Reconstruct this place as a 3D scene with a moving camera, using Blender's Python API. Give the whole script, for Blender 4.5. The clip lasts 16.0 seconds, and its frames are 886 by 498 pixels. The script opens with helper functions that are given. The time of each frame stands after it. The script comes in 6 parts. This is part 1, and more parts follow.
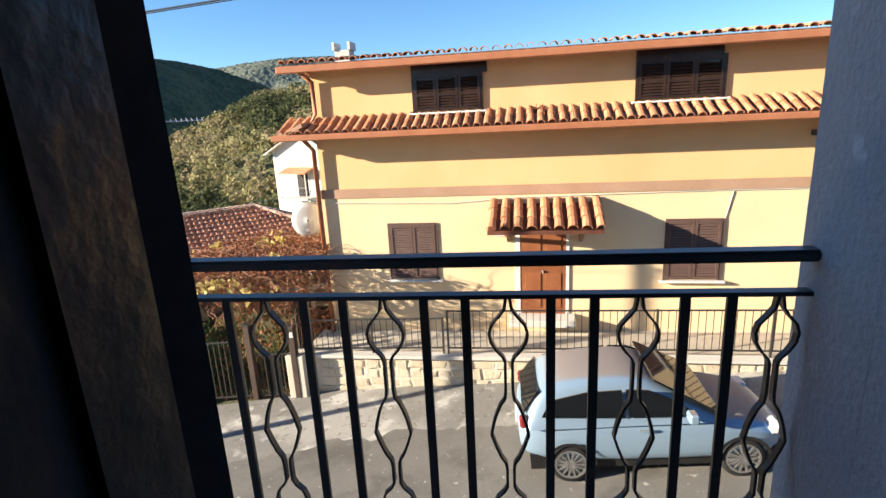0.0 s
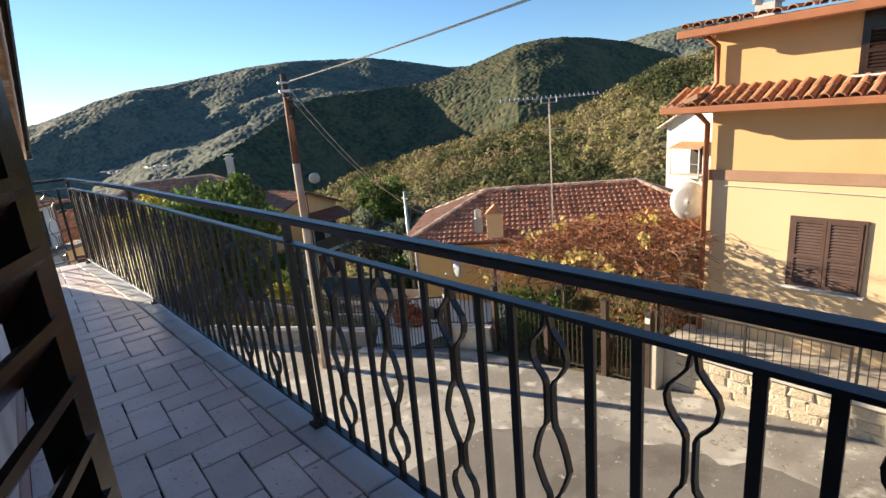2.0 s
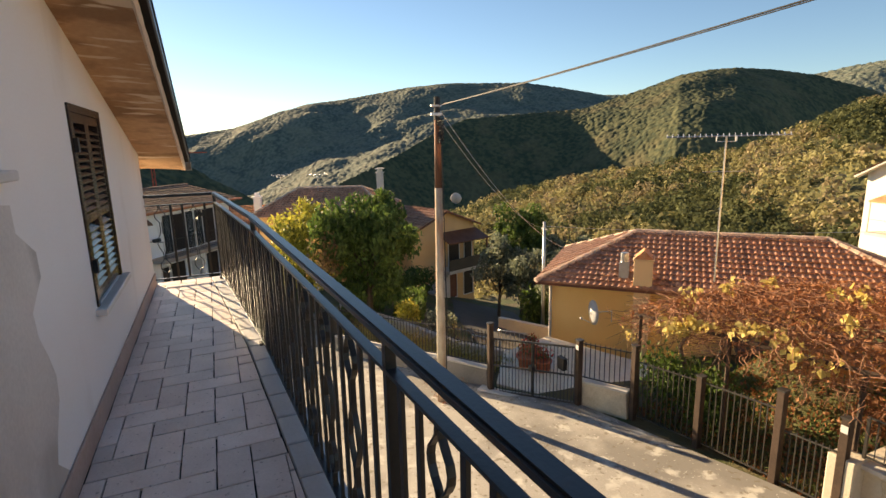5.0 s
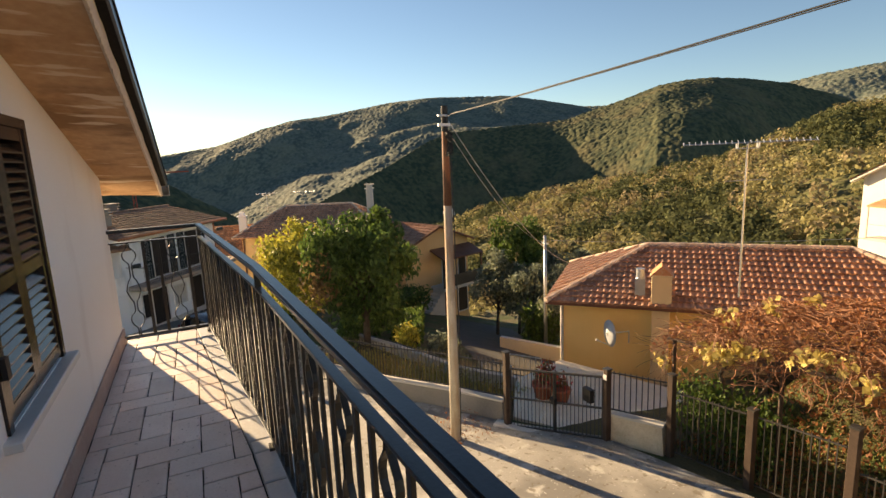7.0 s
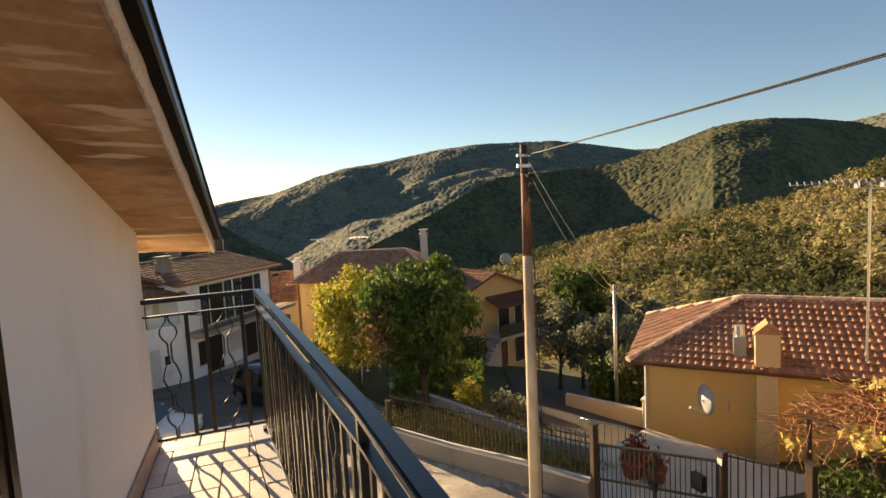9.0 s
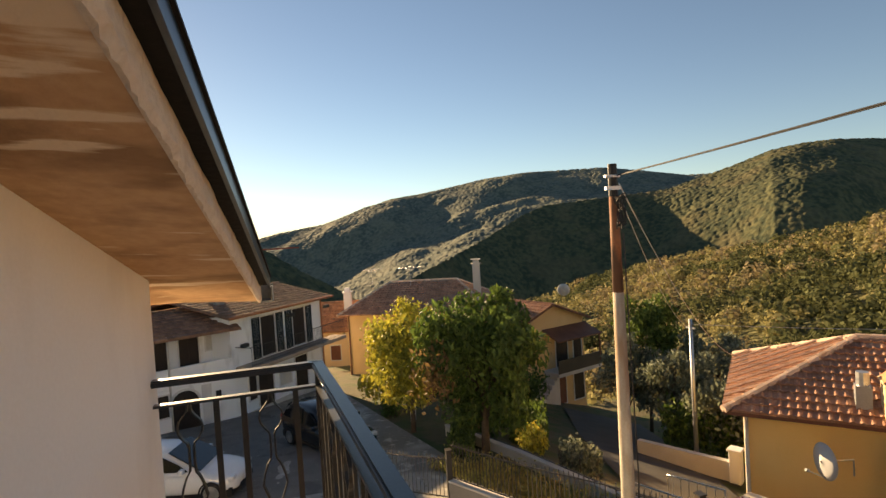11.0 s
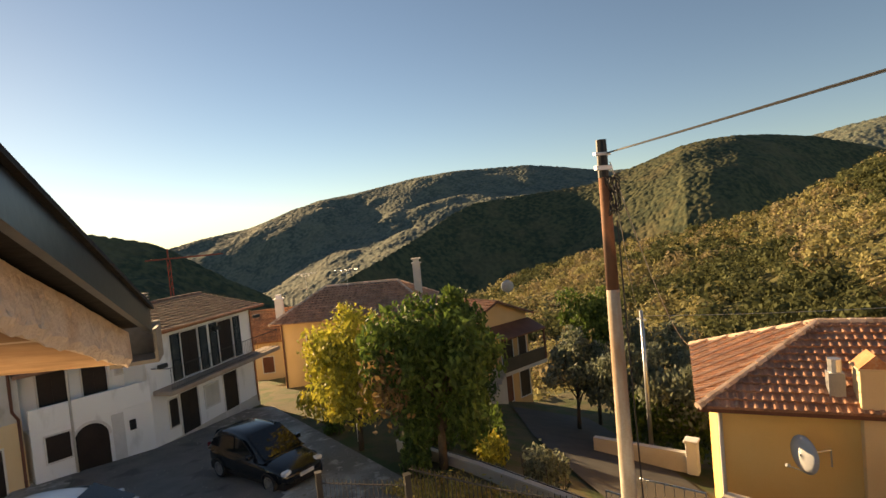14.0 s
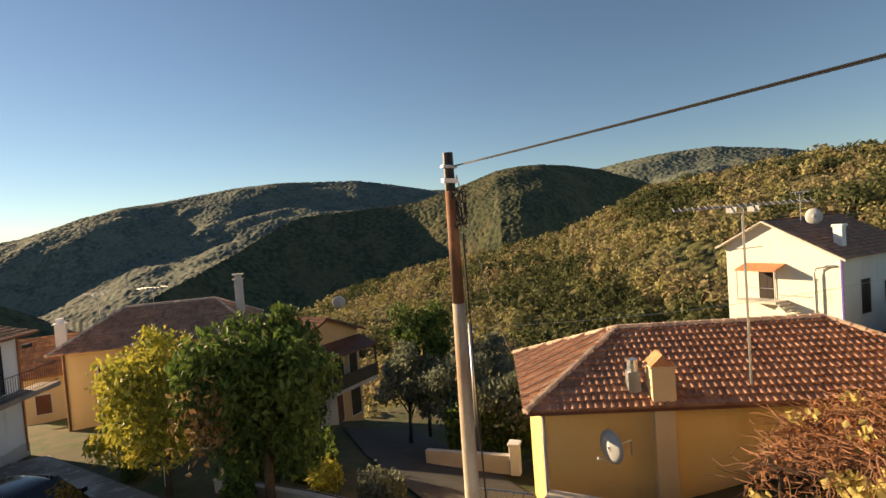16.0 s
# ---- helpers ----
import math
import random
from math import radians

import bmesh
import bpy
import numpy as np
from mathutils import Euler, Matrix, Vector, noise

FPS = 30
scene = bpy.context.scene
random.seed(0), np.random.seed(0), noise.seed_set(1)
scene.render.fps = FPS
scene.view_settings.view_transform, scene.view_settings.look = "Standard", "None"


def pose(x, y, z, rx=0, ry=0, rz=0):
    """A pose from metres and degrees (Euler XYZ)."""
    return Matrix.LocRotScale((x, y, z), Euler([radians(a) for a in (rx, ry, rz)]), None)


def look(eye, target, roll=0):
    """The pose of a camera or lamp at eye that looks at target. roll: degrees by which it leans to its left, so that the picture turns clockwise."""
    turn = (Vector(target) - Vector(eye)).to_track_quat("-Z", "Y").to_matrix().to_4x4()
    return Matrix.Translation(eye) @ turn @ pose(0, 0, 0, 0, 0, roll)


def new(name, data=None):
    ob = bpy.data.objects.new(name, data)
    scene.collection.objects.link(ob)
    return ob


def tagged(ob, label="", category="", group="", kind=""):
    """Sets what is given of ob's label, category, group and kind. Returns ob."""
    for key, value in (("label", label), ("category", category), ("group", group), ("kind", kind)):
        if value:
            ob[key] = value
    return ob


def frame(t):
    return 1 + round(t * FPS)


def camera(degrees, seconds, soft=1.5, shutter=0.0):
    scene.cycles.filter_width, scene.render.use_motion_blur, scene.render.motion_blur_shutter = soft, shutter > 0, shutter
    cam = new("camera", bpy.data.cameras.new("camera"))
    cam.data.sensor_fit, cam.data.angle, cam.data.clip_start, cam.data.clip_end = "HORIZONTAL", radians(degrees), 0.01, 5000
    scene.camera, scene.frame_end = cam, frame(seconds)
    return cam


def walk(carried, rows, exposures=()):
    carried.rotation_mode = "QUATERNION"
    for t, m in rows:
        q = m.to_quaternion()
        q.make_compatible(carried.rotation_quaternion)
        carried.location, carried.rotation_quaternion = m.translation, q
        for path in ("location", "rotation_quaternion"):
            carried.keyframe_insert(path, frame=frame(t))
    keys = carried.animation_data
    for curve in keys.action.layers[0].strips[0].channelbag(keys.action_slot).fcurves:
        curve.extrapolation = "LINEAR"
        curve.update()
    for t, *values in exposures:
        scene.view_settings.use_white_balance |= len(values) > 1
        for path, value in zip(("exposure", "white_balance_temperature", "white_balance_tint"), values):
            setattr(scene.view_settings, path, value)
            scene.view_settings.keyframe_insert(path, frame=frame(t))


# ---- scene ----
cam = camera(80.9, 16.0)

PATH = [
    (0, (0.192, -0.129, 1.368), (-0.146, 1.775, 0.858), -3.0),
    (0.5, (0.216, -0.05, 1.389), (-0.429, 1.78, 0.901), -3.9),
    (1, (0.209, 0.045, 1.34), (-0.723, 1.749, 0.864), -3.7),
    (1.5, (0.171, 0.152, 1.342), (-0.994, 1.697, 0.837), -3.6),
    (2, (0.2, 0.254, 1.363), (-1.314, 1.457, 0.853), -5.0),
    (2.5, (0.207, 0.282, 1.381), (-1.486, 1.219, 0.874), -5.2),
    (3, (0.158, 0.347, 1.376), (-1.636, 1.08, 0.88), -5.4),
    (3.5, (0.012, 0.476, 1.402), (-1.797, 1.18, 0.919), -4.6),
    (4, (-0.157, 0.634, 1.454), (-1.965, 1.36, 1.002), -3.0),
    (4.2, (-0.243, 0.685, 1.468), (-2.051, 1.42, 1.032), -2.3),
    (6.3, (-1.414, 0.695, 1.493), (-3.191, 1.537, 1.127), -1.4),
    (6.5, (-1.57, 0.705, 1.484), (-3.352, 1.54, 1.129), -1.7),
    (7, (-1.917, 0.692, 1.497), (-3.696, 1.534, 1.145), -2.5),
    (7.5, (-2.294, 0.702, 1.49), (-4.087, 1.534, 1.188), -2.6),
    (8, (-2.641, 0.665, 1.495), (-4.447, 1.478, 1.218), -2.4),
    (8.5, (-2.98, 0.641, 1.487), (-4.79, 1.451, 1.23), -3.1),
    (9, (-3.268, 0.691, 1.521), (-5.137, 1.381, 1.345), -3.0),
    (9.5, (-3.501, 0.703, 1.544), (-5.405, 1.3, 1.408), -2.5),
    (9.7, (-3.638, 0.685, 1.569), (-5.546, 1.275, 1.463), -2.6),
    (12, (-5.113, 0.657, 1.548), (-7.063, 1.102, 1.547), -4.6),
    (12.5, (-5.362, 0.695, 1.554), (-7.332, 1.039, 1.584), -4.1),
    (13, (-5.67, 0.681, 1.52), (-7.639, 1.031, 1.54), -5.0),
    (13.5, (-5.925, 0.672, 1.503), (-7.823, 1.3, 1.453), -5.4),
    (14, (-6.158, 0.675, 1.51), (-8.0, 1.448, 1.432), -5.4),
    (14.5, (-6.393, 0.679, 1.496), (-8.202, 1.526, 1.401), -5.8),
    (15, (-6.601, 0.674, 1.518), (-8.385, 1.575, 1.44), -6.4),
    (15.5, (-6.625, 0.655, 1.495), (-8.318, 1.716, 1.416), -6.5),
    (16, (-6.652, 0.708, 1.475), (-8.147, 2.035, 1.401), -4.3),
]
walk(cam, [(t, look(e, g, r)) for t, e, g, r in PATH], [(0.0, 1.72, 6100, 7), (1.5, 1.52, 6400, 8), (3.0, 1.62, 7500, 10), (4.0, 1.64, 8300, 11), (8.0, 1.46, 9900, 13), (12.0, 1.4, 11300, 15), (14.5, 1.26, 11500, 15), (16.0, 1.12, 9300, 12)])

# ---- light ----
SUN_AZ, SUN_EL = 250.0, 15.0
world = bpy.data.worlds.new("world")
scene.world = world
world.use_nodes = True
sky = world.node_tree.nodes.new("ShaderNodeTexSky")
sky.sky_type, sky.sun_disc = "NISHITA", False
sky.sun_elevation, sky.sun_rotation = radians(SUN_EL), radians(SUN_AZ)
sky.altitude, sky.air_density, sky.dust_density, sky.ozone_density = 1200, 1.0, 0.12, 4.5
backg = world.node_tree.nodes["Background"]
backg.inputs["Strength"].default_value = 0.068
world.node_tree.links.new(sky.outputs[0], backg.inputs["Color"])
sun = new("sun", bpy.data.lights.new("sun", "SUN"))
sun.data.energy, sun.data.angle, sun.data.color = 5.0, radians(0.5), (1.0, 0.84, 0.64)
_a, _e = radians(SUN_AZ), radians(SUN_EL)
sun.matrix_world = look((math.sin(_a) * 60 * math.cos(_e), math.cos(_a) * 60 * math.cos(_e), 60 * math.sin(_e)), (0, 0, 0))


# ---- materials ----
def mat(name, c1, c2=None, rough=0.8, metal=0.0, scale=(1.5, 30.0), bump=0.3, dist=0.01, rnd=0.0, isl=0.0, spec=0.3, lo=0.35, hi=0.65, fine=0.4, trans=0.0):
    """Two-scale noise between two colours, with fine relief; rnd, isl: spread of brightness by object or by island."""
    m = bpy.data.materials.new(name)
    m.use_nodes = True
    nt = m.node_tree
    n, l = nt.nodes, nt.links
    b = n["Principled BSDF"]
    b.inputs["Roughness"].default_value, b.inputs["Metallic"].default_value = rough, metal
    b.inputs["Specular IOR Level"].default_value = spec
    geo = n.new("ShaderNodeNewGeometry")
    na, nb = n.new("ShaderNodeTexNoise"), n.new("ShaderNodeTexNoise")
    for node, s, d in ((na, scale[0], 3), (nb, scale[1], 4)):
        node.inputs["Scale"].default_value, node.inputs["Detail"].default_value = s, d
        l.new(geo.outputs["Position"], node.inputs["Vector"])
    mixf = n.new("ShaderNodeMix")
    mixf.inputs[0].default_value = fine
    l.new(na.outputs["Fac"], mixf.inputs[2])
    l.new(nb.outputs["Fac"], mixf.inputs[3])
    ramp = n.new("ShaderNodeMapRange")
    ramp.inputs[1].default_value, ramp.inputs[2].default_value = lo, hi
    l.new(mixf.outputs[0], ramp.inputs[0])
    mix = n.new("ShaderNodeMix")
    mix.data_type = "RGBA"
    mix.inputs[6].default_value, mix.inputs[7].default_value = (*c1, 1), (*(c2 or c1), 1)
    l.new(ramp.outputs[0], mix.inputs[0])
    out = mix.outputs[2]
    for spread, node, sock in ((rnd, "ShaderNodeObjectInfo", "Random"), (isl, "ShaderNodeNewGeometry", "Random Per Island")):
        if spread:
            src = n.new(node)
            mr = n.new("ShaderNodeMapRange")
            mr.inputs[3].default_value, mr.inputs[4].default_value = 1 - spread, 1 + spread
            hsv = n.new("ShaderNodeHueSaturation")
            l.new(src.outputs[sock], mr.inputs[0])
            l.new(mr.outputs[0], hsv.inputs["Value"])
            l.new(out, hsv.inputs["Color"])
            out = hsv.outputs[0]
    l.new(out, b.inputs["Base Color"])
    if trans:
        tl, ms = n.new("ShaderNodeBsdfTranslucent"), n.new("ShaderNodeMixShader")
        ms.inputs[0].default_value = trans
        l.new(out, tl.inputs["Color"])
        l.new(b.outputs[0], ms.inputs[1])
        l.new(tl.outputs[0], ms.inputs[2])
        l.new(ms.outputs[0], n["Material Output"].inputs["Surface"])
    if bump:
        bp = n.new("ShaderNodeBump")
        bp.inputs["Strength"].default_value, bp.inputs["Distance"].default_value = bump, dist
        l.new(nb.outputs["Fac"], bp.inputs["Height"])
        l.new(bp.outputs[0], b.inputs["Normal"])
    return m


def overlay(m, col, scale, lo, hi, stretch=(1, 1, 1), fac=1.0):
    """Stains of a second colour over a material, by a stretched noise."""
    n, l = m.node_tree.nodes, m.node_tree.links
    b = n["Principled BSDF"]
    old = b.inputs["Base Color"].links[0].from_socket
    geo, mp, nz = n.new("ShaderNodeNewGeometry"), n.new("ShaderNodeMapping"), n.new("ShaderNodeTexNoise")
    mp.inputs["Scale"].default_value = stretch
    nz.inputs["Scale"].default_value, nz.inputs["Detail"].default_value = scale, 5
    l.new(geo.outputs["Position"], mp.inputs[0])
    l.new(mp.outputs[0], nz.inputs["Vector"])
    mr = n.new("ShaderNodeMapRange")
    mr.inputs[1].default_value, mr.inputs[2].default_value, mr.inputs[4].default_value = lo, hi, fac
    l.new(nz.outputs["Fac"], mr.inputs[0])
    mix = n.new("ShaderNodeMix")
    mix.data_type = "RGBA"
    mix.inputs[7].default_value = (*col, 1)
    l.new(mr.outputs[0], mix.inputs[0])
    l.new(old, mix.inputs[6])
    l.new(mix.outputs[2], b.inputs["Base Color"])
    return m


def glass(name, col=(0.02, 0.025, 0.03), rough=0.05):
    return mat(name, col, rough=rough, bump=0, spec=0.6)


M_PLASTER = overlay(mat("white plaster", (0.84, 0.82, 0.79), (0.89, 0.87, 0.84), 0.9, scale=(0.8, 60), bump=0.25, dist=0.004), (0.55, 0.5, 0.45), 1.3, 0.58, 0.75, (1, 1, 0.4), 0.5)
M_CEMENT = overlay(mat("grey cement render", (0.58, 0.54, 0.495), (0.72, 0.675, 0.62), 0.95, scale=(1.8, 60), bump=0.4, dist=0.004), (0.44, 0.41, 0.37), 1.6, 0.48, 0.60, (1, 1, 0.6), 0.9)
M_SOFFIT = overlay(overlay(mat("bare concrete soffit", (0.43, 0.245, 0.135), (0.58, 0.37, 0.225), 0.9, scale=(1.4, 25), bump=0.5, dist=0.01), (0.22, 0.12, 0.065), 1.9, 0.49, 0.60, (1.6, 0.9, 1), 0.75), (0.74, 0.60, 0.46), 4.5, 0.60, 0.65, (2.2, 0.4, 1), 0.85)
M_FASCIA = overlay(mat("rough concrete edge", (0.62, 0.50, 0.40), (0.76, 0.64, 0.53), 0.95, scale=(4, 45), bump=0.9, dist=0.015), (0.44, 0.26, 0.15), 4.0, 0.56, 0.68, (1, 1, 1), 0.7)
M_FLASH = mat("slate grey metal flashing", (0.05, 0.06, 0.075), (0.07, 0.085, 0.10), 0.35, 0.6, scale=(3, 40), bump=0.05)
M_GUTTERG = mat("weathered galvanised gutter", (0.22, 0.20, 0.17), (0.32, 0.29, 0.25), 0.55, 0.3, scale=(6, 60), bump=0.1)
M_FLASHD = mat("black bitumen edge", (0.008, 0.007, 0.007), (0.015, 0.013, 0.012), 0.8, bump=0.3)
M_TILE = overlay(mat("mauve stoneware tile", (0.66, 0.55, 0.505), (0.80, 0.69, 0.635), 0.42, scale=(5, 70), bump=0.2, dist=0.003, rnd=0.13, spec=0.4), (0.30, 0.23, 0.20), 38, 0.63, 0.7, fac=0.8)
M_GROUT = mat("dark grout", (0.012, 0.011, 0.011), (0.022, 0.02, 0.019), 0.95)
M_EDGE = mat("grey stone border", (0.48, 0.48, 0.49), (0.58, 0.58, 0.59), 0.45, scale=(3, 50), bump=0.15, rnd=0.06)
M_BASE = mat("pinkish stone skirting", (0.40, 0.27, 0.22), (0.50, 0.36, 0.30), 0.55, scale=(3, 40), bump=0.15, rnd=0.05)
M_IRON = mat("dark blue-black painted iron", (0.012, 0.014, 0.018), (0.022, 0.024, 0.030), 0.36, 0.0, scale=(6, 90), bump=0.25, dist=0.002, spec=0.6)
M_BARS = mat("bronze-brown painted iron", (0.020, 0.017, 0.014), (0.035, 0.030, 0.025), 0.42, 0.0, scale=(6, 90), bump=0.25, dist=0.002, spec=0.5)
M_SHUT = mat("dark brown stained wood", (0.022, 0.013, 0.010), (0.044, 0.026, 0.019), 0.24, scale=(4, 40), bump=0.2, dist=0.003, spec=0.4)
M_SHUT2 = mat("faded brown painted shutter wood", (0.085, 0.05, 0.04), (0.13, 0.08, 0.065), 0.6, scale=(4, 40), bump=0.2, dist=0.003)
M_DOORBLK = mat("black door frame wood", (0.022, 0.020, 0.018), (0.045, 0.040, 0.035), 0.32, scale=(3, 30), bump=0.25, spec=0.5)
M_MARBLE = mat("white marble", (0.62, 0.60, 0.57), (0.72, 0.70, 0.67), 0.4, scale=(3, 20), bump=0.05)
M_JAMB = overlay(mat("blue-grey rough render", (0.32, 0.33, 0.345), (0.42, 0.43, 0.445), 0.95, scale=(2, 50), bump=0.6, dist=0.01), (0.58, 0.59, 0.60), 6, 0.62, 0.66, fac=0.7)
M_ROOM = mat("dim indoor plaster", (0.62, 0.58, 0.52), (0.70, 0.66, 0.60), 0.9)
M_ROAD = overlay(overlay(mat("worn concrete and asphalt road", (0.30, 0.285, 0.255), (0.40, 0.375, 0.335), 0.9, scale=(0.5, 35), bump=0.5, dist=0.01), (0.17, 0.16, 0.145), 0.35, 0.5, 0.58, fac=0.8), (0.52, 0.50, 0.45), 2.2, 0.56, 0.66, fac=0.8)
overlay(overlay(M_ROAD, (0.15, 0.125, 0.09), 7.0, 0.60, 0.66, fac=0.7), (0.62, 0.60, 0.55), 16, 0.66, 0.70, fac=0.7)
M_YELLOW = overlay(mat("ochre yellow house plaster", (0.66, 0.41, 0.19), (0.74, 0.485, 0.245), 0.9, scale=(0.6, 50), bump=0.2, dist=0.005), (0.62, 0.40, 0.19), 0.9, 0.6, 0.75, (1, 1, 0.35), 0.5)
M_CREAM = overlay(mat("cream yellow house plaster", (0.71, 0.525, 0.31), (0.78, 0.60, 0.37), 0.9, scale=(0.6, 50), bump=0.2, dist=0.005), (0.66, 0.48, 0.27), 1.1, 0.62, 0.78, (1, 1, 0.35), 0.5)
M_BAND = mat("brown painted band", (0.36, 0.22, 0.14), (0.44, 0.28, 0.19), 0.9, bump=0.2)
M_GUTTER = mat("copper-brown painted gutter", (0.34, 0.13, 0.06), (0.42, 0.17, 0.085), 0.5, scale=(3, 40), bump=0.1)
M_COPPI = overlay(mat("weathered terracotta tile", (0.38, 0.16, 0.08), (0.56, 0.27, 0.14), 0.85, scale=(4, 40), bump=0.4, dist=0.008, rnd=0.22, isl=0.22), (0.55, 0.42, 0.28), 9, 0.6, 0.72, fac=0.6)
M_COPPID = overlay(mat("old brown roof tile", (0.20, 0.105, 0.07), (0.32, 0.18, 0.12), 0.85, scale=(4, 40), bump=0.4, dist=0.008, isl=0.25), (0.13, 0.10, 0.08), 5, 0.55, 0.7, fac=0.6)
M_REDROOF = overlay(mat("red-brown marseille tile", (0.29, 0.135, 0.085), (0.44, 0.235, 0.15), 0.65, scale=(2, 30), bump=0.3, dist=0.008, isl=0.25), (0.56, 0.40, 0.30), 9, 0.58, 0.72, fac=0.6)
M_RIDGE = overlay(mat("pale mortared ridge tile", (0.60, 0.41, 0.30), (0.74, 0.56, 0.43), 0.85, scale=(3, 30), bump=0.4, isl=0.2), (0.30, 0.17, 0.11), 5, 0.56, 0.68, fac=0.6)
M_DOORW = mat("reddish stained timber door", (0.22, 0.075, 0.03), (0.32, 0.12, 0.05), 0.45, scale=(3, 60), bump=0.2, dist=0.003)
M_STONE = mat("rough cream wall stone", (0.46, 0.38, 0.27), (0.62, 0.54, 0.41), 0.95, scale=(3, 25), bump=0.9, dist=0.02, rnd=0.12)
M_MORTAR = mat("pale lime mortar", (0.50, 0.44, 0.35), (0.60, 0.54, 0.44), 0.95, bump=0.6)
M_CONC = mat("pale cast concrete", (0.50, 0.47, 0.42), (0.62, 0.585, 0.53), 0.9, scale=(1.2, 30), bump=0.4)
M_WHITE = overlay(mat("white house plaster", (0.83, 0.83, 0.82), (0.88, 0.88, 0.86), 0.9, scale=(0.6, 40), bump=0.2), (0.45, 0.43, 0.40), 1.6, 0.58, 0.74, (1, 1, 0.3), 0.6)
M_DARKIRON = mat("dark grey fence iron", (0.03, 0.028, 0.026), (0.05, 0.046, 0.042), 0.5, bump=0.1, spec=0.4)
M_RUST = mat("brown painted steel post", (0.045, 0.03, 0.022), (0.08, 0.052, 0.038), 0.7, scale=(4, 40), bump=0.3)
M_GALV = mat("galvanised steel", (0.42, 0.43, 0.44), (0.55, 0.56, 0.57), 0.4, 0.8, bump=0.05)
M_CABLE = mat("black rubber cable", (0.02, 0.02, 0.022), (0.03, 0.03, 0.03), 0.6, bump=0)
M_GLASSD = glass("dark window glass", (0.008, 0.009, 0.010))
M_SILVER = mat("silver-blue metallic car paint", (0.27, 0.38, 0.50), (0.31, 0.42, 0.54), 0.28, 0.4, scale=(1, 400), bump=0, spec=0.5)
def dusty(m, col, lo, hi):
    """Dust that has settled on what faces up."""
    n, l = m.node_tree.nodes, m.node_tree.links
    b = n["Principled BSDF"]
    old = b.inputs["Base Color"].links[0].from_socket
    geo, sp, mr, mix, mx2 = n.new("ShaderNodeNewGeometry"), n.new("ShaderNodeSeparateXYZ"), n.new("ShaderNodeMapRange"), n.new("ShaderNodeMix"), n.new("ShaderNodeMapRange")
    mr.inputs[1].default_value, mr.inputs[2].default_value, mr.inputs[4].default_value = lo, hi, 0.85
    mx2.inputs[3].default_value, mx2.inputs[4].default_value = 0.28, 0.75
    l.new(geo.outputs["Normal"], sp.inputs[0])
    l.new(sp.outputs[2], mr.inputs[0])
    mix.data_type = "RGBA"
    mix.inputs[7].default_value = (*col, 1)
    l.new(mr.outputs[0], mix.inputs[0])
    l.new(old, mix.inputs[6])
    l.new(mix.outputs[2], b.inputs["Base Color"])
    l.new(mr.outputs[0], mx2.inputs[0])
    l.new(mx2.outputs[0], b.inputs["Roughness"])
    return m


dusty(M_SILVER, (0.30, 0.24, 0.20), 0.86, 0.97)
M_BLACKCAR = mat("black car paint", (0.008, 0.009, 0.011), (0.012, 0.013, 0.015), 0.15, 0.0, bump=0, spec=0.6)
M_WHITECAR = mat("white car paint", (0.62, 0.64, 0.66), (0.68, 0.70, 0.72), 0.2, 0.0, bump=0, spec=0.5)
M_TYRE = mat("black tyre rubber", (0.015, 0.015, 0.015), (0.025, 0.025, 0.025), 0.9)
M_RIM = mat("silver alloy rim", (0.5, 0.5, 0.5), (0.6, 0.6, 0.6), 0.3, 0.9, bump=0)
M_LAMPW = mat("clear headlight plastic", (0.6, 0.62, 0.64), (0.7, 0.7, 0.7), 0.1, bump=0, spec=0.6)
M_LAMPR = mat("red tail light plastic", (0.14, 0.012, 0.012), (0.18, 0.02, 0.02), 0.15, bump=0, spec=0.6)
M_BLACKPL = mat("black plastic", (0.012, 0.012, 0.013), (0.02, 0.02, 0.02), 0.5, bump=0)
M_PLATE = mat("white number plate", (0.6, 0.6, 0.6), (0.65, 0.65, 0.65), 0.4, bump=0)
M_ORANGE = overlay(mat("orange ochre house plaster", (0.82, 0.53, 0.20), (0.88, 0.60, 0.26), 0.9, scale=(0.6, 50), bump=0.2), (0.62, 0.37, 0.14), 1.1, 0.6, 0.75, (1, 1, 0.4), 0.5)
M_BROWNW = mat("brown timber", (0.13, 0.05, 0.03), (0.20, 0.08, 0.05), 0.6, bump=0.2)
M_SLAT = mat("orange-brown timber slat", (0.42, 0.18, 0.06), (0.55, 0.26, 0.10), 0.7, scale=(3, 40), bump=0.2, rnd=0.15)


# ---- building helpers ----
def part(name, bm, material, parent=None, label="", smooth=False):
    me = bpy.data.meshes.new(name)
    if isinstance(bm, tuple):
        me.from_pydata(bm[0], [], bm[1])
        me.update()
    else:
        bm.normal_update()
        bm.to_mesh(me)
        bm.free()
    if smooth:
        me.polygons.foreach_set("use_smooth", [True] * len(me.polygons))
    me.materials.append(material)
    ob = new(name, me)
    ob.parent = parent
    return tagged(ob, label)


def thing(name, m, label, category, group="", kind=""):
    ob = new(name)
    ob.matrix_world = m
    return tagged(ob, label, category, group, kind)


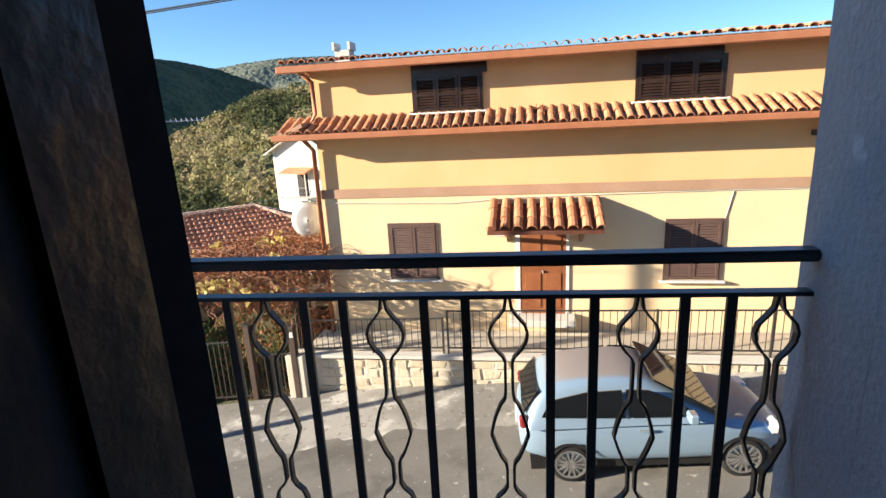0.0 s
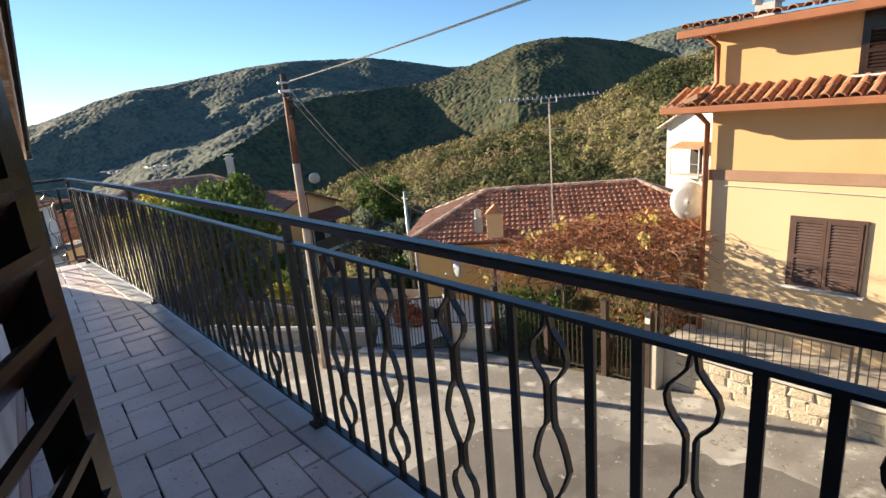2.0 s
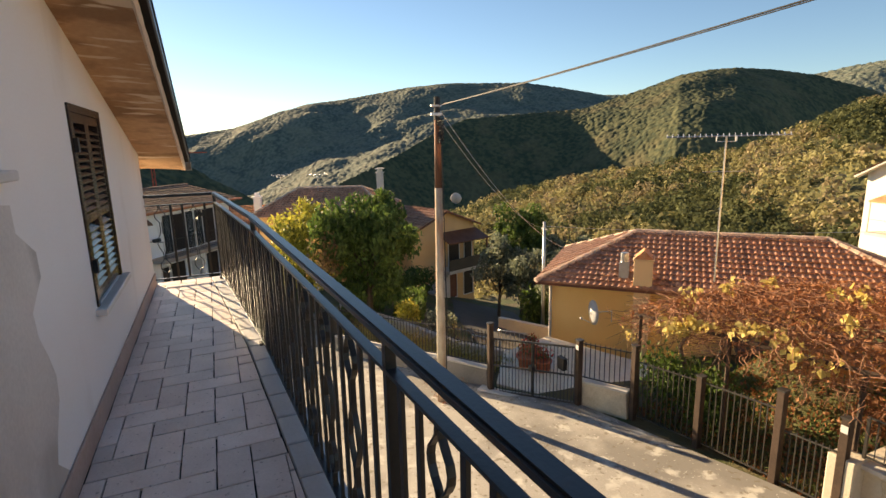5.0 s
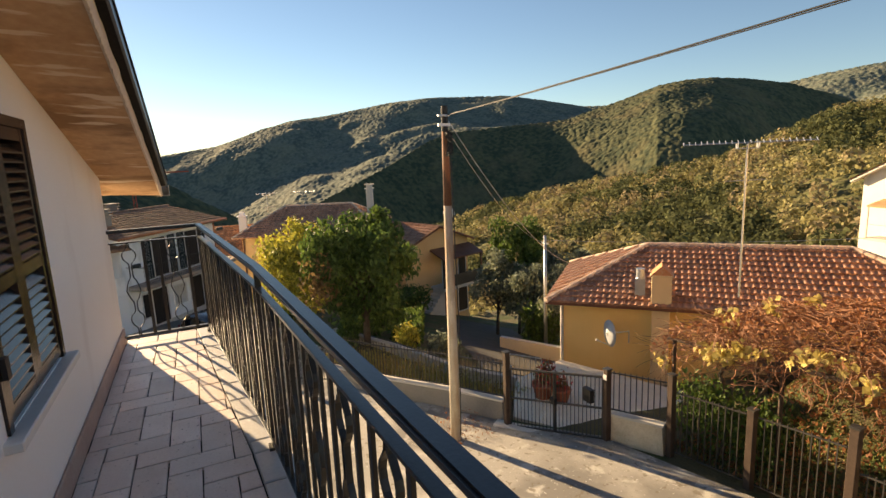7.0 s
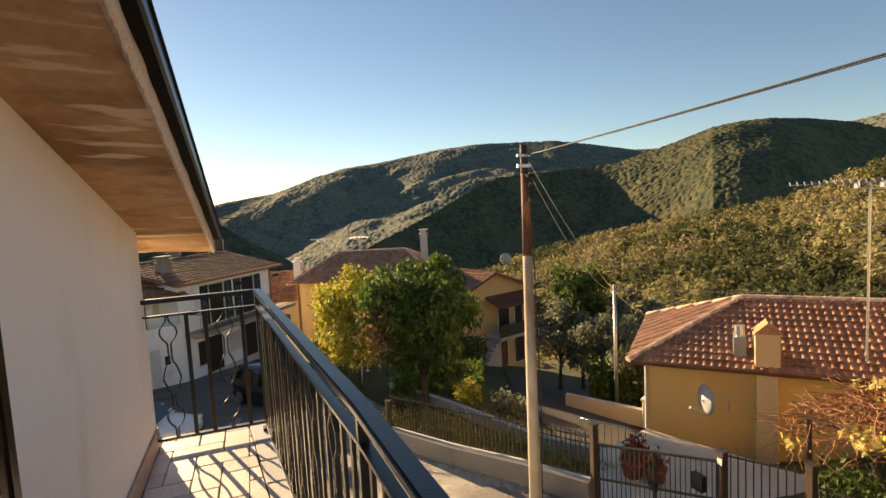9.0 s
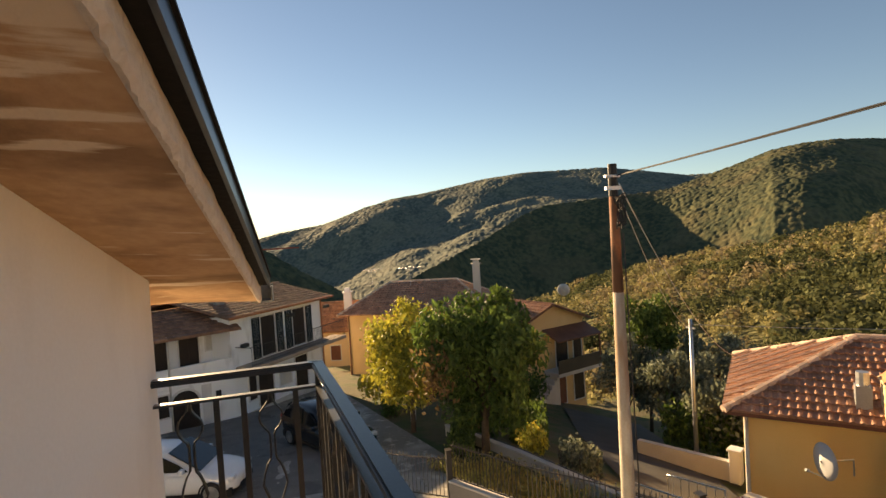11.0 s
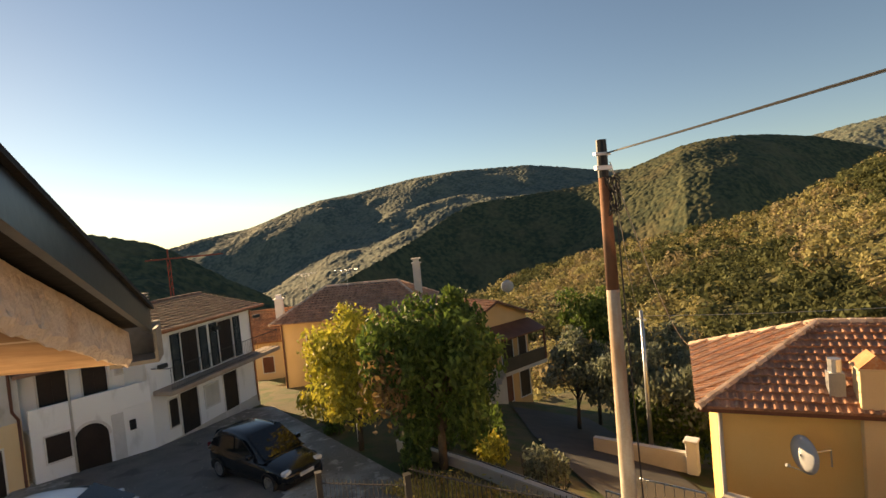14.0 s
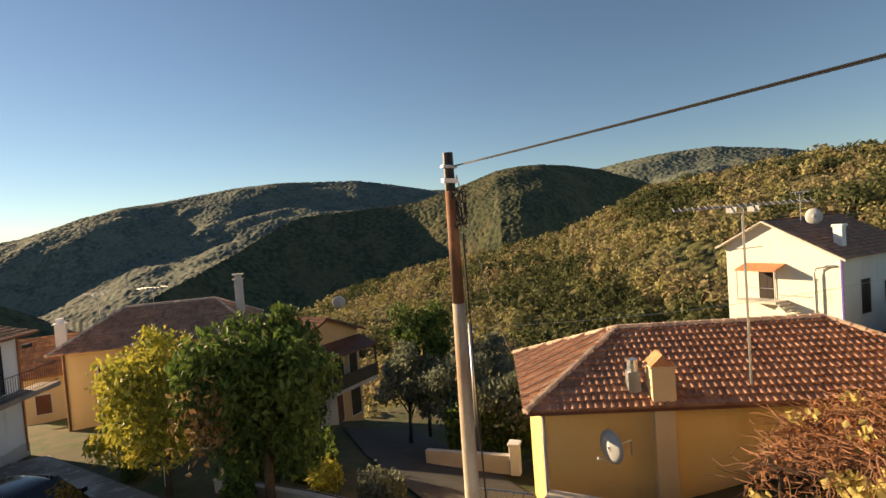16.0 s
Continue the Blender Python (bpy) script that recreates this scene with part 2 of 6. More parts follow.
def box(bm, x0, y0, z0, x1, y1, z1, bev=0.0):
    vs = [bm.verts.new((x, y, z)) for x in (x0, x1) for y in (y0, y1) for z in (z0, z1)]
    fs = [bm.faces.new([vs[i] for i in q]) for q in ((0, 1, 3, 2), (4, 6, 7, 5), (0, 4, 5, 1), (2, 3, 7, 6), (0, 2, 6, 4), (1, 5, 7, 3))]
    if bev:
        bmesh.ops.bevel(bm, geom=list({e for f in fs for e in f.edges}), offset=bev, segments=1, affect="EDGES")
    return bm


def boxes(*dims, bev=0.0):
    bm = bmesh.new()
    for d in dims:
        box(bm, *d, bev=bev)
    return bm


def prism(bm, pts, axis, a, b):
    """A polygon (pairs) pushed from a to b along an axis; pairs are the other two axes in order."""
    def put(p, v):
        return {"x": (v, p[0], p[1]), "y": (p[0], v, p[1]), "z": (p[0], p[1], v)}[axis]
    lo, hi = [bm.verts.new(put(p, a)) for p in pts], [bm.verts.new(put(p, b)) for p in pts]
    n = len(pts)
    bm.faces.new(lo), bm.faces.new(hi[::-1])
    for i in range(n):
        bm.faces.new((lo[i], hi[i], hi[(i + 1) % n], lo[(i + 1) % n]))
    bmesh.ops.recalc_face_normals(bm, faces=bm.faces[:])
    return bm


def tube(bm, pts, r, seg=6, r1=None, caps=True):
    """A round bar through points; r to r1 along it."""
    pts = [Vector(p) for p in pts]
    rings = []
    for i, p in enumerate(pts):
        d = (pts[min(i + 1, len(pts) - 1)] - pts[max(i - 1, 0)]).normalized()
        up = Vector((0, 0, 1)) if abs(d.z) < 0.9 else Vector((1, 0, 0))
        s = d.cross(up).normalized()
        u = s.cross(d)
        rr = r if r1 is None else r + (r1 - r) * i / (len(pts) - 1)
        rings.append([bm.verts.new(p + (s * math.cos(k * math.tau / seg) + u * math.sin(k * math.tau / seg)) * rr) for k in range(seg)])
    for a, b in zip(rings, rings[1:]):
        for k in range(seg):
            bm.faces.new((a[k], a[(k + 1) % seg], b[(k + 1) % seg], b[k]))
    if caps:
        bm.faces.new(rings[0][::-1]), bm.faces.new(rings[-1])
    return bm


def bar(bm, a, b, w, h):
    """A rectangular bar from a to b: w across, h in height."""
    a, b = Vector(a), Vector(b)
    d = (b - a).normalized()
    up = Vector((0, 0, 1)) if abs(d.z) < 0.95 else Vector((0, 1, 0))
    s = d.cross(up).normalized() * (w / 2)
    u = s.normalized().cross(d) * (h / 2)
    q = [[bm.verts.new(p + s * i + u * j) for i, j in ((-1, -1), (1, -1), (1, 1), (-1, 1))] for p in (a, b)]
    bm.faces.new(q[0][::-1]), bm.faces.new(q[1])
    for k in range(4):
        bm.faces.new((q[0][k], q[0][(k + 1) % 4], q[1][(k + 1) % 4], q[1][k]))
    return bm


def clip(poly, a, b, c):
    """The part of a polygon of pairs where a*x + b*y <= c."""
    out = []
    for i, p in enumerate(poly):
        q = poly[(i + 1) % len(poly)]
        fp, fq = a * p[0] + b * p[1] - c, a * q[0] + b * q[1] - c
        if fp <= 0:
            out.append(p)
        if fp * fq < 0:
            t = fp / (fp - fq)
            out.append((p[0] + (q[0] - p[0]) * t, p[1] + (q[1] - p[1]) * t))
    return out


def lerp(a, b, t):
    return a + (b - a) * t


def ground_z(x, y):
    z = -3.93 + 0.09 * max(x, -60) - 0.02 * (y - 6)
    if x < -11 and y > 6.5:
        z -= 0.28 * min(y - 6.5, 14) * min(1, (-11 - x) / 6)
    return z


# ---- the house with the balcony ----
def soffit_z(x):
    return 1.402 + 0.2675 * (x + 7.23) if x <= 1.5 else soffit_z(1.5) - 0.275 * (x - 1.5)


house = tagged(new("house_wall"), "white-plastered house wall with bare cement patches", "wall", kind="structure")
WIN = (-5.06, -4.14, 0.58, 1.75)
DOOR = (-0.06, 0.88, 2.25)
bm = bmesh.new()
for x0, x1, z0, z1 in ((-7.12, WIN[0], -5.6, None), (WIN[0], WIN[1], -5.6, WIN[2]), (WIN[0], WIN[1], WIN[3], None), (WIN[1], DOOR[0], -5.6, None), (DOOR[0], DOOR[1], -5.6, -0.02), (DOOR[0], DOOR[1], DOOR[2], None)):
    prism(bm, [(x0, z0), (x1, z0), (x1, z1 if z1 is not None else soffit_z(x1)), (x0, z1 if z1 is not None else soffit_z(x0))], "y", -0.32, 0)
box(bm, -7.12, -8.5, -5.6, -6.82, -0.321, 1.37)
prism(bm, [(-7.12, -5.6), (9, -5.6), (9, soffit_z(9)), (1.5, soffit_z(1.5)), (-7.12, soffit_z(-7.12))], "y", -8.8, -8.5)
wall_main = part("wall_south", bm, M_PLASTER, house)
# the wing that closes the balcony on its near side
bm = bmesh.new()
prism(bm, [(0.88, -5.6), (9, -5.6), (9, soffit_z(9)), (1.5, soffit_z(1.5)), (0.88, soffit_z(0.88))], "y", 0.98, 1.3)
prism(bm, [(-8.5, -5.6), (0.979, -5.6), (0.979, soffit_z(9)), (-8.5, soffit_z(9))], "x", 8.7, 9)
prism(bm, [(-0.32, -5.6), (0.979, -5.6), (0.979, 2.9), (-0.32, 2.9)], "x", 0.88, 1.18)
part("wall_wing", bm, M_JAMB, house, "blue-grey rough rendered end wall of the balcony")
# unpainted cement render, a few millimetres proud of the paint
random.seed(3)
edge = [(-3.1 + 0.10 * math.sin(k * 1.3) + random.uniform(-0.05, 0.05), 0.13 + k * 0.106) for k in range(12)]
bm = bmesh.new()
prism(bm, [(-0.07, 0.13), (-0.07, 1.3)] + [(-2.36, 1.36)] + edge[::-1], "y", -0.01, 0.004)
part("cement_patch", bm, M_CEMENT, house, "bare grey cement render patch")
bm = bmesh.new()
prism(bm, [(-0.07, 1.301), (-0.07, 3.2), (-2.1, 2.74), (-2.25, 2.2), (-2.16, 1.7), (-2.33, 1.36)], "y", -0.01, 0.0045)
part("cement_patch", bm, M_CEMENT, house)
bm = bmesh.new()
prism(bm, [(-2.92, 1.45), (-2.58, 1.45), (-2.62, 2.58), (-2.98, 2.50)], "y", -0.01, 0.004)
part("cement_strip", bm, M_CEMENT, house, "strip of bare cement where a pipe ran")
part("ledge", boxes((-3.0, -0.02, 1.385, -2.52, 0.05, 1.425), bev=0.006), M_MARBLE, house, "small white marble ledge")

# roof slab, raw edge and metal trim, sloping down along the balcony
roof = tagged(new("house_roof"), "concrete roof overhang with dark metal edge trim", "roof", kind="structure")
def slope_strip(y0, y1, d0, d1, x0=-7.74, x1=1.5):
    bm = bmesh.new()
    prism(bm, [(x0, soffit_z(x0) + d0), (x1, soffit_z(x1) + d0), (x1, soffit_z(x1) + d1), (x0, soffit_z(x0) + d1)], "y", y0, y1)
    return bm
bm = slope_strip(-8.9, 0.0, 0.0, 0.06)
q = [bm.verts.new((x, y, soffit_z(x) + d)) for x in (-7.74, 1.5) for y, d in ((0.001, 0.0), (0.40, -0.03), (0.40, 0.05), (0.001, 0.06))]
for f in ((0, 1, 2, 3), (7, 6, 5, 4), (0, 4, 5, 1), (1, 5, 6, 2), (2, 6, 7, 3), (3, 7, 4, 0)):
    bm.faces.new([q[i] for i in f])
bmesh.ops.recalc_face_normals(bm, faces=bm.faces[:])
prism(bm, [(1.5, soffit_z(1.5)), (9.3, soffit_z(9.3)), (9.3, soffit_z(9.3) + 0.12), (1.5, soffit_z(1.5) + 0.12)], "y", -8.9, 1.7)
prism(bm, [(0.3, soffit_z(0.3)), (1.499, soffit_z(1.5)), (1.499, soffit_z(1.5) + 0.12), (0.3, soffit_z(0.3) + 0.12)], "y", 0.456, 1.7)
part("soffit", bm, M_SOFFIT, roof, "stained brown bare concrete soffit")
N = 420
vv, ff = [], []
for i in range(N + 1):
    x = -7.742 + i * 9.24 / N
    for k, (yy, d) in enumerate(((0.401, -0.034), (0.414, -0.040), (0.424, -0.024), (0.422, 0.05), (0.401, 0.05))):
        j = noise.noise((x * 9, k * 3.1, 0.2)) * 0.004 + noise.noise((x * 34, k * 5.7, 1.2)) * (0.007 if k in (1, 2) else 0.0015)
        vv.append((x, yy + (j if k else 0), soffit_z(x) + d + (j if k in (1, 2) else 0)))
for i in range(N):
    for k in range(4):
        a = i * 5 + k
        ff.append((a, a + 1, a + 6, a + 5))
ff += [(0, 1, 2, 3, 4)[::-1], tuple(N * 5 + k for k in range(5))]
part("fascia", (vv, ff), M_FASCIA, roof, "rough pale concrete roof edge")
part("bitumen_edge", slope_strip(0.30, 0.464, 0.061, 0.075), M_FLASHD, roof)
part("flashing", slope_strip(0.465, 0.478, 0.042, 0.103), M_FLASH, roof, "slate grey metal edge trim")
part("flashing_lip", slope_strip(0.38, 0.487, 0.104, 0.113), M_FLASHD, roof)
bm = boxes((-7.85, 0.37, 1.225, -7.746, 0.485, 1.235), (-7.86, 0.37, 1.225, -7.851, 0.485, 1.325), (-7.85, 0.37, 1.236, -7.746, 0.378, 1.315), (-7.85, 0.477, 1.236, -7.746, 0.485, 1.315))
part("eave_gutter", bm, M_GUTTERG, roof, "grey metal gutter end at the roof corner")
vv, ff = [], []
for r in range(25):
    for c in range(24):
        x0, y0 = -7.6 + r * 0.37, -0.2 - c * 0.38
        z0 = soffit_z(x0) + 0.16
        b0 = len(vv)
        for k in range(5):
            t = k * math.pi / 4
            for xx, lift in ((x0, 0.03), (x0 + 0.4, 0.0)):
                vv.append((xx, y0 - 0.19 + 0.17 * math.cos(t), soffit_z(xx) + 0.065 + lift + 0.07 * math.sin(t)))
        for k in range(4):
            a = b0 + 2 * k
            ff.append((a, a + 1, a + 3, a + 2))
tagged(part("roof_tiles", (vv, ff), M_COPPID, roof), kind="stuff")

# balcony slab
def rail_y(x):
    return 0.70 + 0.0966 * (x + 7.05) if x < -4.63 else 0.934 + 0.0545 * (x + 4.63)


bm = bmesh.new()
prism(bm, [(-7.16, 0.001), (0.875, 0.001), (0.875, rail_y(0.88) + 0.05), (-4.63, rail_y(-4.63) + 0.05), (-7.16, rail_y(-7.16) + 0.05)], "z", -0.22, -0.016)

balcony = tagged(part("balcony_floor", bm, M_GROUT), "tiled balcony floor with a grey stone border", "floor", kind="structure")
part("skirting", boxes((-7.12, 0.001, -0.01, -0.07, 0.016, 0.125), bev=0.004), M_BASE, balcony, "pinkish stone skirting along the wall")

# window shutter of the house wall
def louvred(bmf, bms, w, h, slats, t=0.035, st=0.055):
    """A louvred leaf in local x (0 to w) and z (0 to h): frame boxes into bmf, slats into bms."""
    box(bmf, 0, -t / 2, 0, st, t / 2, h)
    box(bmf, w - st, -t / 2, 0, w, t / 2, h)
    for z in (0, h * 0.42, h - st):
        box(bmf, st, -t / 2 + 0.001, z, w - st, t / 2 - 0.001, z + st)
    return bmf


def shutter_leaf(parent, m, w, h, pitch, material, t=0.035, st=0.055, depth=0.028):
    leaf = part("shutter_leaf", louvred(bmesh.new(), None, w, h, 0, t, st), material, parent)
    leaf.matrix_local = m
    bm = bmesh.new()
    c, s = math.cos(0.88) * depth, math.sin(0.88) * depth
    u, v = math.sin(0.88) * 0.0055, math.cos(0.88) * 0.0055
    prism(bm, [(c, -s), (c * 0.8 - u, -s * 0.8 - v), (-c * 0.8 - u, s * 0.8 - v), (-c, s), (-c * 0.8 + u, s * 0.8 + v), (c * 0.8 + u, -s * 0.8 + v)], "x", st - 0.003, w - st + 0.003)
    me = bpy.data.meshes.new("slat")
    bm.to_mesh(me)
    bm.free()
    me.materials.append(material)
    z = st + pitch * 0.7
    while z < h - st - pitch * 0.4:
        if not h * 0.42 - pitch * 0.4 < z < h * 0.42 + st + pitch * 0.4:
            ob = new("slat", me)
            ob.parent = leaf
            ob.location = (0, 0, z)
        z += pitch
    return leaf


win = thing("window_1", pose(WIN[0], 0, WIN[2]), "closed dark brown louvred wooden shutters in the wall", "window", kind="structure")
ww, wh = WIN[1] - WIN[0], WIN[3] - WIN[2]
part("window_frame", boxes((0, -0.2, 0, 0.045, 0.012, wh), (ww - 0.045, -0.2, 0, ww, 0.012, wh), (0.045, -0.2, wh - 0.045, ww - 0.045, 0.012, wh), (0.045, -0.2, -0.0, ww - 0.045, -0.05, 0.02)), M_SHUT, win)
part("window_sill", boxes((-0.06, -0.2, -0.045, ww + 0.06, 0.06, -0.005), bev=0.005), M_MARBLE, win, "pale marble sill")
part("pane", boxes((0.045, -0.16, 0.02, ww - 0.045, -0.15, wh - 0.045)), M_GLASSD, win)
for k in range(2):
    shutter_leaf(win, pose(0.047 + k * (ww - 0.094) / 2, -0.012, 0.022), (ww - 0.1) / 2, wh - 0.07, 0.042, M_SHUT)
part("hinge", boxes((ww - 0.06, 0.012, 0.2, ww - 0.02, 0.03, 0.28), (ww - 0.06, 0.012, 0.9, ww - 0.02, 0.03, 0.98)), M_BLACKPL, win)

# French door: dark frame and the open louvred leaf
door = thing("door_1", pose(DOOR[0], 0, 0), "open French door with dark wooden frame and louvred shutter", "door", kind="structure")
part("frame", boxes((-0.01, -0.30, 0, 0.035, 0.125, 2.24), (0.89, -0.30, 0, 0.94, 0.0, 2.24), (0.05, -0.30, 2.19, 0.89, 0.0, 2.24), (0.0, -0.315, -0.02, 0.94, -0.02, -0.002)), M_DOORBLK, door)
part("frame_bead", boxes((0.035, -0.22, 0, 0.047, -0.19, 2.19), (0.035, -0.08, 0, 0.043, -0.05, 2.19), (0.035, 0.06, 0, 0.042, 0.09, 2.19)), M_DOORBLK, door)
leaf = part("door_leaf", boxes((0.0, -0.02, 0.02, 0.06, 0.03, 2.15), (0.44, -0.02, 0.02, 0.50, 0.03, 2.15), (0.06, -0.02, 0.02, 0.44, 0.03, 0.55), (0.06, -0.02, 2.05, 0.44, 0.03, 2.15)), M_DOORBLK, door, "dark door leaf folded inwards")
leaf.matrix_local = pose(0.05, -0.33, 0, 0, 0, 262)
part("pane", boxes((0.06, 0.0, 0.55, 0.44, 0.006, 2.05)), M_GLASSD, leaf)
sl = shutter_leaf(door, pose(0.032, 0.145, 0.05, 0, 0, 160), 0.305, 2.15, 0.052, M_SHUT, t=0.03, st=0.036, depth=0.034)
part("bracket", boxes((0.2, -0.05, 1.55, 0.26, -0.024, 1.6)), M_BLACKPL, sl)
part("hinge", boxes((-0.01, 0.126, 0.3, 0.034, 0.14, 0.34), (-0.01, 0.126, 1.9, 0.034, 0.14, 1.94)), M_BLACKPL, door)
# room behind
bm = bmesh.new()
box(bm, -2.5, -4.3, -0.12, 3.0, -0.33, -0.021)
box(bm, -2.5, -4.3, 2.6, 3.0, -0.33, 2.7)
for d in ((-2.6, -4.3, -0.12, -2.5, -0.33, 2.7), (3.0, -4.3, -0.12, 3.1, -0.33, 2.7), (-2.6, -4.4, -0.12, 3.1, -4.3, 2.7)):
    box(bm, *d)
tagged(part("room_wall", bm, M_ROOM), "dim plain room behind the door", "wall", kind="structure")
# coil of cables on the wall
coil = thing("cable_coil", pose(-1.84, 0.055, 1.97), "coil of dark cable hanging on the wall", "cable")
random.seed(5)
for k in range(16):
    ph, w2, h2 = random.uniform(0, 6), random.uniform(0.07, 0.15), random.uniform(0.26, 0.36)
    part("loop", tube(bmesh.new(), [(w2 * math.cos(ph + j * math.tau / 22), 0.035 * math.sin(k + j * 0.6), h2 * math.sin(ph + j * math.tau / 22)) for j in range(23)], 0.008, 5), M_CABLE, coil, smooth=True)

# ---- railing ----
railing = thing("balcony_railing", pose(0, 0, 0), "dark painted wrought iron balcony railing with curled bars", "railing")
RAIL = [(0.88, rail_y(0.88)), (-4.63, rail_y(-4.63)), (-7.05, 0.70), (-7.05, 0.0)]
for (xa, ya), (xb, yb) in zip(RAIL, RAIL[1:]):
    d = Vector((xb - xa, yb - ya, 0)).normalized() * 0.02
    bm = bmesh.new()
    bar(bm, (xa - d.x * 0.1, ya - d.y * 0.1, 0.985), (xb + d.x * 0.1, yb + d.y * 0.1, 0.985), 0.055, 0.03)
    along = [e for e in bm.edges if abs((e.verts[0].co - e.verts[1].co).normalized().dot(d.normalized())) > 0.9]
    bmesh.ops.bevel(bm, geom=along, offset=0.007, segments=2, affect="EDGES")
    part("handrail", bm, M_IRON, railing)
    part("upper_rail", bar(bmesh.new(), (xa, ya, 0.885), (xb, yb, 0.885), 0.034, 0.012), M_IRON, railing)
    part("lower_rail", bar(bmesh.new(), (xa, ya, 0.06), (xb, yb, 0.06), 0.034, 0.012), M_IRON, railing)
for x, y in ((-1.89, rail_y(-1.89)), (-4.63, rail_y(-4.63)), (-7.04, 0.70)):
    part("post", boxes((x - 0.015, y - 0.015, 0.0, x + 0.015, y + 0.015, 0.968), (x - 0.03, y - 0.03, 0.0, x + 0.03, y + 0.03, 0.02)), M_BARS, railing)
picket = bpy.data.meshes.new("baluster")
bm = boxes((-0.0125, -0.006, 0.0661, 0.0125, 0.006, 0.879))
bm.to_mesh(picket)
bm.free()
picket.materials.append(M_BARS)
curl = bpy.data.meshes.new("scroll_bar")
bm = bmesh.new()
# half widths of the curled pair from top to bottom: three lobes and narrow necks
prof = [(0.879, 0.005), (0.845, 0.010), (0.825, 0.024), (0.80, 0.045), (0.775, 0.052), (0.75, 0.048), (0.725, 0.034), (0.705, 0.016), (0.69, 0.010), (0.60, 0.010), (0.575, 0.013), (0.555, 0.026), (0.53, 0.036), (0.50, 0.045), (0.46, 0.053), (0.42, 0.040), (0.385, 0.026), (0.365, 0.013), (0.345, 0.010), (0.285, 0.010), (0.265, 0.020), (0.245, 0.040), (0.215, 0.050), (0.185, 0.048), (0.155, 0.034), (0.135, 0.014), (0.12, 0.008), (0.066, 0.006)]
for s in (-1, 1):
    rows = []
    for z, w in prof:
        rows.append([bm.verts.new((s * w + dx, dy, z)) for dx, dy in ((-0.004, -0.010), (0.004, -0.010), (0.004, 0.010), (-0.004, 0.010))])
    for a, b in zip(rows, rows[1:]):
        for k in range(4):
            bm.faces.new((a[k], a[(k + 1) % 4], b[(k + 1) % 4], b[k]))
    bm.faces.new(rows[0]), bm.faces.new(rows[-1][::-1])
bmesh.ops.recalc_face_normals(bm, faces=bm.faces[:])
bm.to_mesh(curl)
bm.free()
curl.materials.append(M_BARS)
for (xa, ya), (xb, yb), first, phase in ((*RAIL[0:2], 0.07, 0), (*RAIL[1:3], 0.114, 1), (*RAIL[2:4], 0.107, 2)):
    L = math.hypot(xb - xa, yb - ya)
    a = math.degrees(math.atan2(yb - ya, xb - xa))
    k = 0
    while first + k * 0.1142 < L - 0.03:
        s = (first + k * 0.1142) / L
        x = xa + (xb - xa) * s
        if abs(x + 1.89) > 0.04:
            ob = new(*(("scroll_bar", curl) if (k + phase) % 3 == 0 else ("baluster", picket)))
            ob.parent = railing
            ob.matrix_local = pose(x, ya + (yb - ya) * s, 0, 0, 0, a)
        k += 1

# ---- ground, road and hills ----
M_EARTH = overlay(mat("garden earth and grass", (0.075, 0.068, 0.035), (0.12, 0.10, 0.05), 0.95, scale=(0.7, 15), bump=0.8, dist=0.05), (0.05, 0.075, 0.022), 0.8, 0.48, 0.6, fac=0.9)
M_LEAFG = mat("green tree leaves", (0.05, 0.095, 0.022), (0.12, 0.18, 0.045), 0.6, scale=(0.8, 4), bump=0, trans=0.35, isl=0.45)
M_LEAFY = mat("yellowing tree leaves", (0.52, 0.43, 0.08), (0.24, 0.27, 0.055), 0.6, scale=(0.9, 4), bump=0, trans=0.35, isl=0.4)
M_LEAFO = mat("grey-green olive leaves", (0.12, 0.145, 0.095), (0.23, 0.255, 0.18), 0.6, scale=(0.8, 4), bump=0, trans=0.35, isl=0.4)
M_LEAFR = mat("dry russet vine leaves", (0.23, 0.088, 0.042), (0.35, 0.165, 0.08), 0.7, scale=(1.2, 8), bump=0, trans=0.35, isl=0.45)
M_LEAFV = mat("pale yellow vine leaves", (0.50, 0.39, 0.12), (0.60, 0.50, 0.20), 0.7, scale=(1.2, 8), bump=0, trans=0.35, isl=0.3)
M_VINE = mat("dry brown vine stems", (0.19, 0.088, 0.052), (0.32, 0.16, 0.095), 0.85, scale=(2, 30), bump=0.2, isl=0.35)
M_BARK = mat("grey-brown bark", (0.08, 0.06, 0.045), (0.14, 0.11, 0.085), 0.95, scale=(5, 40), bump=0.8, dist=0.02)


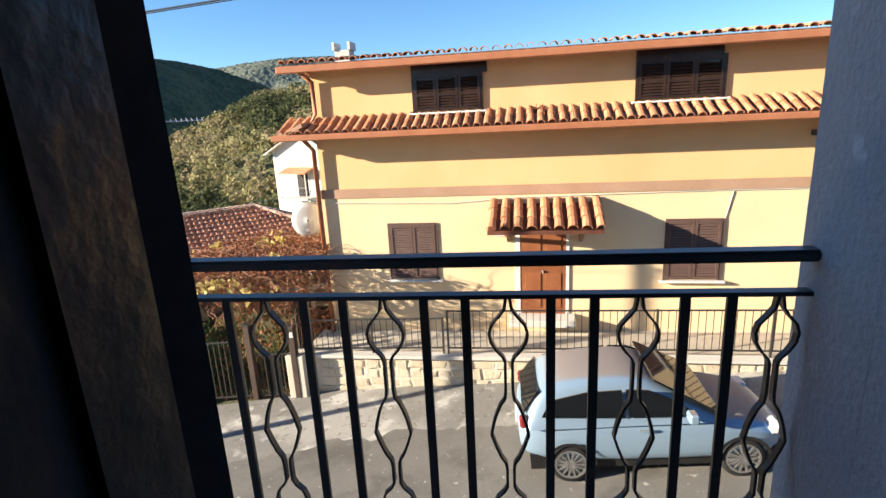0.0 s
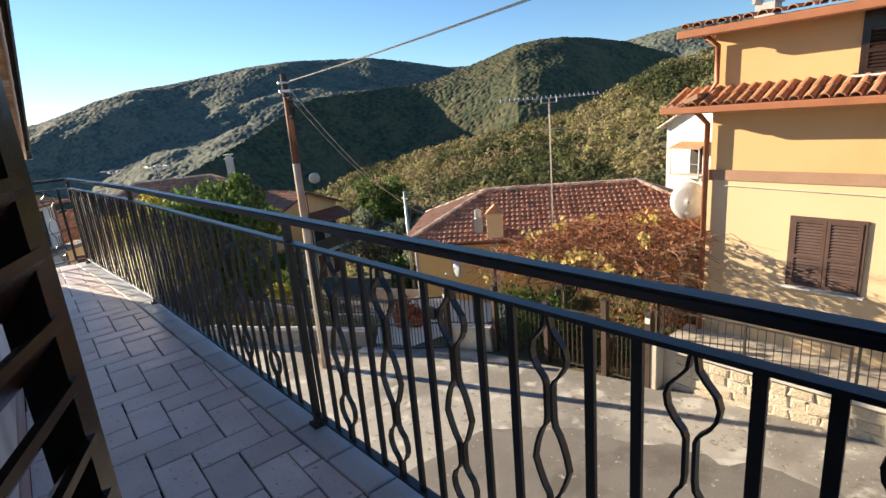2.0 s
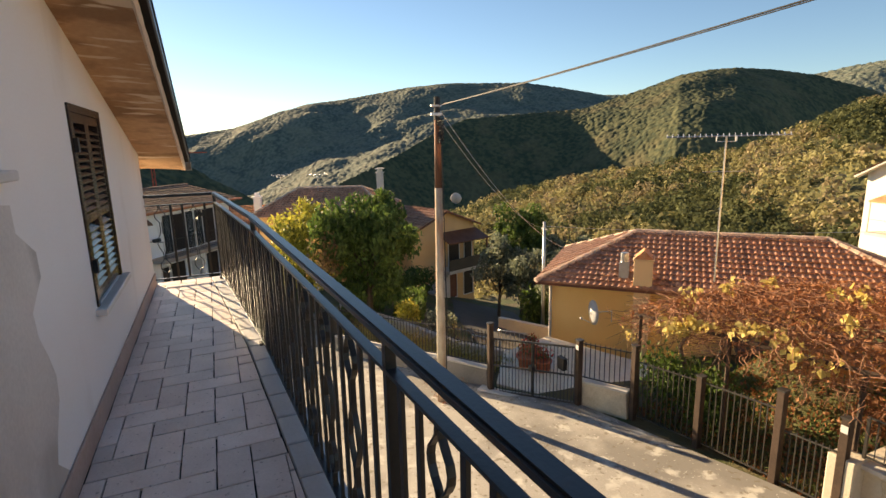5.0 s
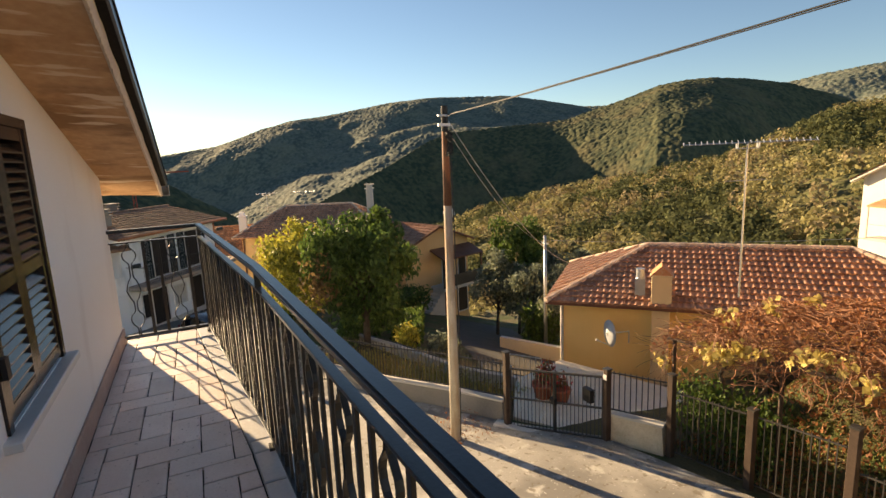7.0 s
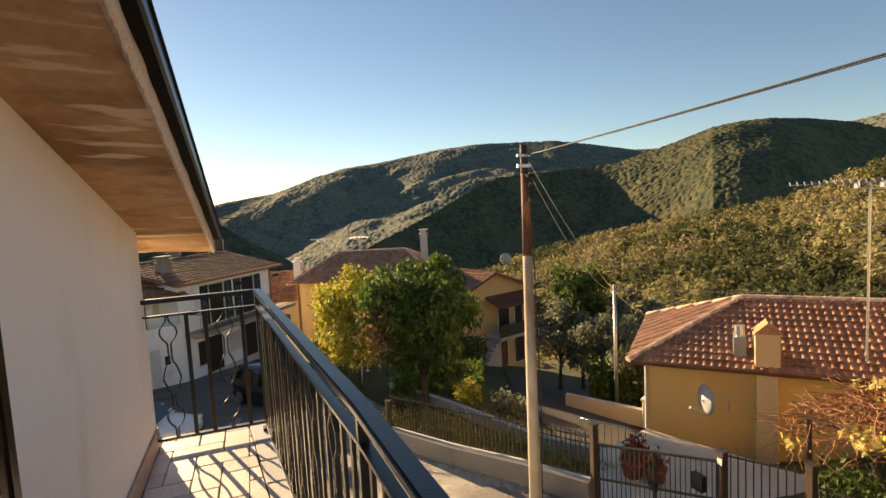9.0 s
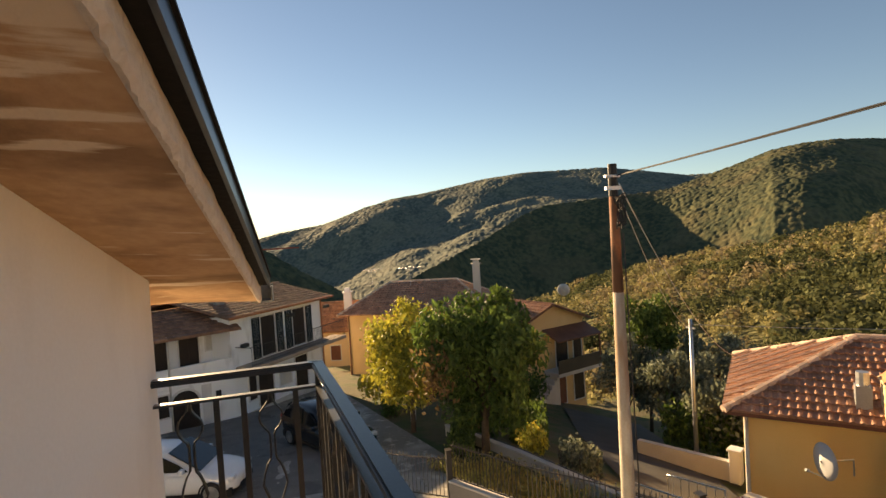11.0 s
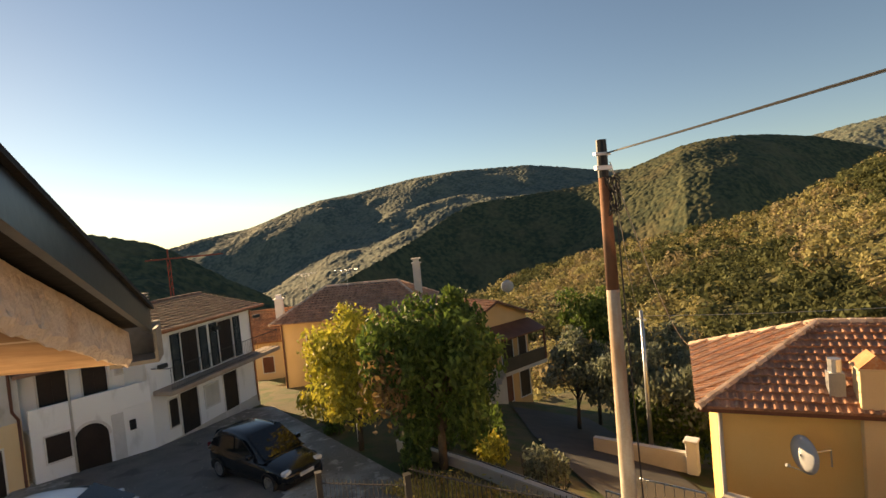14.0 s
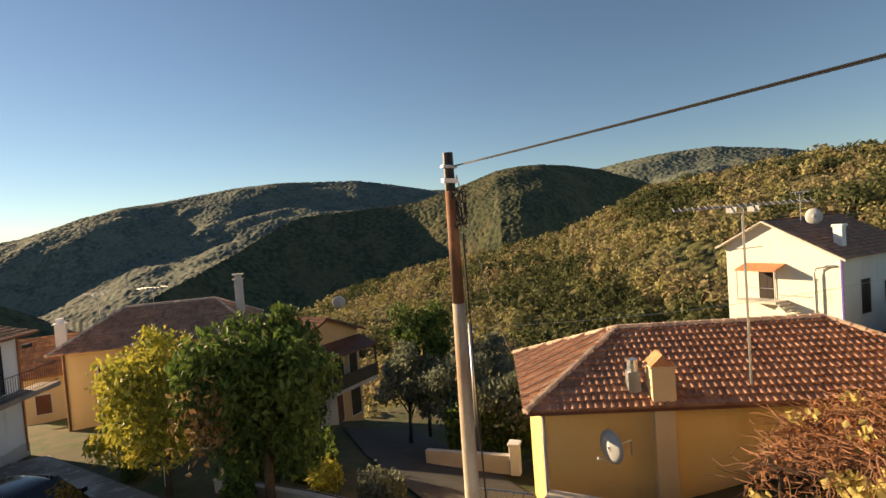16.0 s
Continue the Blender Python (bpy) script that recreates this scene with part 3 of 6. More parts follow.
def woods(name, c1, c2, c3, tree, bump):
    """Wooded slope seen from afar: crowns as bumps, mottled by stands of trees."""
    m = mat(name, c1, c2, 0.95, scale=(0.03, 0.9 / tree), bump=0, lo=0.42, hi=0.58, fine=0.7, spec=0.1)
    overlay(m, c3, 0.02, 0.5, 0.62, fac=0.5)
    n, l = m.node_tree.nodes, m.node_tree.links
    geo, vo, no, bp = n.new("ShaderNodeNewGeometry"), n.new("ShaderNodeTexVoronoi"), n.new("ShaderNodeTexNoise"), n.new("ShaderNodeBump")
    vo.inputs["Scale"].default_value = 1.0 / tree
    no.inputs["Scale"].default_value, no.inputs["Detail"].default_value, no.inputs["Roughness"].default_value = 0.6 / tree, 4, 0.7
    add = n.new("ShaderNodeMath")
    add.operation = "SUBTRACT"
    bp.inputs["Strength"].default_value, bp.inputs["Distance"].default_value = 1.0, bump
    for q in (vo, no):
        l.new(geo.outputs["Position"], q.inputs["Vector"])
    l.new(no.outputs["Fac"], add.inputs[0])
    l.new(vo.outputs["Distance"], add.inputs[1])
    l.new(add.outputs[0], bp.inputs["Height"])
    l.new(bp.outputs[0], n["Principled BSDF"].inputs["Normal"])
    return m


M_HILL1 = woods("sunlit autumn scrub hillside", (0.13, 0.12, 0.055), (0.075, 0.08, 0.036), (0.20, 0.165, 0.08), 2.4, 1.6)
M_HILL2 = woods("wooded valley spur", (0.045, 0.06, 0.038), (0.105, 0.11, 0.06), (0.15, 0.125, 0.07), 6.0, 0.9)
# far ridge: aerial haze is put into the paler, bluer base colours
M_HILL3 = woods("haze-tinted distant wooded mountain", (0.08, 0.105, 0.09), (0.165, 0.185, 0.145), (0.20, 0.20, 0.15), 7.0, 1.0)


def smooth(t):
    t = np.clip(t, 0, 1)
    return t * t * (3 - 2 * t)


def crown_bumps(x, y, cell, seed):
    """Rounded tree crowns on a jittered grid, each of its own height: 0 to 1."""
    def rnd(i, j, k):
        v = np.sin(i * 127.1 + j * 311.7 + k * 74.7 + seed) * 43758.5453
        return v - np.floor(v)
    gx, gy = np.floor(x / cell), np.floor(y / cell)
    best = np.zeros_like(x)
    for di in (-1, 0, 1):
        for dj in (-1, 0, 1):
            i, j = gx + di, gy + dj
            px, py = (i + rnd(i, j, 1)) * cell, (j + rnd(i, j, 2)) * cell
            q = 1 - ((x - px) ** 2 + (y - py) ** 2) / (cell * (0.55 + 0.3 * rnd(i, j, 3))) ** 2
            best = np.maximum(best, np.sqrt(np.clip(q, 0, 1)) * (0.55 + 0.45 * rnd(i, j, 4)))
    return best


def hill(name, yaws, elevs, crests, runs, powers, zfoot, material, y0, y1, dy, nr, amp, wave, crown, label, seed=0.0, foot=None):
    """A wooded landform round the house: crest height and distance, run of the slope and its roundness by bearing."""
    th = np.arange(y0, y1 + dy / 2, dy)
    crest, run, power = (np.interp(th, yaws, q)[:, None] for q in (crests, runs, powers))
    top = 1.5 + crest * np.tan(np.radians(np.interp(th, yaws, elevs)))[:, None]
    t = np.concatenate([[-1.2, -0.6], np.linspace(0, 1, nr), np.linspace(1, 1.35, nr // 6 + 2)[1:]])[None, :]
    length = crest - foot if foot else np.maximum((top - zfoot) * run, 30)
    r = crest - length + np.where(t < 0, t * np.minimum(220, 0.4 * (crest - length)), length * t)
    z = np.where(t <= 1, zfoot + (top - zfoot) * np.clip(t, 0, 1) ** power + np.minimum(t, 0) * 25, top - (t - 1) * length * 0.35)
    a = np.radians(th)[:, None]
    x, y = -np.sin(a) * r, np.cos(a) * r
    g = np.array([noise.fractal((p / wave, q / wave, seed), 1.0, 2.0, 4) for p, q in zip(x.ravel().tolist(), y.ravel().tolist())]).reshape(x.shape)
    z = z + g * amp * np.sin(np.pi * np.clip(t, 0, 1)) ** 0.7
    if crown:
        z = z + crown_bumps(x, y, crown, seed) * crown * 0.42
    V = np.stack([x, y, z], axis=2)
    n, m = x.shape
    i0 = (np.arange(n - 1)[:, None] * m + np.arange(m - 1)[None, :]).ravel()
    F = np.stack([i0, i0 + m, i0 + m + 1, i0 + 1], axis=1)
    ob = tagged(part(name, (V.reshape(-1, 3).tolist(), F.tolist()), material, None, smooth=True), label, "hill", kind="structure")
    return ob, V


FAR_YAW = [-40, 0, 8, 15, 20.7, 25, 29, 32, 40, 45, 49.3, 54, 57.5, 64, 69.5, 75.6, 80, 83.7, 87.6, 92, 96, 105, 125]
FAR_EL = [0, 0.5, 3.0, 5.0, 6.0, 5.9, 5.5, 5.0, 4.3, 4.2, 4.3, 5.3, 5.9, 6.0, 5.7, 4.65, 4.0, 2.9, 1.75, 1.1, 0.2, -1, -1]
hill("backdrop_far_mountain", FAR_YAW, FAR_EL, [1500] * 23, [3.3] * 23, [0.9] * 23, -95, M_HILL3, -30, 112, 0.12, 200, 46, 330, 8, "haze-tinted distant wooded mountain ridge", seed=1.7)
SPUR_YAW = [16, 22, 25.9, 27.4, 29.4, 31.5, 34.6, 37.5, 40, 42.3, 45.6, 48.8, 51, 54, 59.4, 63.6, 66, 70, 73.7, 79, 84]
SPUR_EL = [0, 1.2, 2.7, 3.4, 4.2, 5.0, 5.7, 6.1, 6.1, 5.8, 4.7, 3.8, 3.1, 2.9, 2.6, 2.3, 1.4, -0.8, -2.6, -5.0, -8]
SPUR_R = [1230, 1180, 1140, 1125, 1105, 1085, 1055, 1025, 1000, 977, 945, 915, 900, 882, 858, 830, 800, 720, 640, 540, 450]
SPUR_RUN = [1.4, 1.4, 1.4, 1.45, 1.5, 1.6, 1.8, 1.9, 1.9, 1.85, 1.75, 1.65, 1.6, 1.5, 1.45, 1.4, 1.4, 1.4, 1.4, 1.4, 1.4]
SPUR_P = [0.9, 0.85, 0.8, 0.75, 0.65, 0.52, 0.44, 0.40, 0.40, 0.40, 0.44, 0.50, 0.55, 0.7, 0.85, 0.95, 0.95, 0.95, 0.95, 0.95, 0.95]
hill("backdrop_spur", SPUR_YAW, SPUR_EL, SPUR_R, SPUR_RUN, SPUR_P, -95, M_HILL2, 16, 84, 0.11, 170, 9, 130, 5.5, "wooded spur across the valley", seed=4.2)
LEFT_YAW, LEFT_EL = [82, 84, 87, 91.1, 94.5, 96.7, 101, 106, 112, 125], [-9, -7, -4.9, -2.3, 0.2, 1.3, 2.3, 2.6, 3, 4]
hill("backdrop_left_hill", LEFT_YAW, LEFT_EL, [520] * 10, [2.0] * 10, [0.9] * 10, -60, M_HILL2, 82, 125, 0.25, 80, 9, 120, 5, "hillside beyond the village", seed=7.0)
NEAR_YAW = [-60, -20, 0, 8, 15, 20, 24, 28, 30.7, 34, 37.8, 45, 51.7, 58, 64.4, 70, 80]
NEAR_EL = [1, 1, 3.2, 4.0, 4.0, 3.2, 2.5, 1.7, 0.5, -0.9, -1.9, -3.3, -4.3, -5.8, -7.4, -9, -11]
near_hill, NH = hill("backdrop_near_hill", NEAR_YAW, NEAR_EL, [260] * 17, [2] * 17, [0.8] * 17, -13.0, M_HILL1, -60, 80, 0.5, 60, 4, 70, 0, "sunlit scrub-covered hillside", seed=9.0, foot=42)


def leaf_cloud(n, fn, size, rng, squash=0.5):
    """n small bent leaves at places that fn gives."""
    vv, ff = [], []
    for k in range(n):
        p = Vector(fn(k))
        a = Euler((rng.uniform(0, 6.28), rng.uniform(0, 6.28), rng.uniform(0, 6.28))).to_matrix()
        s = size * rng.uniform(0.6, 1.4)
        b = len(vv)
        for q in ((-1, 0, 0), (0, -squash, 0.15), (1, 0, 0), (0, squash, 0.15)):
            vv.append(tuple(p + a @ (Vector(q) * s)))
        ff.append((b, b + 1, b + 2, b + 3))
    return vv, ff


# trees of the near hillside: each a loose clump of small leaf sprays
def crowns(places, rng, sprays=62):
    g = np.random.default_rng(rng.randrange(10 ** 6))
    P = np.repeat(np.array(places), sprays, axis=0)
    n = len(P)
    d = g.normal(size=(n, 3))
    d /= np.linalg.norm(d, axis=1, keepdims=True)
    c = P[:, :3] + d * (P[:, 3:] * g.uniform(0.55, 1.0, (n, 1))) * np.array([1, 1, 1.1])
    u = np.cross(d, g.normal(size=(n, 3)))
    u /= np.linalg.norm(u, axis=1, keepdims=True)
    v = np.cross(d + 0.7 * g.normal(size=(n, 3)), u)
    v /= np.linalg.norm(v, axis=1, keepdims=True)
    s = P[:, 3:] * g.uniform(0.13, 0.28, (n, 1))
    V = np.stack([c - u * s, c - v * s * 0.7, c + u * s, c + v * s * 0.7], axis=1).reshape(-1, 3)
    F = np.arange(4 * n).reshape(-1, 4)
    return V.tolist(), F.tolist()


rng = random.Random(11)
sets = [[], [], []]
for _ in range(10500):
    i, k = rng.randrange(60, 262), int(rng.random() ** 0.8 * 60)
    p = NH[min(i, NH.shape[0] - 1), min(k, NH.shape[1] - 1)]
    r = (0.7 + 1.3 * rng.random() ** 1.5) * (0.75 + k / 60)
    d = noise.noise((p[0] / 30, p[1] / 30, 2.0))
    if d + rng.uniform(-0.3, 0.5) < -0.05:
        continue
    which = 0 if d > 0.11 else (1 if rng.random() < 0.6 else 2)
    sets[which].append((p[0] + rng.uniform(-2, 2), p[1] + rng.uniform(-2, 2), p[2] + r * 0.55, r))
M_CROWN = [mat("dark holm oak crowns", (0.075, 0.085, 0.04), (0.12, 0.13, 0.06), 0.95, scale=(0.2, 2.5), bump=0, trans=0.3, isl=0.3, spec=0.1),
           mat("olive-yellow scrub crowns", (0.23, 0.21, 0.10), (0.32, 0.285, 0.135), 0.95, scale=(0.2, 2.5), bump=0, trans=0.3, isl=0.3, spec=0.1),
           mat("autumn brown crowns", (0.22, 0.175, 0.10), (0.32, 0.26, 0.15), 0.95, scale=(0.2, 2.5), bump=0, trans=0.3, isl=0.3, spec=0.1)]
for nm, pl, m in zip(("dark green oak trees on the hillside", "yellow-green scrub on the hillside", "brown autumn trees on the hillside"), sets, M_CROWN):
    tagged(part("hillside_trees", crowns(pl, rng), m, None, smooth=False), nm, "trees", kind="stuff")

# ground sheet
def garden_lift(x, y):
    return 1.4 * float(smooth((y - 10.0) / 3.2)) * float(smooth((x + 9.5) / 1.5)) * float(smooth((-4.4 - x) / 0.4 + 1))


vv, ff = [], []
xs = [-400, -200, -120] + list(np.arange(-80, -15, 2.0)) + list(np.arange(-15, 12, 0.5)) + [12, 16, 25, 60, 200, 400]
ys = [-400, -200, -80, -40, -20] + list(np.arange(-12, 20, 0.5)) + list(np.arange(20, 80, 3)) + [110, 200, 400]
for x in xs:
    for y in ys:
        z = ground_z(max(min(x, 30), -70), max(min(y, 40), -20)) + garden_lift(x, y) - 0.04
        r = math.hypot(x, y)
        if r > 45:
            z -= min(70, (r - 45) * 0.2)
        vv.append((x, y, z + 0.05 * noise.noise((x / 2, y / 2, 0)) * (1 if x < -13 or y > 10 else 0.2)))
for i in range(len(xs) - 1):
    for k in range(len(ys) - 1):
        a = i * len(ys) + k
        ff.append((a, a + len(ys), a + len(ys) + 1, a + 1))
tagged(part("ground", (vv, ff), M_EARTH, None, smooth=True), "earth and grass ground falling to the valley", "ground", kind="structure")


def road_strip(left, right, name, label, material=M_ROAD, lift=0.03):
    vv, ff = [], []
    n, m = 60, 16
    for i in range(n + 1):
        s = i / n * (len(left) - 1)
        k = min(int(s), len(left) - 2)
        a = Vector(left[k]).lerp(Vector(left[k + 1]), s - k)
        b = Vector(right[k]).lerp(Vector(right[k + 1]), s - k)
        for j in range(m + 1):
            p = a.lerp(b, j / m)
            vv.append((p.x, p.y, ground_z(p.x, p.y) + lift))
    for i in range(n):
        for j in range(m):
            q = i * (m + 1) + j
            ff.append((q, q + 1, q + m + 2, q + m + 1))
    return tagged(part(name, (vv, ff), material, None, smooth=True), label, "road", kind="structure")


road_strip([(14, -8), (5, -7), (-4, -7), (-12, -7), (-20, -7), (-38, -7)], [(14, 9.5), (5, 9.5), (-4, 9.4), (-10.2, 8.35), (-13, 6.4), (-35, 2.2)], "road", "worn grey concrete and asphalt village street")
M_ASPH = overlay(overlay(mat("worn grey asphalt", (0.135, 0.125, 0.112), (0.21, 0.195, 0.175), 0.95, scale=(1.2, 60), bump=0.7, dist=0.012, fine=0.6), (0.10, 0.09, 0.08), 1.1, 0.55, 0.66, fac=0.7), (0.42, 0.40, 0.36), 9, 0.66, 0.72, fac=0.8)
road_strip([(-15, 9.0), (-20, 10.5), (-26, 12.5), (-34, 16)], [(-12.3, 11.2), (-17, 13.5), (-23, 16.5), (-32, 20)], "road_lane", "narrow asphalt lane going downhill", mat("dark lane asphalt", (0.05, 0.05, 0.05), (0.08, 0.078, 0.075), 0.9), 0.05)


def asphalt_patch(x0, x1, near, far, seed):
    """A ragged sheet of asphalt over the concrete street between two lines of the plan."""
    vv, ff = [], []
    n, m = 120, 10
    for i in range(n + 1):
        x = lerp(x0, x1, i / n)
        rag = 0.22 * noise.fractal((x * 1.7, seed, 0), 1.0, 2.0, 5)
        rag2 = 0.25 * noise.fractal((x * 1.3, seed + 5, 0), 1.0, 2.0, 4)
        for j in range(m + 1):
            y = lerp(near(x) + rag2, far(x) + rag, j / m)
            vv.append((x + 0.2 * noise.noise((y * 1.5, seed, i // n)), y, ground_z(x, y) + 0.03 + (0.008 if 0 < i < n and 0 < j < m else -0.004)))
    for i in range(n):
        for j in range(m):
            q = i * (m + 1) + j
            ff.append((q, q + m + 1, q + m + 2, q + 1))
    return tagged(part("asphalt_patch", (vv, ff), M_ASPH, None, smooth=True), "patch of worn grey asphalt on the street", "road", kind="structure")


asphalt_patch(-6.3, 9.0, lambda x: 2.6, lambda x: np.interp(x, (-6.3, -5, -3.5, -1.2, 0.2, 9), (6.2, 6.9, 7.5, 7.95, 8.1, 8.4)), 3.0)
asphalt_patch(-33.0, -19.6, lambda x: -5.5, lambda x: np.interp(x, (-33, -26, -19.6), (-0.8, 2.6, 1.4)), 8.0)

# ---- roofs ----
def coppo_mesh(L, w, h):
    vv, ff = [], []
    for k in range(6):
        t = k * math.pi / 5
        for y, sc in ((0, 1.0), (L, 0.82)):
            vv.append((w / 2 * sc * math.cos(t), y, h * sc * math.sin(t)))
    for k in range(6):
        t = k * math.pi / 5
        vv.append(((w / 2 - 0.015) * math.cos(t), 0, (h - 0.015) * math.sin(t)))
    for k in range(5):
        a = 2 * k
        ff.append((a, a + 1, a + 3, a + 2))
        ff.append((12 + k, a, a + 2, 13 + k))
    me = bpy.data.meshes.new("roof_tile")
    me.from_pydata(vv, [], ff)
    return me


def coppi(parent, x0, x1, pitch, y0, z0, rows, L, slope, material, seed=1, name="roof_tile"):
    """Half-round tiles, each its own piece: eave at (y0, z0), rising along +y."""
    me = coppo_mesh(L * 1.12, pitch * 0.78, pitch * 0.36)
    me.materials.append(material)
    r = random.Random(seed)
    n = int((x1 - x0) / pitch)
    for i in range(n + 1):
        for k in range(rows):
            ob = new(name, me)
            ob.parent = parent
            ob.matrix_local = pose(x0 + i * pitch + r.uniform(-0.008, 0.008), y0 + k * L * math.cos(slope), z0 + 0.035 + k * L * math.sin(slope) + 0.012 + r.uniform(0, 0.006), math.degrees(slope) + r.uniform(-1, 1), 0, r.uniform(-2, 2))


def tile_field(poly, origin, u, v, w, pitch, rowlen, material, parent, h=0.035, label="", name="roof_tiles"):
    """Interlocking tiles over a sloped polygon of (u, v) pairs: one joined field of pieces."""
    us, vs_ = [p[0] for p in poly], [p[1] for p in poly]
    vv, ff = [], []
    o, u, v, w = Vector(origin), Vector(u), Vector(v), Vector(w)
    r = random.Random(4)
    for k in range(int((max(vs_) - min(vs_)) / rowlen) + 1):
        vb = min(vs_) + k * rowlen
        for i in range(int((max(us) - min(us)) / pitch) + 1):
            ub = min(us) + i * pitch
            cu, cv = ub + pitch / 2, vb + rowlen / 2
            inside = True
            for a, b in zip(poly, poly[1:] + poly[:1]):
                if (b[0] - a[0]) * (cv - a[1]) - (b[1] - a[1]) * (cu - a[0]) < -0.02 * math.hypot(b[0] - a[0], b[1] - a[1]):
                    inside = False
            if not inside:
                continue
            b0 = len(vv)
            j = r.uniform(-0.005, 0.005)
            for fu, fh in ((0, 0.25), (0.2, 0.9), (0.42, 0.8), (0.55, 0.15), (0.98, 0.25)):
                for fv, lift in ((-0.04, 0.055), (1.02, 0.0)):
                    vv.append(tuple(o + u * (ub + fu * pitch) + v * (vb + fv * rowlen) + w * (fh * h + lift + j)))
            for c in range(4):
                a = b0 + 2 * c
                ff.append((a, a + 2, a + 3, a + 1))
            nb = len(vv)
            for fu in (0, 0.98):
                vv.append(tuple(o + u * (ub + fu * pitch) + v * (vb - 0.04 * rowlen) + w * (-0.01)))
            ff.append((nb, nb + 1, b0 + 8, b0 + 6, b0 + 4, b0 + 2, b0))
    return tagged(part(name, (vv, ff), material, parent, label), kind="stuff")


def gable_roof(parent, L, W, z, rise, material, over=0.4, pitch=0.24, hipped=False, ridge_mat=None, hip=None, course=0.36):
    """A roof over 0..L by 0..W (local x, y) with its ridge along x; tiles on both sides."""
    hw = W / 2 + over
    sl = math.hypot(hw, rise)
    c, s = hw / sl, rise / sl
    inset = (hip or hw) if hipped else 0
    se = math.hypot(inset, rise)
    ce, te = inset / se, rise / se
    bm = bmesh.new()
    if hipped:
        a = [bm.verts.new(q) for q in ((-over, -over, z), (L + over, -over, z), (L + over, W + over, z), (-over, W + over, z))]
        t = [bm.verts.new(q) for q in ((-over + inset, W / 2, z + rise), (L + over - inset, W / 2, z + rise))]
        for q in ((a[0], a[1], t[1], t[0]), (a[1], a[2], t[1]), (a[2], a[3], t[0], t[1]), (a[3], a[0], t[0]), (a[3], a[2], a[1], a[0])):
            bm.faces.new(q)
    else:
        prism(bm, [(-over, z - 0.08), (W / 2, z + rise - 0.08), (W + over, z - 0.08), (W + over, z), (W / 2, z + rise), (-over, z)], "x", -over, L + over)
    deck = part("roof_deck", bm, material, parent)
    lo, hi = -over, L + over
    tile_field([(lo, 0), (hi, 0), (hi - inset, sl), (lo + inset, sl)], (0, -over, z), (1, 0, 0), (0, c, s), (0, -s, c), pitch, course, material, parent)
    tile_field([(-hi, 0), (-lo, 0), (-lo - inset, sl), (-hi + inset, sl)], (0, W + over, z), (-1, 0, 0), (0, -c, s), (0, s, c), pitch, course, material, parent)
    if hipped:
        tile_field([(-(W + over), 0), (over, 0), (-W / 2, se)], (-over, 0, z), (0, -1, 0), (ce, 0, te), (-te, 0, ce), pitch, course, material, parent)
        tile_field([(-over, 0), (W + over, 0), (W / 2, se)], (L + over, 0, z), (0, 1, 0), (-ce, 0, te), (te, 0, ce), pitch, course, material, parent)
    bm = bmesh.new()
    def ridge(a, b):
        a, b = Vector(a), Vector(b)
        n = max(2, int((b - a).length / 0.33))
        for k in range(n):
            p, q = a.lerp(b, k / n), a.lerp(b, (k + 1.1) / n)
            tube(bm, [p, q], 0.10, 7, 0.085)
    ridge((lo + inset, W / 2, z + rise + 0.02), (hi - inset, W / 2, z + rise + 0.02))
    if hipped:
        for cx, cy, ex in ((lo, -over, lo + inset), (lo, W + over, lo + inset), (hi, -over, hi - inset), (hi, W + over, hi - inset)):
            ridge((cx, cy, z + 0.03), (ex, W / 2, z + rise + 0.02))
    part("ridge_tiles", bm, ridge_mat or material, parent, "row of rounded ridge tiles")
    return deck


def shutters(parent, x, z, w, h, leaves, material=M_SHUT2, sill=True, y=0.0):
    """Closed louvred shutters with frame on a wall whose outside is local -y."""
    wn = new("window")
    wn.parent = parent
    wn.location = (x, y, z)
    part("frame", boxes((-0.05, -0.03, -0.03, 0, 0.02, h + 0.05), (w, -0.03, -0.03, w + 0.05, 0.02, h + 0.05), (0, -0.03, h, w, 0.02, h + 0.05)), material, wn)
    lw = w / leaves
    for k in range(leaves):
        st, pit = 0.055, 0.055
        bm = louvred(bmesh.new(), None, lw - 0.008, h, 0, 0.035, st)
        zz = st + pit * 0.6
        while zz < h - st - pit * 0.3:
            prism(bm, [(-0.016, zz - 0.02), (-0.010, zz - 0.024), (0.012, zz + 0.02), (0.006, zz + 0.024)], "x", st, lw - 0.008 - st)
            zz += pit
        lf = part("shutter_leaf", bm, material, wn)
        lf.location = (k * lw + 0.004, -0.022, 0)
    part("pane", boxes((0, 0.012, 0, w, 0.018, h)), M_GLASSD, wn)
    if sill:
        part("sill", boxes((-0.12, -0.12, -0.07, w + 0.12, 0.0, -0.03), bev=0.008), M_MARBLE, wn)
    return wn


# ---- the yellow house across the street ----
yh = thing("yellow_house", pose(0, 10.8, -4.4), "two-storey ochre yellow house with brown shutters and tiled roofs", "house")
XL, XR, D = -4.45, 9.5, 8.0
part("wall", boxes((XL, 0, -0.6, XR, D, 4.14)), M_CREAM, yh, "cream plaster ground floor wall")
part("wall", boxes((XL + 0.02, 0.02, 4.141, XR - 0.02, D, 6.75)), M_YELLOW, yh, "ochre plaster upper wall")
part("band", boxes((XL - 0.015, -0.02, 4.02, XR, 0.0, 4.22)), M_BAND, yh, "brown painted band")
part("corner_pipe", tube(bmesh.new(), [(XL - 0.02, -0.09, 0.2), (XL - 0.02, -0.09, 5.1), (XL - 0.12, -0.35, 5.35)], 0.055, 8), M_GUTTER, yh, "copper-brown downpipe", smooth=True)
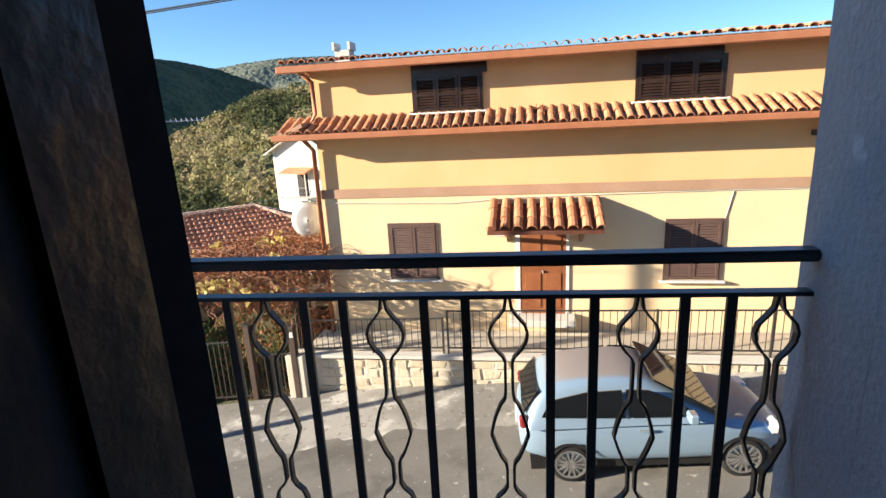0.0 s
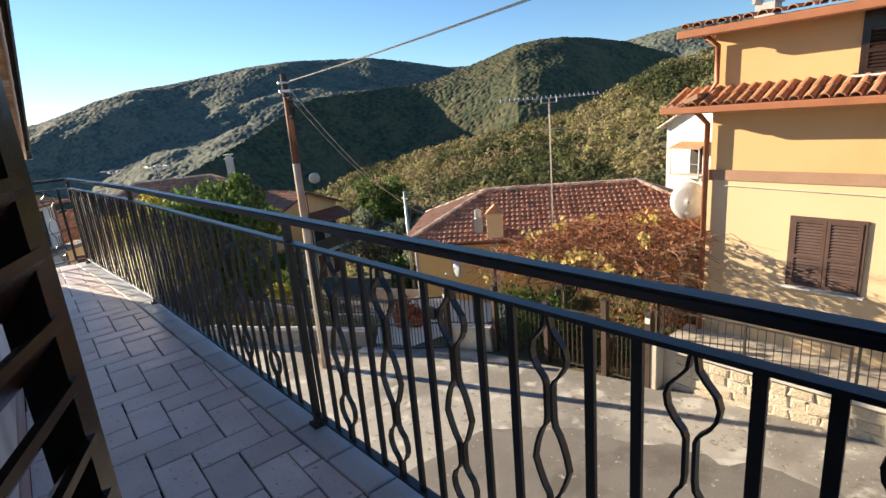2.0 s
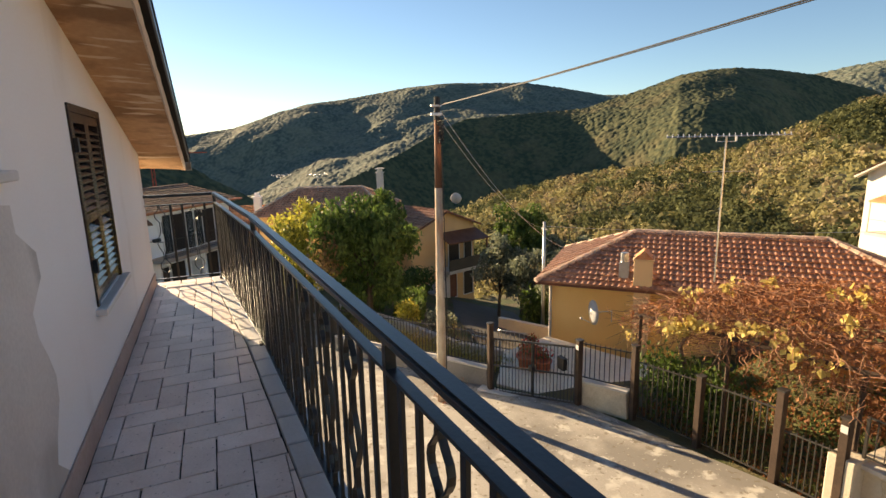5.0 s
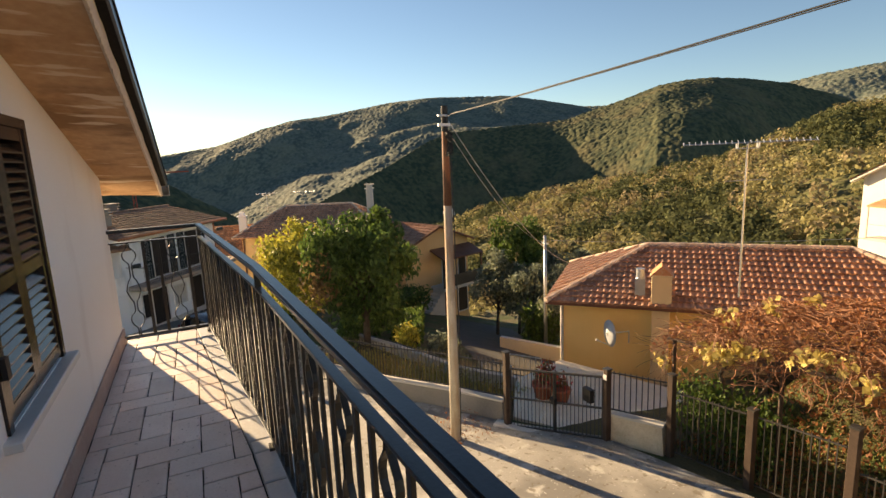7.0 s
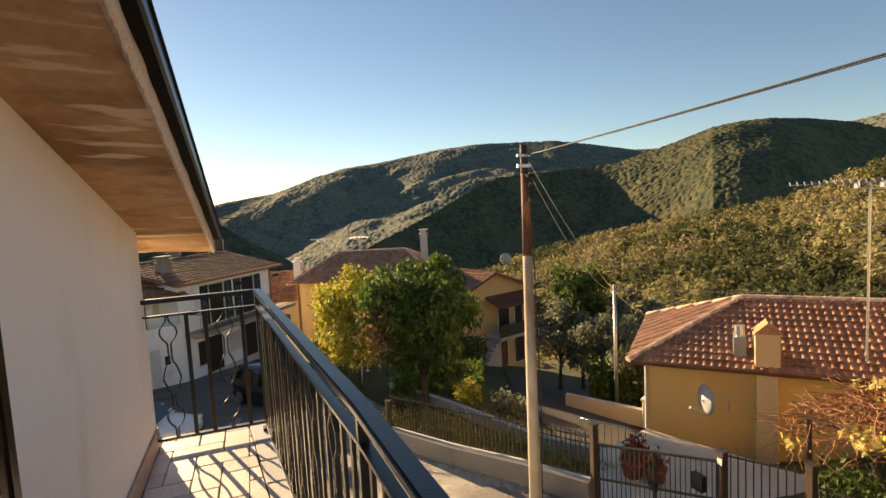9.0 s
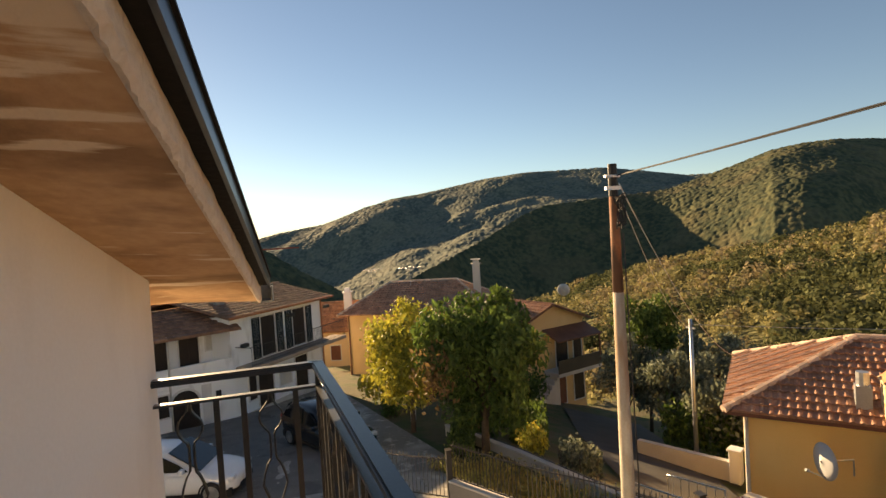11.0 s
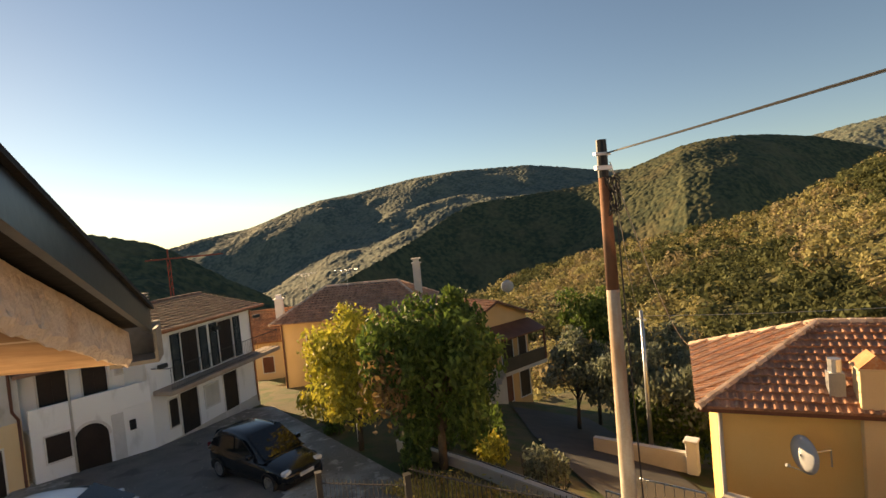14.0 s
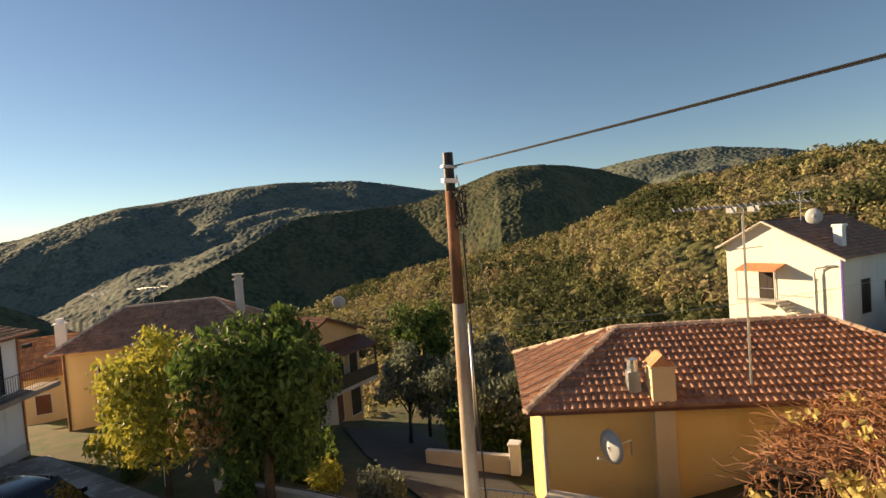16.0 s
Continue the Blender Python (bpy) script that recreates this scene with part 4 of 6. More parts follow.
part("upper_pipe", tube(bmesh.new(), [(XL + 0.0, -0.3, 5.55), (XL + 0.1, -0.07, 5.85), (XL + 0.1, -0.07, 6.5), (XL - 0.05, -0.3, 6.7)], 0.05, 8), M_GUTTER, yh, smooth=True)
# lower awning roof
bm = bmesh.new()
prism(bm, [(-0.62, 5.42), (0.0, 5.69), (0.0, 5.60), (-0.62, 5.36)], "x", XL - 0.6, XR)
prism(bm, [(XL - 0.6, 5.42), (XL, 5.69), (XL, 5.60), (XL - 0.6, 5.36)], "y", -0.6, D)
part("awning_slab", bm, M_BAND, yh)
part("awning_gutter", boxes((XL - 0.66, -0.72, 5.33, XR, -0.60, 5.46), (XL - 0.72, -0.6, 5.33, XL - 0.6, D, 5.46), bev=0.02), M_GUTTER, yh, "copper-brown painted gutter")
# top roof
bm = bmesh.new()
prism(bm, [(-0.5, 6.72), (D + 0.5, 6.72), (D + 0.5, 6.8), (D / 2, 7.3), (-0.5, 6.82)], "x", XL - 0.4, XR)
part("roof_slab", bm, M_COPPID, yh)
part("roof_gutter", boxes((XL - 0.42, -0.62, 6.66, XR, -0.50, 6.80), bev=0.02), M_GUTTER, yh, "copper-brown painted gutter")
part("chimney", boxes((XL + 0.2, 1.2, 6.9, XL + 0.55, 1.55, 7.25), (XL + 0.16, 1.16, 7.25, XL + 0.22, 1.59, 7.42), (XL + 0.53, 1.16, 7.25, XL + 0.59, 1.59, 7.42)), M_CONC, yh, "small concrete chimney pots")
for x, z, w, h, k, s in ((-2.17, 5.80, 1.36, 0.68, 3, 1), (2.22, 5.80, 1.52, 0.70, 3, 1), (-2.92, 2.17, 1.02, 1.22, 2, 1), (2.92, 2.17, 1.02, 1.22, 2, 1)):
    shutters(yh, x, z, w, h, k, M_SHUT2 if z < 4 else M_SHUT)
for x in (-2.17, 2.22):
    part("roller_box", boxes((x - 0.05, -0.02, 6.50, x + 1.5, 0.03, 6.70)), M_SHUT, yh)
dr = part("front_door", boxes((-0.06, -0.02, 1.36, 0.90, 0.05, 3.45)), M_DOORW, yh, "reddish timber front door")
part("panel", boxes((0.03, -0.035, 2.45, 0.38, -0.021, 3.3), bev=0.01), M_DOORW, dr)
part("panel", boxes((0.46, -0.035, 2.45, 0.81, -0.021, 3.3), bev=0.01), M_DOORW, dr)
part("panel", boxes((0.03, -0.035, 1.5, 0.38, -0.021, 2.3), bev=0.01), M_DOORW, dr)
part("panel", boxes((0.46, -0.035, 1.5, 0.81, -0.021, 2.3), bev=0.01), M_DOORW, dr)
part("knob", boxes((0.40, -0.06, 2.3, 0.44, -0.021, 2.36), bev=0.01), M_GALV, dr)
part("door_surround", boxes((-0.16, -0.03, 1.36, -0.065, 0.03, 3.5), (0.905, -0.03, 1.36, 0.97, 0.03, 3.5)), M_MARBLE, yh)
part("doorstep", boxes((-0.3, -0.45, 1.2, 1.1, 0.0, 1.36), bev=0.01), M_CONC, yh)
bm = bmesh.new()
prism(bm, [(-0.92, 3.42), (0.0, 3.82), (0.0, 3.74), (-0.92, 3.36)], "x", -0.68, 1.55)
part("canopy_board", bm, M_BROWNW, yh)
for x in (-0.3, 1.2):
    part("canopy_bracket", bar(bar(bmesh.new(), (x, -0.01, 3.05), (x, -0.7, 3.42), 0.07, 0.09), (x, -0.03, 3.0), (x, -0.03, 3.7), 0.07, 0.05), M_BROWNW, yh)
part("number_plate", boxes((-0.62, -0.02, 3.12, -0.40, -0.001, 3.22)), M_MARBLE, yh)
part("cable", tube(tube(tube(bmesh.new(), [(XL + 0.2, -0.015, 3.92), (-1.5, -0.015, 3.86), (-0.2, -0.015, 3.95), (3.5, -0.015, 4.0), (XR - 0.5, -0.015, 4.0)], 0.010, 5), [(-0.18, -0.015, 3.95), (-0.22, -0.015, 3.75)], 0.009, 5), [(4.1, -0.015, 3.98), (4.0, -0.015, 3.5), (3.98, -0.015, 3.42)], 0.009, 5), M_CONC, yh, "cables clipped along the wall")
part("wall_lamp", boxes((5.35, -0.25, 5.0, 5.55, -0.001, 5.1)), M_DARKIRON, yh)
bush = thing("roof_weed", pose(0.3, 10.75, 1.25), "dry tuft of weeds growing above the awning roof", "plant")
bm = bmesh.new()
r = random.Random(2)
for k in range(60):
    a, l = r.uniform(0, math.pi), r.uniform(0.12, 0.38)
    tube(bm, [(0, 0, 0), (math.cos(a) * l * 0.5, r.uniform(-0.1, 0), math.sin(a) * l * 0.35), (math.cos(a) * l, r.uniform(-0.2, 0), math.sin(a) * l * 0.5)], 0.004, 3)
part("stems", bm, M_VINE, bush)

# terrace in front of the yellow house
ter = tagged(new("terrace"), "raised terrace before the yellow house with stone-faced wall", "terrace", kind="structure")
bm = bmesh.new()
prism(bm, [(-4.75, -6), (9.5, -6), (9.5, -3.3), (-4.75, -3.55)], "y", 9.42, 10.81)
part("terrace_body", bm, M_MORTAR, ter)
part("coping", bar(bmesh.new(), (-4.8, 9.42, -3.50), (9.5, 9.42, -3.27), 0.22, 0.07), M_CONC, ter, "pale concrete coping")
part("end_pillar", boxes((-4.95, 9.15, -5.2, -4.55, 9.55, -3.42), bev=0.02), M_MORTAR, ter)
fen = thing("terrace_fence", pose(0, 9.45, -3.4), "thin dark iron fence on the terrace wall", "fence")
def fence(parent, a, b, h, gap=0.11, r=0.006, bottom=0.08, mat_=M_DARKIRON, post=0, proud=0.0):
    a, b = Vector(a), Vector(b)
    L = (b - a).length
    for zr in (h, bottom):
        part("rail", bar(bmesh.new(), a + Vector((0, 0, zr)), b + Vector((0, 0, zr)), 0.03, 0.025), mat_, parent)
    me = bpy.data.meshes.new("bar")
    bm = boxes((-r, -r, bottom, r, r, h + proud))
    bm.to_mesh(me)
    bm.free()
    me.materials.append(mat_)
    n = int(L / gap)
    for k in range(1, n):
        ob = new("bar", me)
        ob.parent = parent
        ob.location = a.lerp(b, k / n)
    if post:
        m2 = int(L / post)
        for k in range(m2 + 1):
            p = a.lerp(b, k / m2)
            part("post", boxes((p.x - 0.02, p.y - 0.02, p.z - 0.05, p.x + 0.02, p.y + 0.02, p.z + h + 0.02)), mat_, parent)
fence(fen, (-1.5, 0, 0.04), (6.5, 0, 0.17), 0.88, 0.13, post=2.0)
fence(fen, (-4.6, 0, -0.06), (-1.6, 0, 0.04), 0.72, 0.13, post=1.5)

# ---- cars ----
def car(name, m, paint, label, L=4.0, W=1.66, H=1.47, hatch=True):
    """A small car, nose to +x, wheels on z = 0."""
    c = thing(name, m, label, "car")
    st = [(-0.5, 0.42, 0.80, 0.62), (-0.485, 0.30, 0.90, 0.84), (-0.40, 0.20, 0.94, 0.96), (-0.15, 0.17, 0.92, 1.0), (0.12, 0.17, 0.88, 1.0), (0.26, 0.18, 0.86, 0.99), (0.40, 0.20, 0.75, 0.94), (0.47, 0.24, 0.64, 0.82), (0.50, 0.32, 0.55, 0.62)]
    vv, ff = [], []
    for x, zb, zt, w in st:
        hw = W / 2 * w
        for y, z in ((-hw * 0.9, zb), (-hw, lerp(zb, zt, 0.35)), (-hw * 0.985, lerp(zb, zt, 0.75)), (-hw * 0.9, zt), (-hw * 0.45, zt + 0.035), (0, zt + 0.045), (hw * 0.45, zt + 0.035), (hw * 0.9, zt), (hw * 0.985, lerp(zb, zt, 0.75)), (hw, lerp(zb, zt, 0.35)), (hw * 0.9, zb)):
            vv.append((x * L, y, z))
    n = 11
    for i in range(len(st) - 1):
        for k in range(n):
            a, b = i * n + k, i * n + (k + 1) % n
            ff.append((a, b, b + n, a + n))
    ff += [tuple(range(n))[::-1], tuple(range((len(st) - 1) * n, len(st) * n))]
    body = part("body", (vv, ff), paint, c, smooth=True)
    body.modifiers.new("round", "SUBSURF").levels = 1
    body.modifiers["round"].render_levels = 2
    # cabin
    tw = W / 2
    def cab(off):
        vv, ff = [], []
        gs = [(-0.475, 0.90, 0.84), (-0.445, 1.14, 0.82), (-0.395, H - 0.07, 0.80), (-0.26, H + 0.02, 0.80), (-0.09, H + 0.02, 0.80), (0.01, H - 0.03, 0.80), (0.13, 1.2, 0.83), (0.27, 0.88, 0.86)]
        for x, z, w in gs:
            for fy, fz in ((-1, 0.0), (-0.93, 0.5), (-0.84, 0.92), (-0.6, 1.0), (0, 1.02), (0.6, 1.0), (0.84, 0.92), (0.93, 0.5), (1, 0.0)):
                vv.append((x * L, fy * (tw * lerp(0.97, w, min(1, fz)) + off), lerp(0.86, z, fz) + off * fz))
        k9 = 9
        for i in range(len(gs) - 1):
            for k in range(k9 - 1):
                a = i * k9 + k
                ff.append((a, a + 1, a + k9 + 1, a + k9))
        ff.append(tuple(range(k9))[::-1])
        return vv, ff
    cabin = part("cabin", cab(0), paint, c, smooth=True)
    cabin.modifiers.new("round", "SUBSURF").levels = 1
    cabin.modifiers["round"].render_levels = 2
    for s in (-1, 1):
        for pts in ([(-0.40, 1.04), (-0.365, 1.26), (-0.23, H - 0.12), (-0.095, H - 0.11), (-0.09, 0.98)], [(-0.075, 0.98), (-0.08, H - 0.11), (0.0, H - 0.13), (0.105, 1.16), (0.175, 0.96)]):
            bm = bmesh.new()
            f = [bm.verts.new((x * L, s * (tw * lerp(0.965, 0.825, (z - 0.9) / (H - 0.9)) + 0.006), z)) for x, z in pts]
            g = [bm.verts.new((v.co.x, v.co.y - s * 0.02, v.co.z)) for v in f]
            bm.faces.new(f), bm.faces.new(g[::-1])
            for k in range(5):
                bm.faces.new((f[k], g[k], g[(k + 1) % 5], f[(k + 1) % 5]))
            part("side_window", bm, M_GLASSD, c)
        part("mirror", boxes((0.125 * L, s * (tw + 0.06) - 0.09, 0.94, 0.16 * L, s * (tw + 0.06) + 0.09, 1.08), bev=0.025), paint, c)
        part("door_handle", boxes((-0.045 * L, s * (tw + 0.005) - 0.012, 0.78, 0.0, s * (tw + 0.005) + 0.012, 0.81)), paint, c)
        part("headlight", boxes((0.43 * L, s * tw * 0.68 - 0.14, 0.56, 0.475 * L, s * tw * 0.68 + 0.14, 0.70), bev=0.03), M_LAMPW, c)
        part("tail_light", boxes((-0.487 * L, s * tw * 0.80 - 0.05, 0.82, -0.455 * L, s * tw * 0.80 + 0.06, 1.02), bev=0.03), M_LAMPR, c)
        for x in (-0.305, 0.325):
            wl = new("wheel")
            wl.parent = c
            wl.matrix_local = pose(x * L, s * (tw - 0.10), 0.30)
            bm = bmesh.new()
            prof2 = [(-0.09, 0.20), (-0.095, 0.27), (-0.07, 0.30), (0.07, 0.30), (0.095, 0.27), (0.09, 0.20)]
            ring = [[bm.verts.new((rr * math.cos(k * math.tau / 28), yy, rr * math.sin(k * math.tau / 28))) for k in range(28)] for yy, rr in prof2]
            for a, b in zip(ring, ring[1:]):
                for k in range(28):
                    bm.faces.new((a[k], a[(k + 1) % 28], b[(k + 1) % 28], b[k]))
            part("tyre", bm, M_TYRE, wl, smooth=True)
            bm = bmesh.new()
            for k in range(14):
                a = k * math.tau / 14
                bar(bm, (0.05 * math.cos(a), s * 0.085, 0.05 * math.sin(a)), (0.205 * math.cos(a), s * 0.08, 0.205 * math.sin(a)), 0.028, 0.02)
            rg = [[bm.verts.new((rr * math.cos(k * math.tau / 28), s * yy, rr * math.sin(k * math.tau / 28))) for k in range(28)] for rr, yy in ((0.20, 0.05), (0.20, 0.095), (0.225, 0.097))]
            for a, b in zip(rg, rg[1:]):
                for k in range(28):
                    bm.faces.new((a[k], a[(k + 1) % 28], b[(k + 1) % 28], b[k]))
            hub = [bm.verts.new((0.06 * math.cos(k * math.tau / 12), s * 0.092, 0.06 * math.sin(k * math.tau / 12))) for k in range(12)]
            bm.faces.new(hub)
            back_ = [bm.verts.new((0.2 * math.cos(k * math.tau / 20), s * 0.04, 0.2 * math.sin(k * math.tau / 20))) for k in range(20)]
            bm.faces.new(back_)
            part("rim", bm, M_RIM, wl)
            bm = bmesh.new()
            aw = [(0.36 * math.cos(k * math.pi / 14), 0.36 * math.sin(k * math.pi / 14)) for k in range(15)]
            iw = [(0.31 * math.cos(k * math.pi / 14), 0.31 * math.sin(k * math.pi / 14)) for k in range(15)]
            for k in range(14):
                q = [aw[k], aw[k + 1], iw[k + 1], iw[k]]
                f = [bm.verts.new((px, s * 0.115, pz)) for px, pz in q]
                bm.faces.new(f)
            part("wheel_arch", bm, M_BLACKPL, wl)
    for pts, w0, w1 in (([(0.025, H - 0.045), (0.25, 0.93)], 0.62, 0.72), ([(-0.47, 1.0), (-0.40, H - 0.16)], 0.60, 0.54)):
        (xa, za), (xb, zb) = pts
        bm = bmesh.new()
        d = 0.022 if xa > 0 else -0.022
        f = [bm.verts.new((x * L + d, y, z + 0.02)) for x, y, z in ((xa, -w0, za), (xa, w0, za), (xb, w1, zb), (xb, -w1, zb))]
        g = [bm.verts.new((v.co.x - d, v.co.y, v.co.z - 0.02)) for v in f]
        bm.faces.new(f), bm.faces.new(g[::-1])
        for k in range(4):
            bm.faces.new((f[k], g[k], g[(k + 1) % 4], f[(k + 1) % 4]))
        part("windscreen" if xa > 0 else "rear_window", bm, M_GLASSD, c)
    part("front_bumper_grille", boxes((0.485 * L, -0.45, 0.30, 0.503 * L, 0.45, 0.42), bev=0.01), M_BLACKPL, c)
    part("number_plate", boxes((0.5 * L, -0.26, 0.44, 0.508 * L, 0.26, 0.54)), M_PLATE, c)
    part("rear_plate", boxes((-0.508 * L, -0.26, 0.66, -0.5 * L, 0.26, 0.76)), M_PLATE, c)
    part("underbody", boxes((-0.46 * L, -tw * 0.85, 0.16, 0.46 * L, tw * 0.85, 0.4)), M_BLACKPL, c)
    return c


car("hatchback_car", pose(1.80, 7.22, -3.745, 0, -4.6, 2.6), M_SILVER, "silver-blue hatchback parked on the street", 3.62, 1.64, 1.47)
car("parked_car", pose(-24.2, 1.2, ground_z(-24, 1) + 0.03, 0, 0, 32), M_BLACKCAR, "black compact car parked before the white house", 4.2, 1.75, 1.55)
car("white_car", pose(-21.5, -3.3, ground_z(-21.5, -3) + 0.03, 0, 0, 75), M_WHITECAR, "white car parked in the small square", 4.1, 1.7, 1.5)

# ---- the orange house below ----
oh = thing("orange_house", pose(-15.0, 11.0, -5.9, 0, 0, 43), "single-storey orange ochre house with a hipped red tile roof", "house")
part("wall", boxes((0, 0, -2.5, 11.0, 5.2, 2.62)), M_ORANGE, oh)
part("eave_board", boxes((-0.4, -0.4, 2.60, 11.4, -0.36, 2.70), (-0.4, -0.36, 2.60, -0.36, 5.6, 2.70)), M_BROWNW, oh)
gable_roof(oh, 11.0, 5.2, 2.70, 1.35, M_REDROOF, 0.4, 0.19, True, M_RIDGE, None, 0.28)
# thin pale ribs up the left hip, 0.56 m apart
for k in range(1, 11):
    yy = 5.6 - k * 0.56
    tt = min(yy + 0.4, 5.6 - yy) / 3.0
    part("mortar_line", tube(bmesh.new(), [(-0.43, yy, 2.785), (-0.43 + 3.0 * tt, yy, 2.785 + 1.35 * tt)], 0.036, 5), M_RIDGE, oh)
part("chimney", boxes((2.75, -0.25, -2.5, 3.25, 0.0, 2.6), (2.72, -0.3, 2.6, 3.28, 0.25, 3.62), (2.68, -0.34, 3.62, 3.32, 0.29, 3.66), bev=0.01), M_CREAM, oh, "pale ochre plastered chimney")
bm = bmesh.new()
prism(bm, [(2.7, 3.66), (3.3, 3.66), (3.0, 3.95)], "y", -0.32, 0.27)
part("chimney_cap", bm, M_COPPI, oh, "pitched tile chimney cap")
part("flue", tube(boxes((2.25, 0.05, 2.8, 2.55, 0.35, 3.45)), [(2.4, 0.2, 3.45), (2.4, 0.2, 3.75)], 0.13, 10), M_GALV, oh, "steel flue with round cowl")
part("downpipe", tube(bmesh.new(), [(0.06, -0.05, -2.4), (0.06, -0.05, 2.6)], 0.05, 8), M_CONC, oh, smooth=True)
part("lean_to", boxes((5.6, -1.6, 1.35, 8.6, 0.0, 1.5), (5.6, -1.6, -2.0, 5.7, -1.5, 1.35), (8.5, -1.6, -2.0, 8.6, -1.5, 1.35)), M_DARKIRON, oh, "dark flat lean-to canopy")


def dish(name, m, label, r=0.42):
    d = thing(name, m, label, "satellite dish")
    bm = bmesh.new()
    rings = [[bm.verts.new((rr * math.cos(k * math.tau / 24), 0.25 * rr * rr / r - 0.1, 1.1 * rr * math.sin(k * math.tau / 24))) for k in range(24)] for rr in (0.05 * r, 0.35 * r, 0.7 * r, r)]
    bm.faces.new(rings[0])
    for a, b in zip(rings, rings[1:]):
        for k in range(24):
            bm.faces.new((a[k], a[(k + 1) % 24], b[(k + 1) % 24], b[k]))
    p = part("reflector", bm, M_DISH, d, smooth=True)
    p.modifiers.new("thick", "SOLIDIFY").thickness = 0.012
    part("feed_arm", tube(bmesh.new(), [(0, 0, -r * 1.05), (0, -r * 1.1, -r * 0.5)], 0.012, 6), M_GALV, d)
    part("feed", tube(bmesh.new(), [(0, -r * 1.05, -r * 0.5), (0, -r * 1.25, -r * 0.42)], 0.035, 8), M_DISH, d)
    part("mount", tube(bmesh.new(), [(0, 0.0, 0), (0, 0.62, 0), (0, 0.62, -r)], 0.02, 6), M_GALV, d)
    return d


M_DISH = mat("pale grey dish enamel", (0.42, 0.43, 0.44), (0.50, 0.51, 0.51), 0.5, bump=0)
dish("satellite_dish", pose(-13.36, 11.58, -4.0, 0, 0, -15), "pale satellite dish on the orange house wall", 0.37)
dish("satellite_dish", pose(-5.05, 11.3, -0.95, 0, 0, 20), "white satellite dish beside the yellow house", 0.38)


def antenna(name, m, mast, label, boom=2.0, k0=1.0):
    a = thing(name, m, label, "antenna")
    part("mast", tube(bmesh.new(), [(0, 0, 0), (0, 0, mast)], 0.028 * k0, 6), M_GALV, a)
    part("boom", tube(bmesh.new(), [(-boom / 2, 0, mast), (boom / 2, 0, mast)], 0.022 * k0, 5), M_GALV, a)
    for k in range(22):
        x = -boom / 2 + boom * k / 21
        part("element", tube(bmesh.new(), [(x, -0.09, mast - 0.02), (x, 0.09, mast + 0.07)], 0.013 * k0, 4), M_GALV, a)
    part("reflector", boxes((-0.25, -0.28, mast - 0.16, 0.25, -0.26, mast - 0.14), (-0.25, 0.26, mast - 0.16, 0.25, 0.28, mast - 0.14), (-0.25, -0.28, mast - 0.14, -0.24, 0.28, mast), (0.24, -0.28, mast - 0.14, 0.25, 0.28, mast)), M_GALV, a)
    part("lower_boom", tube(bmesh.new(), [(-0.55, -0.3, mast - 1.0), (0.55, 0.3, mast - 1.0)], 0.01, 5), M_GALV, a)
    return a


antenna("roof_antenna", pose(-11.1, 14.15, -2.75, 0, 0, 42), 4.25, "tall thin television aerial on the red tiled roof", 3.1)

# ---- utility pole with cables ----
pole = thing("utility_pole", pose(-11.85, 5.52, -5.0), "leaning utility pole, rusty above and whitewashed below", "utility pole")
M_POLEW = overlay(mat("weathered pale pole", (0.40, 0.35, 0.28), (0.52, 0.47, 0.39), 0.8, scale=(3, 30), bump=0.3), (0.30, 0.15, 0.07), 2.0, 0.48, 0.66, (1.5, 1.5, 0.3), 0.75)
M_POLER = overlay(mat("rusty tarred pole", (0.20, 0.08, 0.04), (0.30, 0.12, 0.06), 0.75, scale=(3, 30), bump=0.3), (0.05, 0.03, 0.025), 1.5, 0.5, 0.6, (1, 1, 0.5), 0.8)
part("lower_shaft", tube(bmesh.new(), [(0, 0, 0), (-0.035, 0.045, 5.45)], 0.125, 10, 0.088), M_POLEW, pole, "pale lower shaft", True)
part("upper_shaft", tube(bmesh.new(), [(-0.035, 0.045, 5.45), (-0.05, 0.06, 7.0)], 0.087, 10, 0.072), M_POLER, pole, "rusty upper shaft", True)
part("top_cap", tube(bmesh.new(), [(-0.05, 0.06, 7.0), (-0.055, 0.065, 7.52)], 0.075, 10, 0.07), M_BLACKPL, pole)
for k in range(7):
    ph = k * 0.9
    bm = bmesh.new()
    tube(bm, [(0.12 + 0.09 * math.cos(j * math.tau / 16) + 0.02 * math.sin(k), 0.06 + 0.05 * math.sin(k * 2 + j), 6.75 + (0.22 + 0.03 * (k % 3)) * math.sin(j * math.tau / 16 + ph)) for j in range(17)], 0.009, 4)
    part("cable_loop", bm, M_CABLE, pole)
part("insulator", boxes((-0.02, -0.12, 7.1, 0.04, 0.14, 7.16)), M_GALV, pole)
part("insulator", boxes((-0.02, -0.12, 7.3, 0.04, 0.14, 7.34)), M_GALV, pole)
part("riser", tube(bmesh.new(), [(0.10, 0.1, 6.4), (0.13, 0.1, 4.5), (0.17, 0.1, 2.5), (0.15, 0.05, 0.2)], 0.012, 5), M_CABLE, pole)


def wire(a, b, sag, r, label, name="overhead_cable", m=M_CABLE):
    a, b = Vector(a), Vector(b)
    pts = [a.lerp(b, k / 30) - Vector((0, 0, sag * 4 * (k / 30) * (1 - k / 30))) for k in range(31)]
    return tagged(part(name, tube(bmesh.new(), pts, r, 5), m, None, smooth=True), label, "cable")


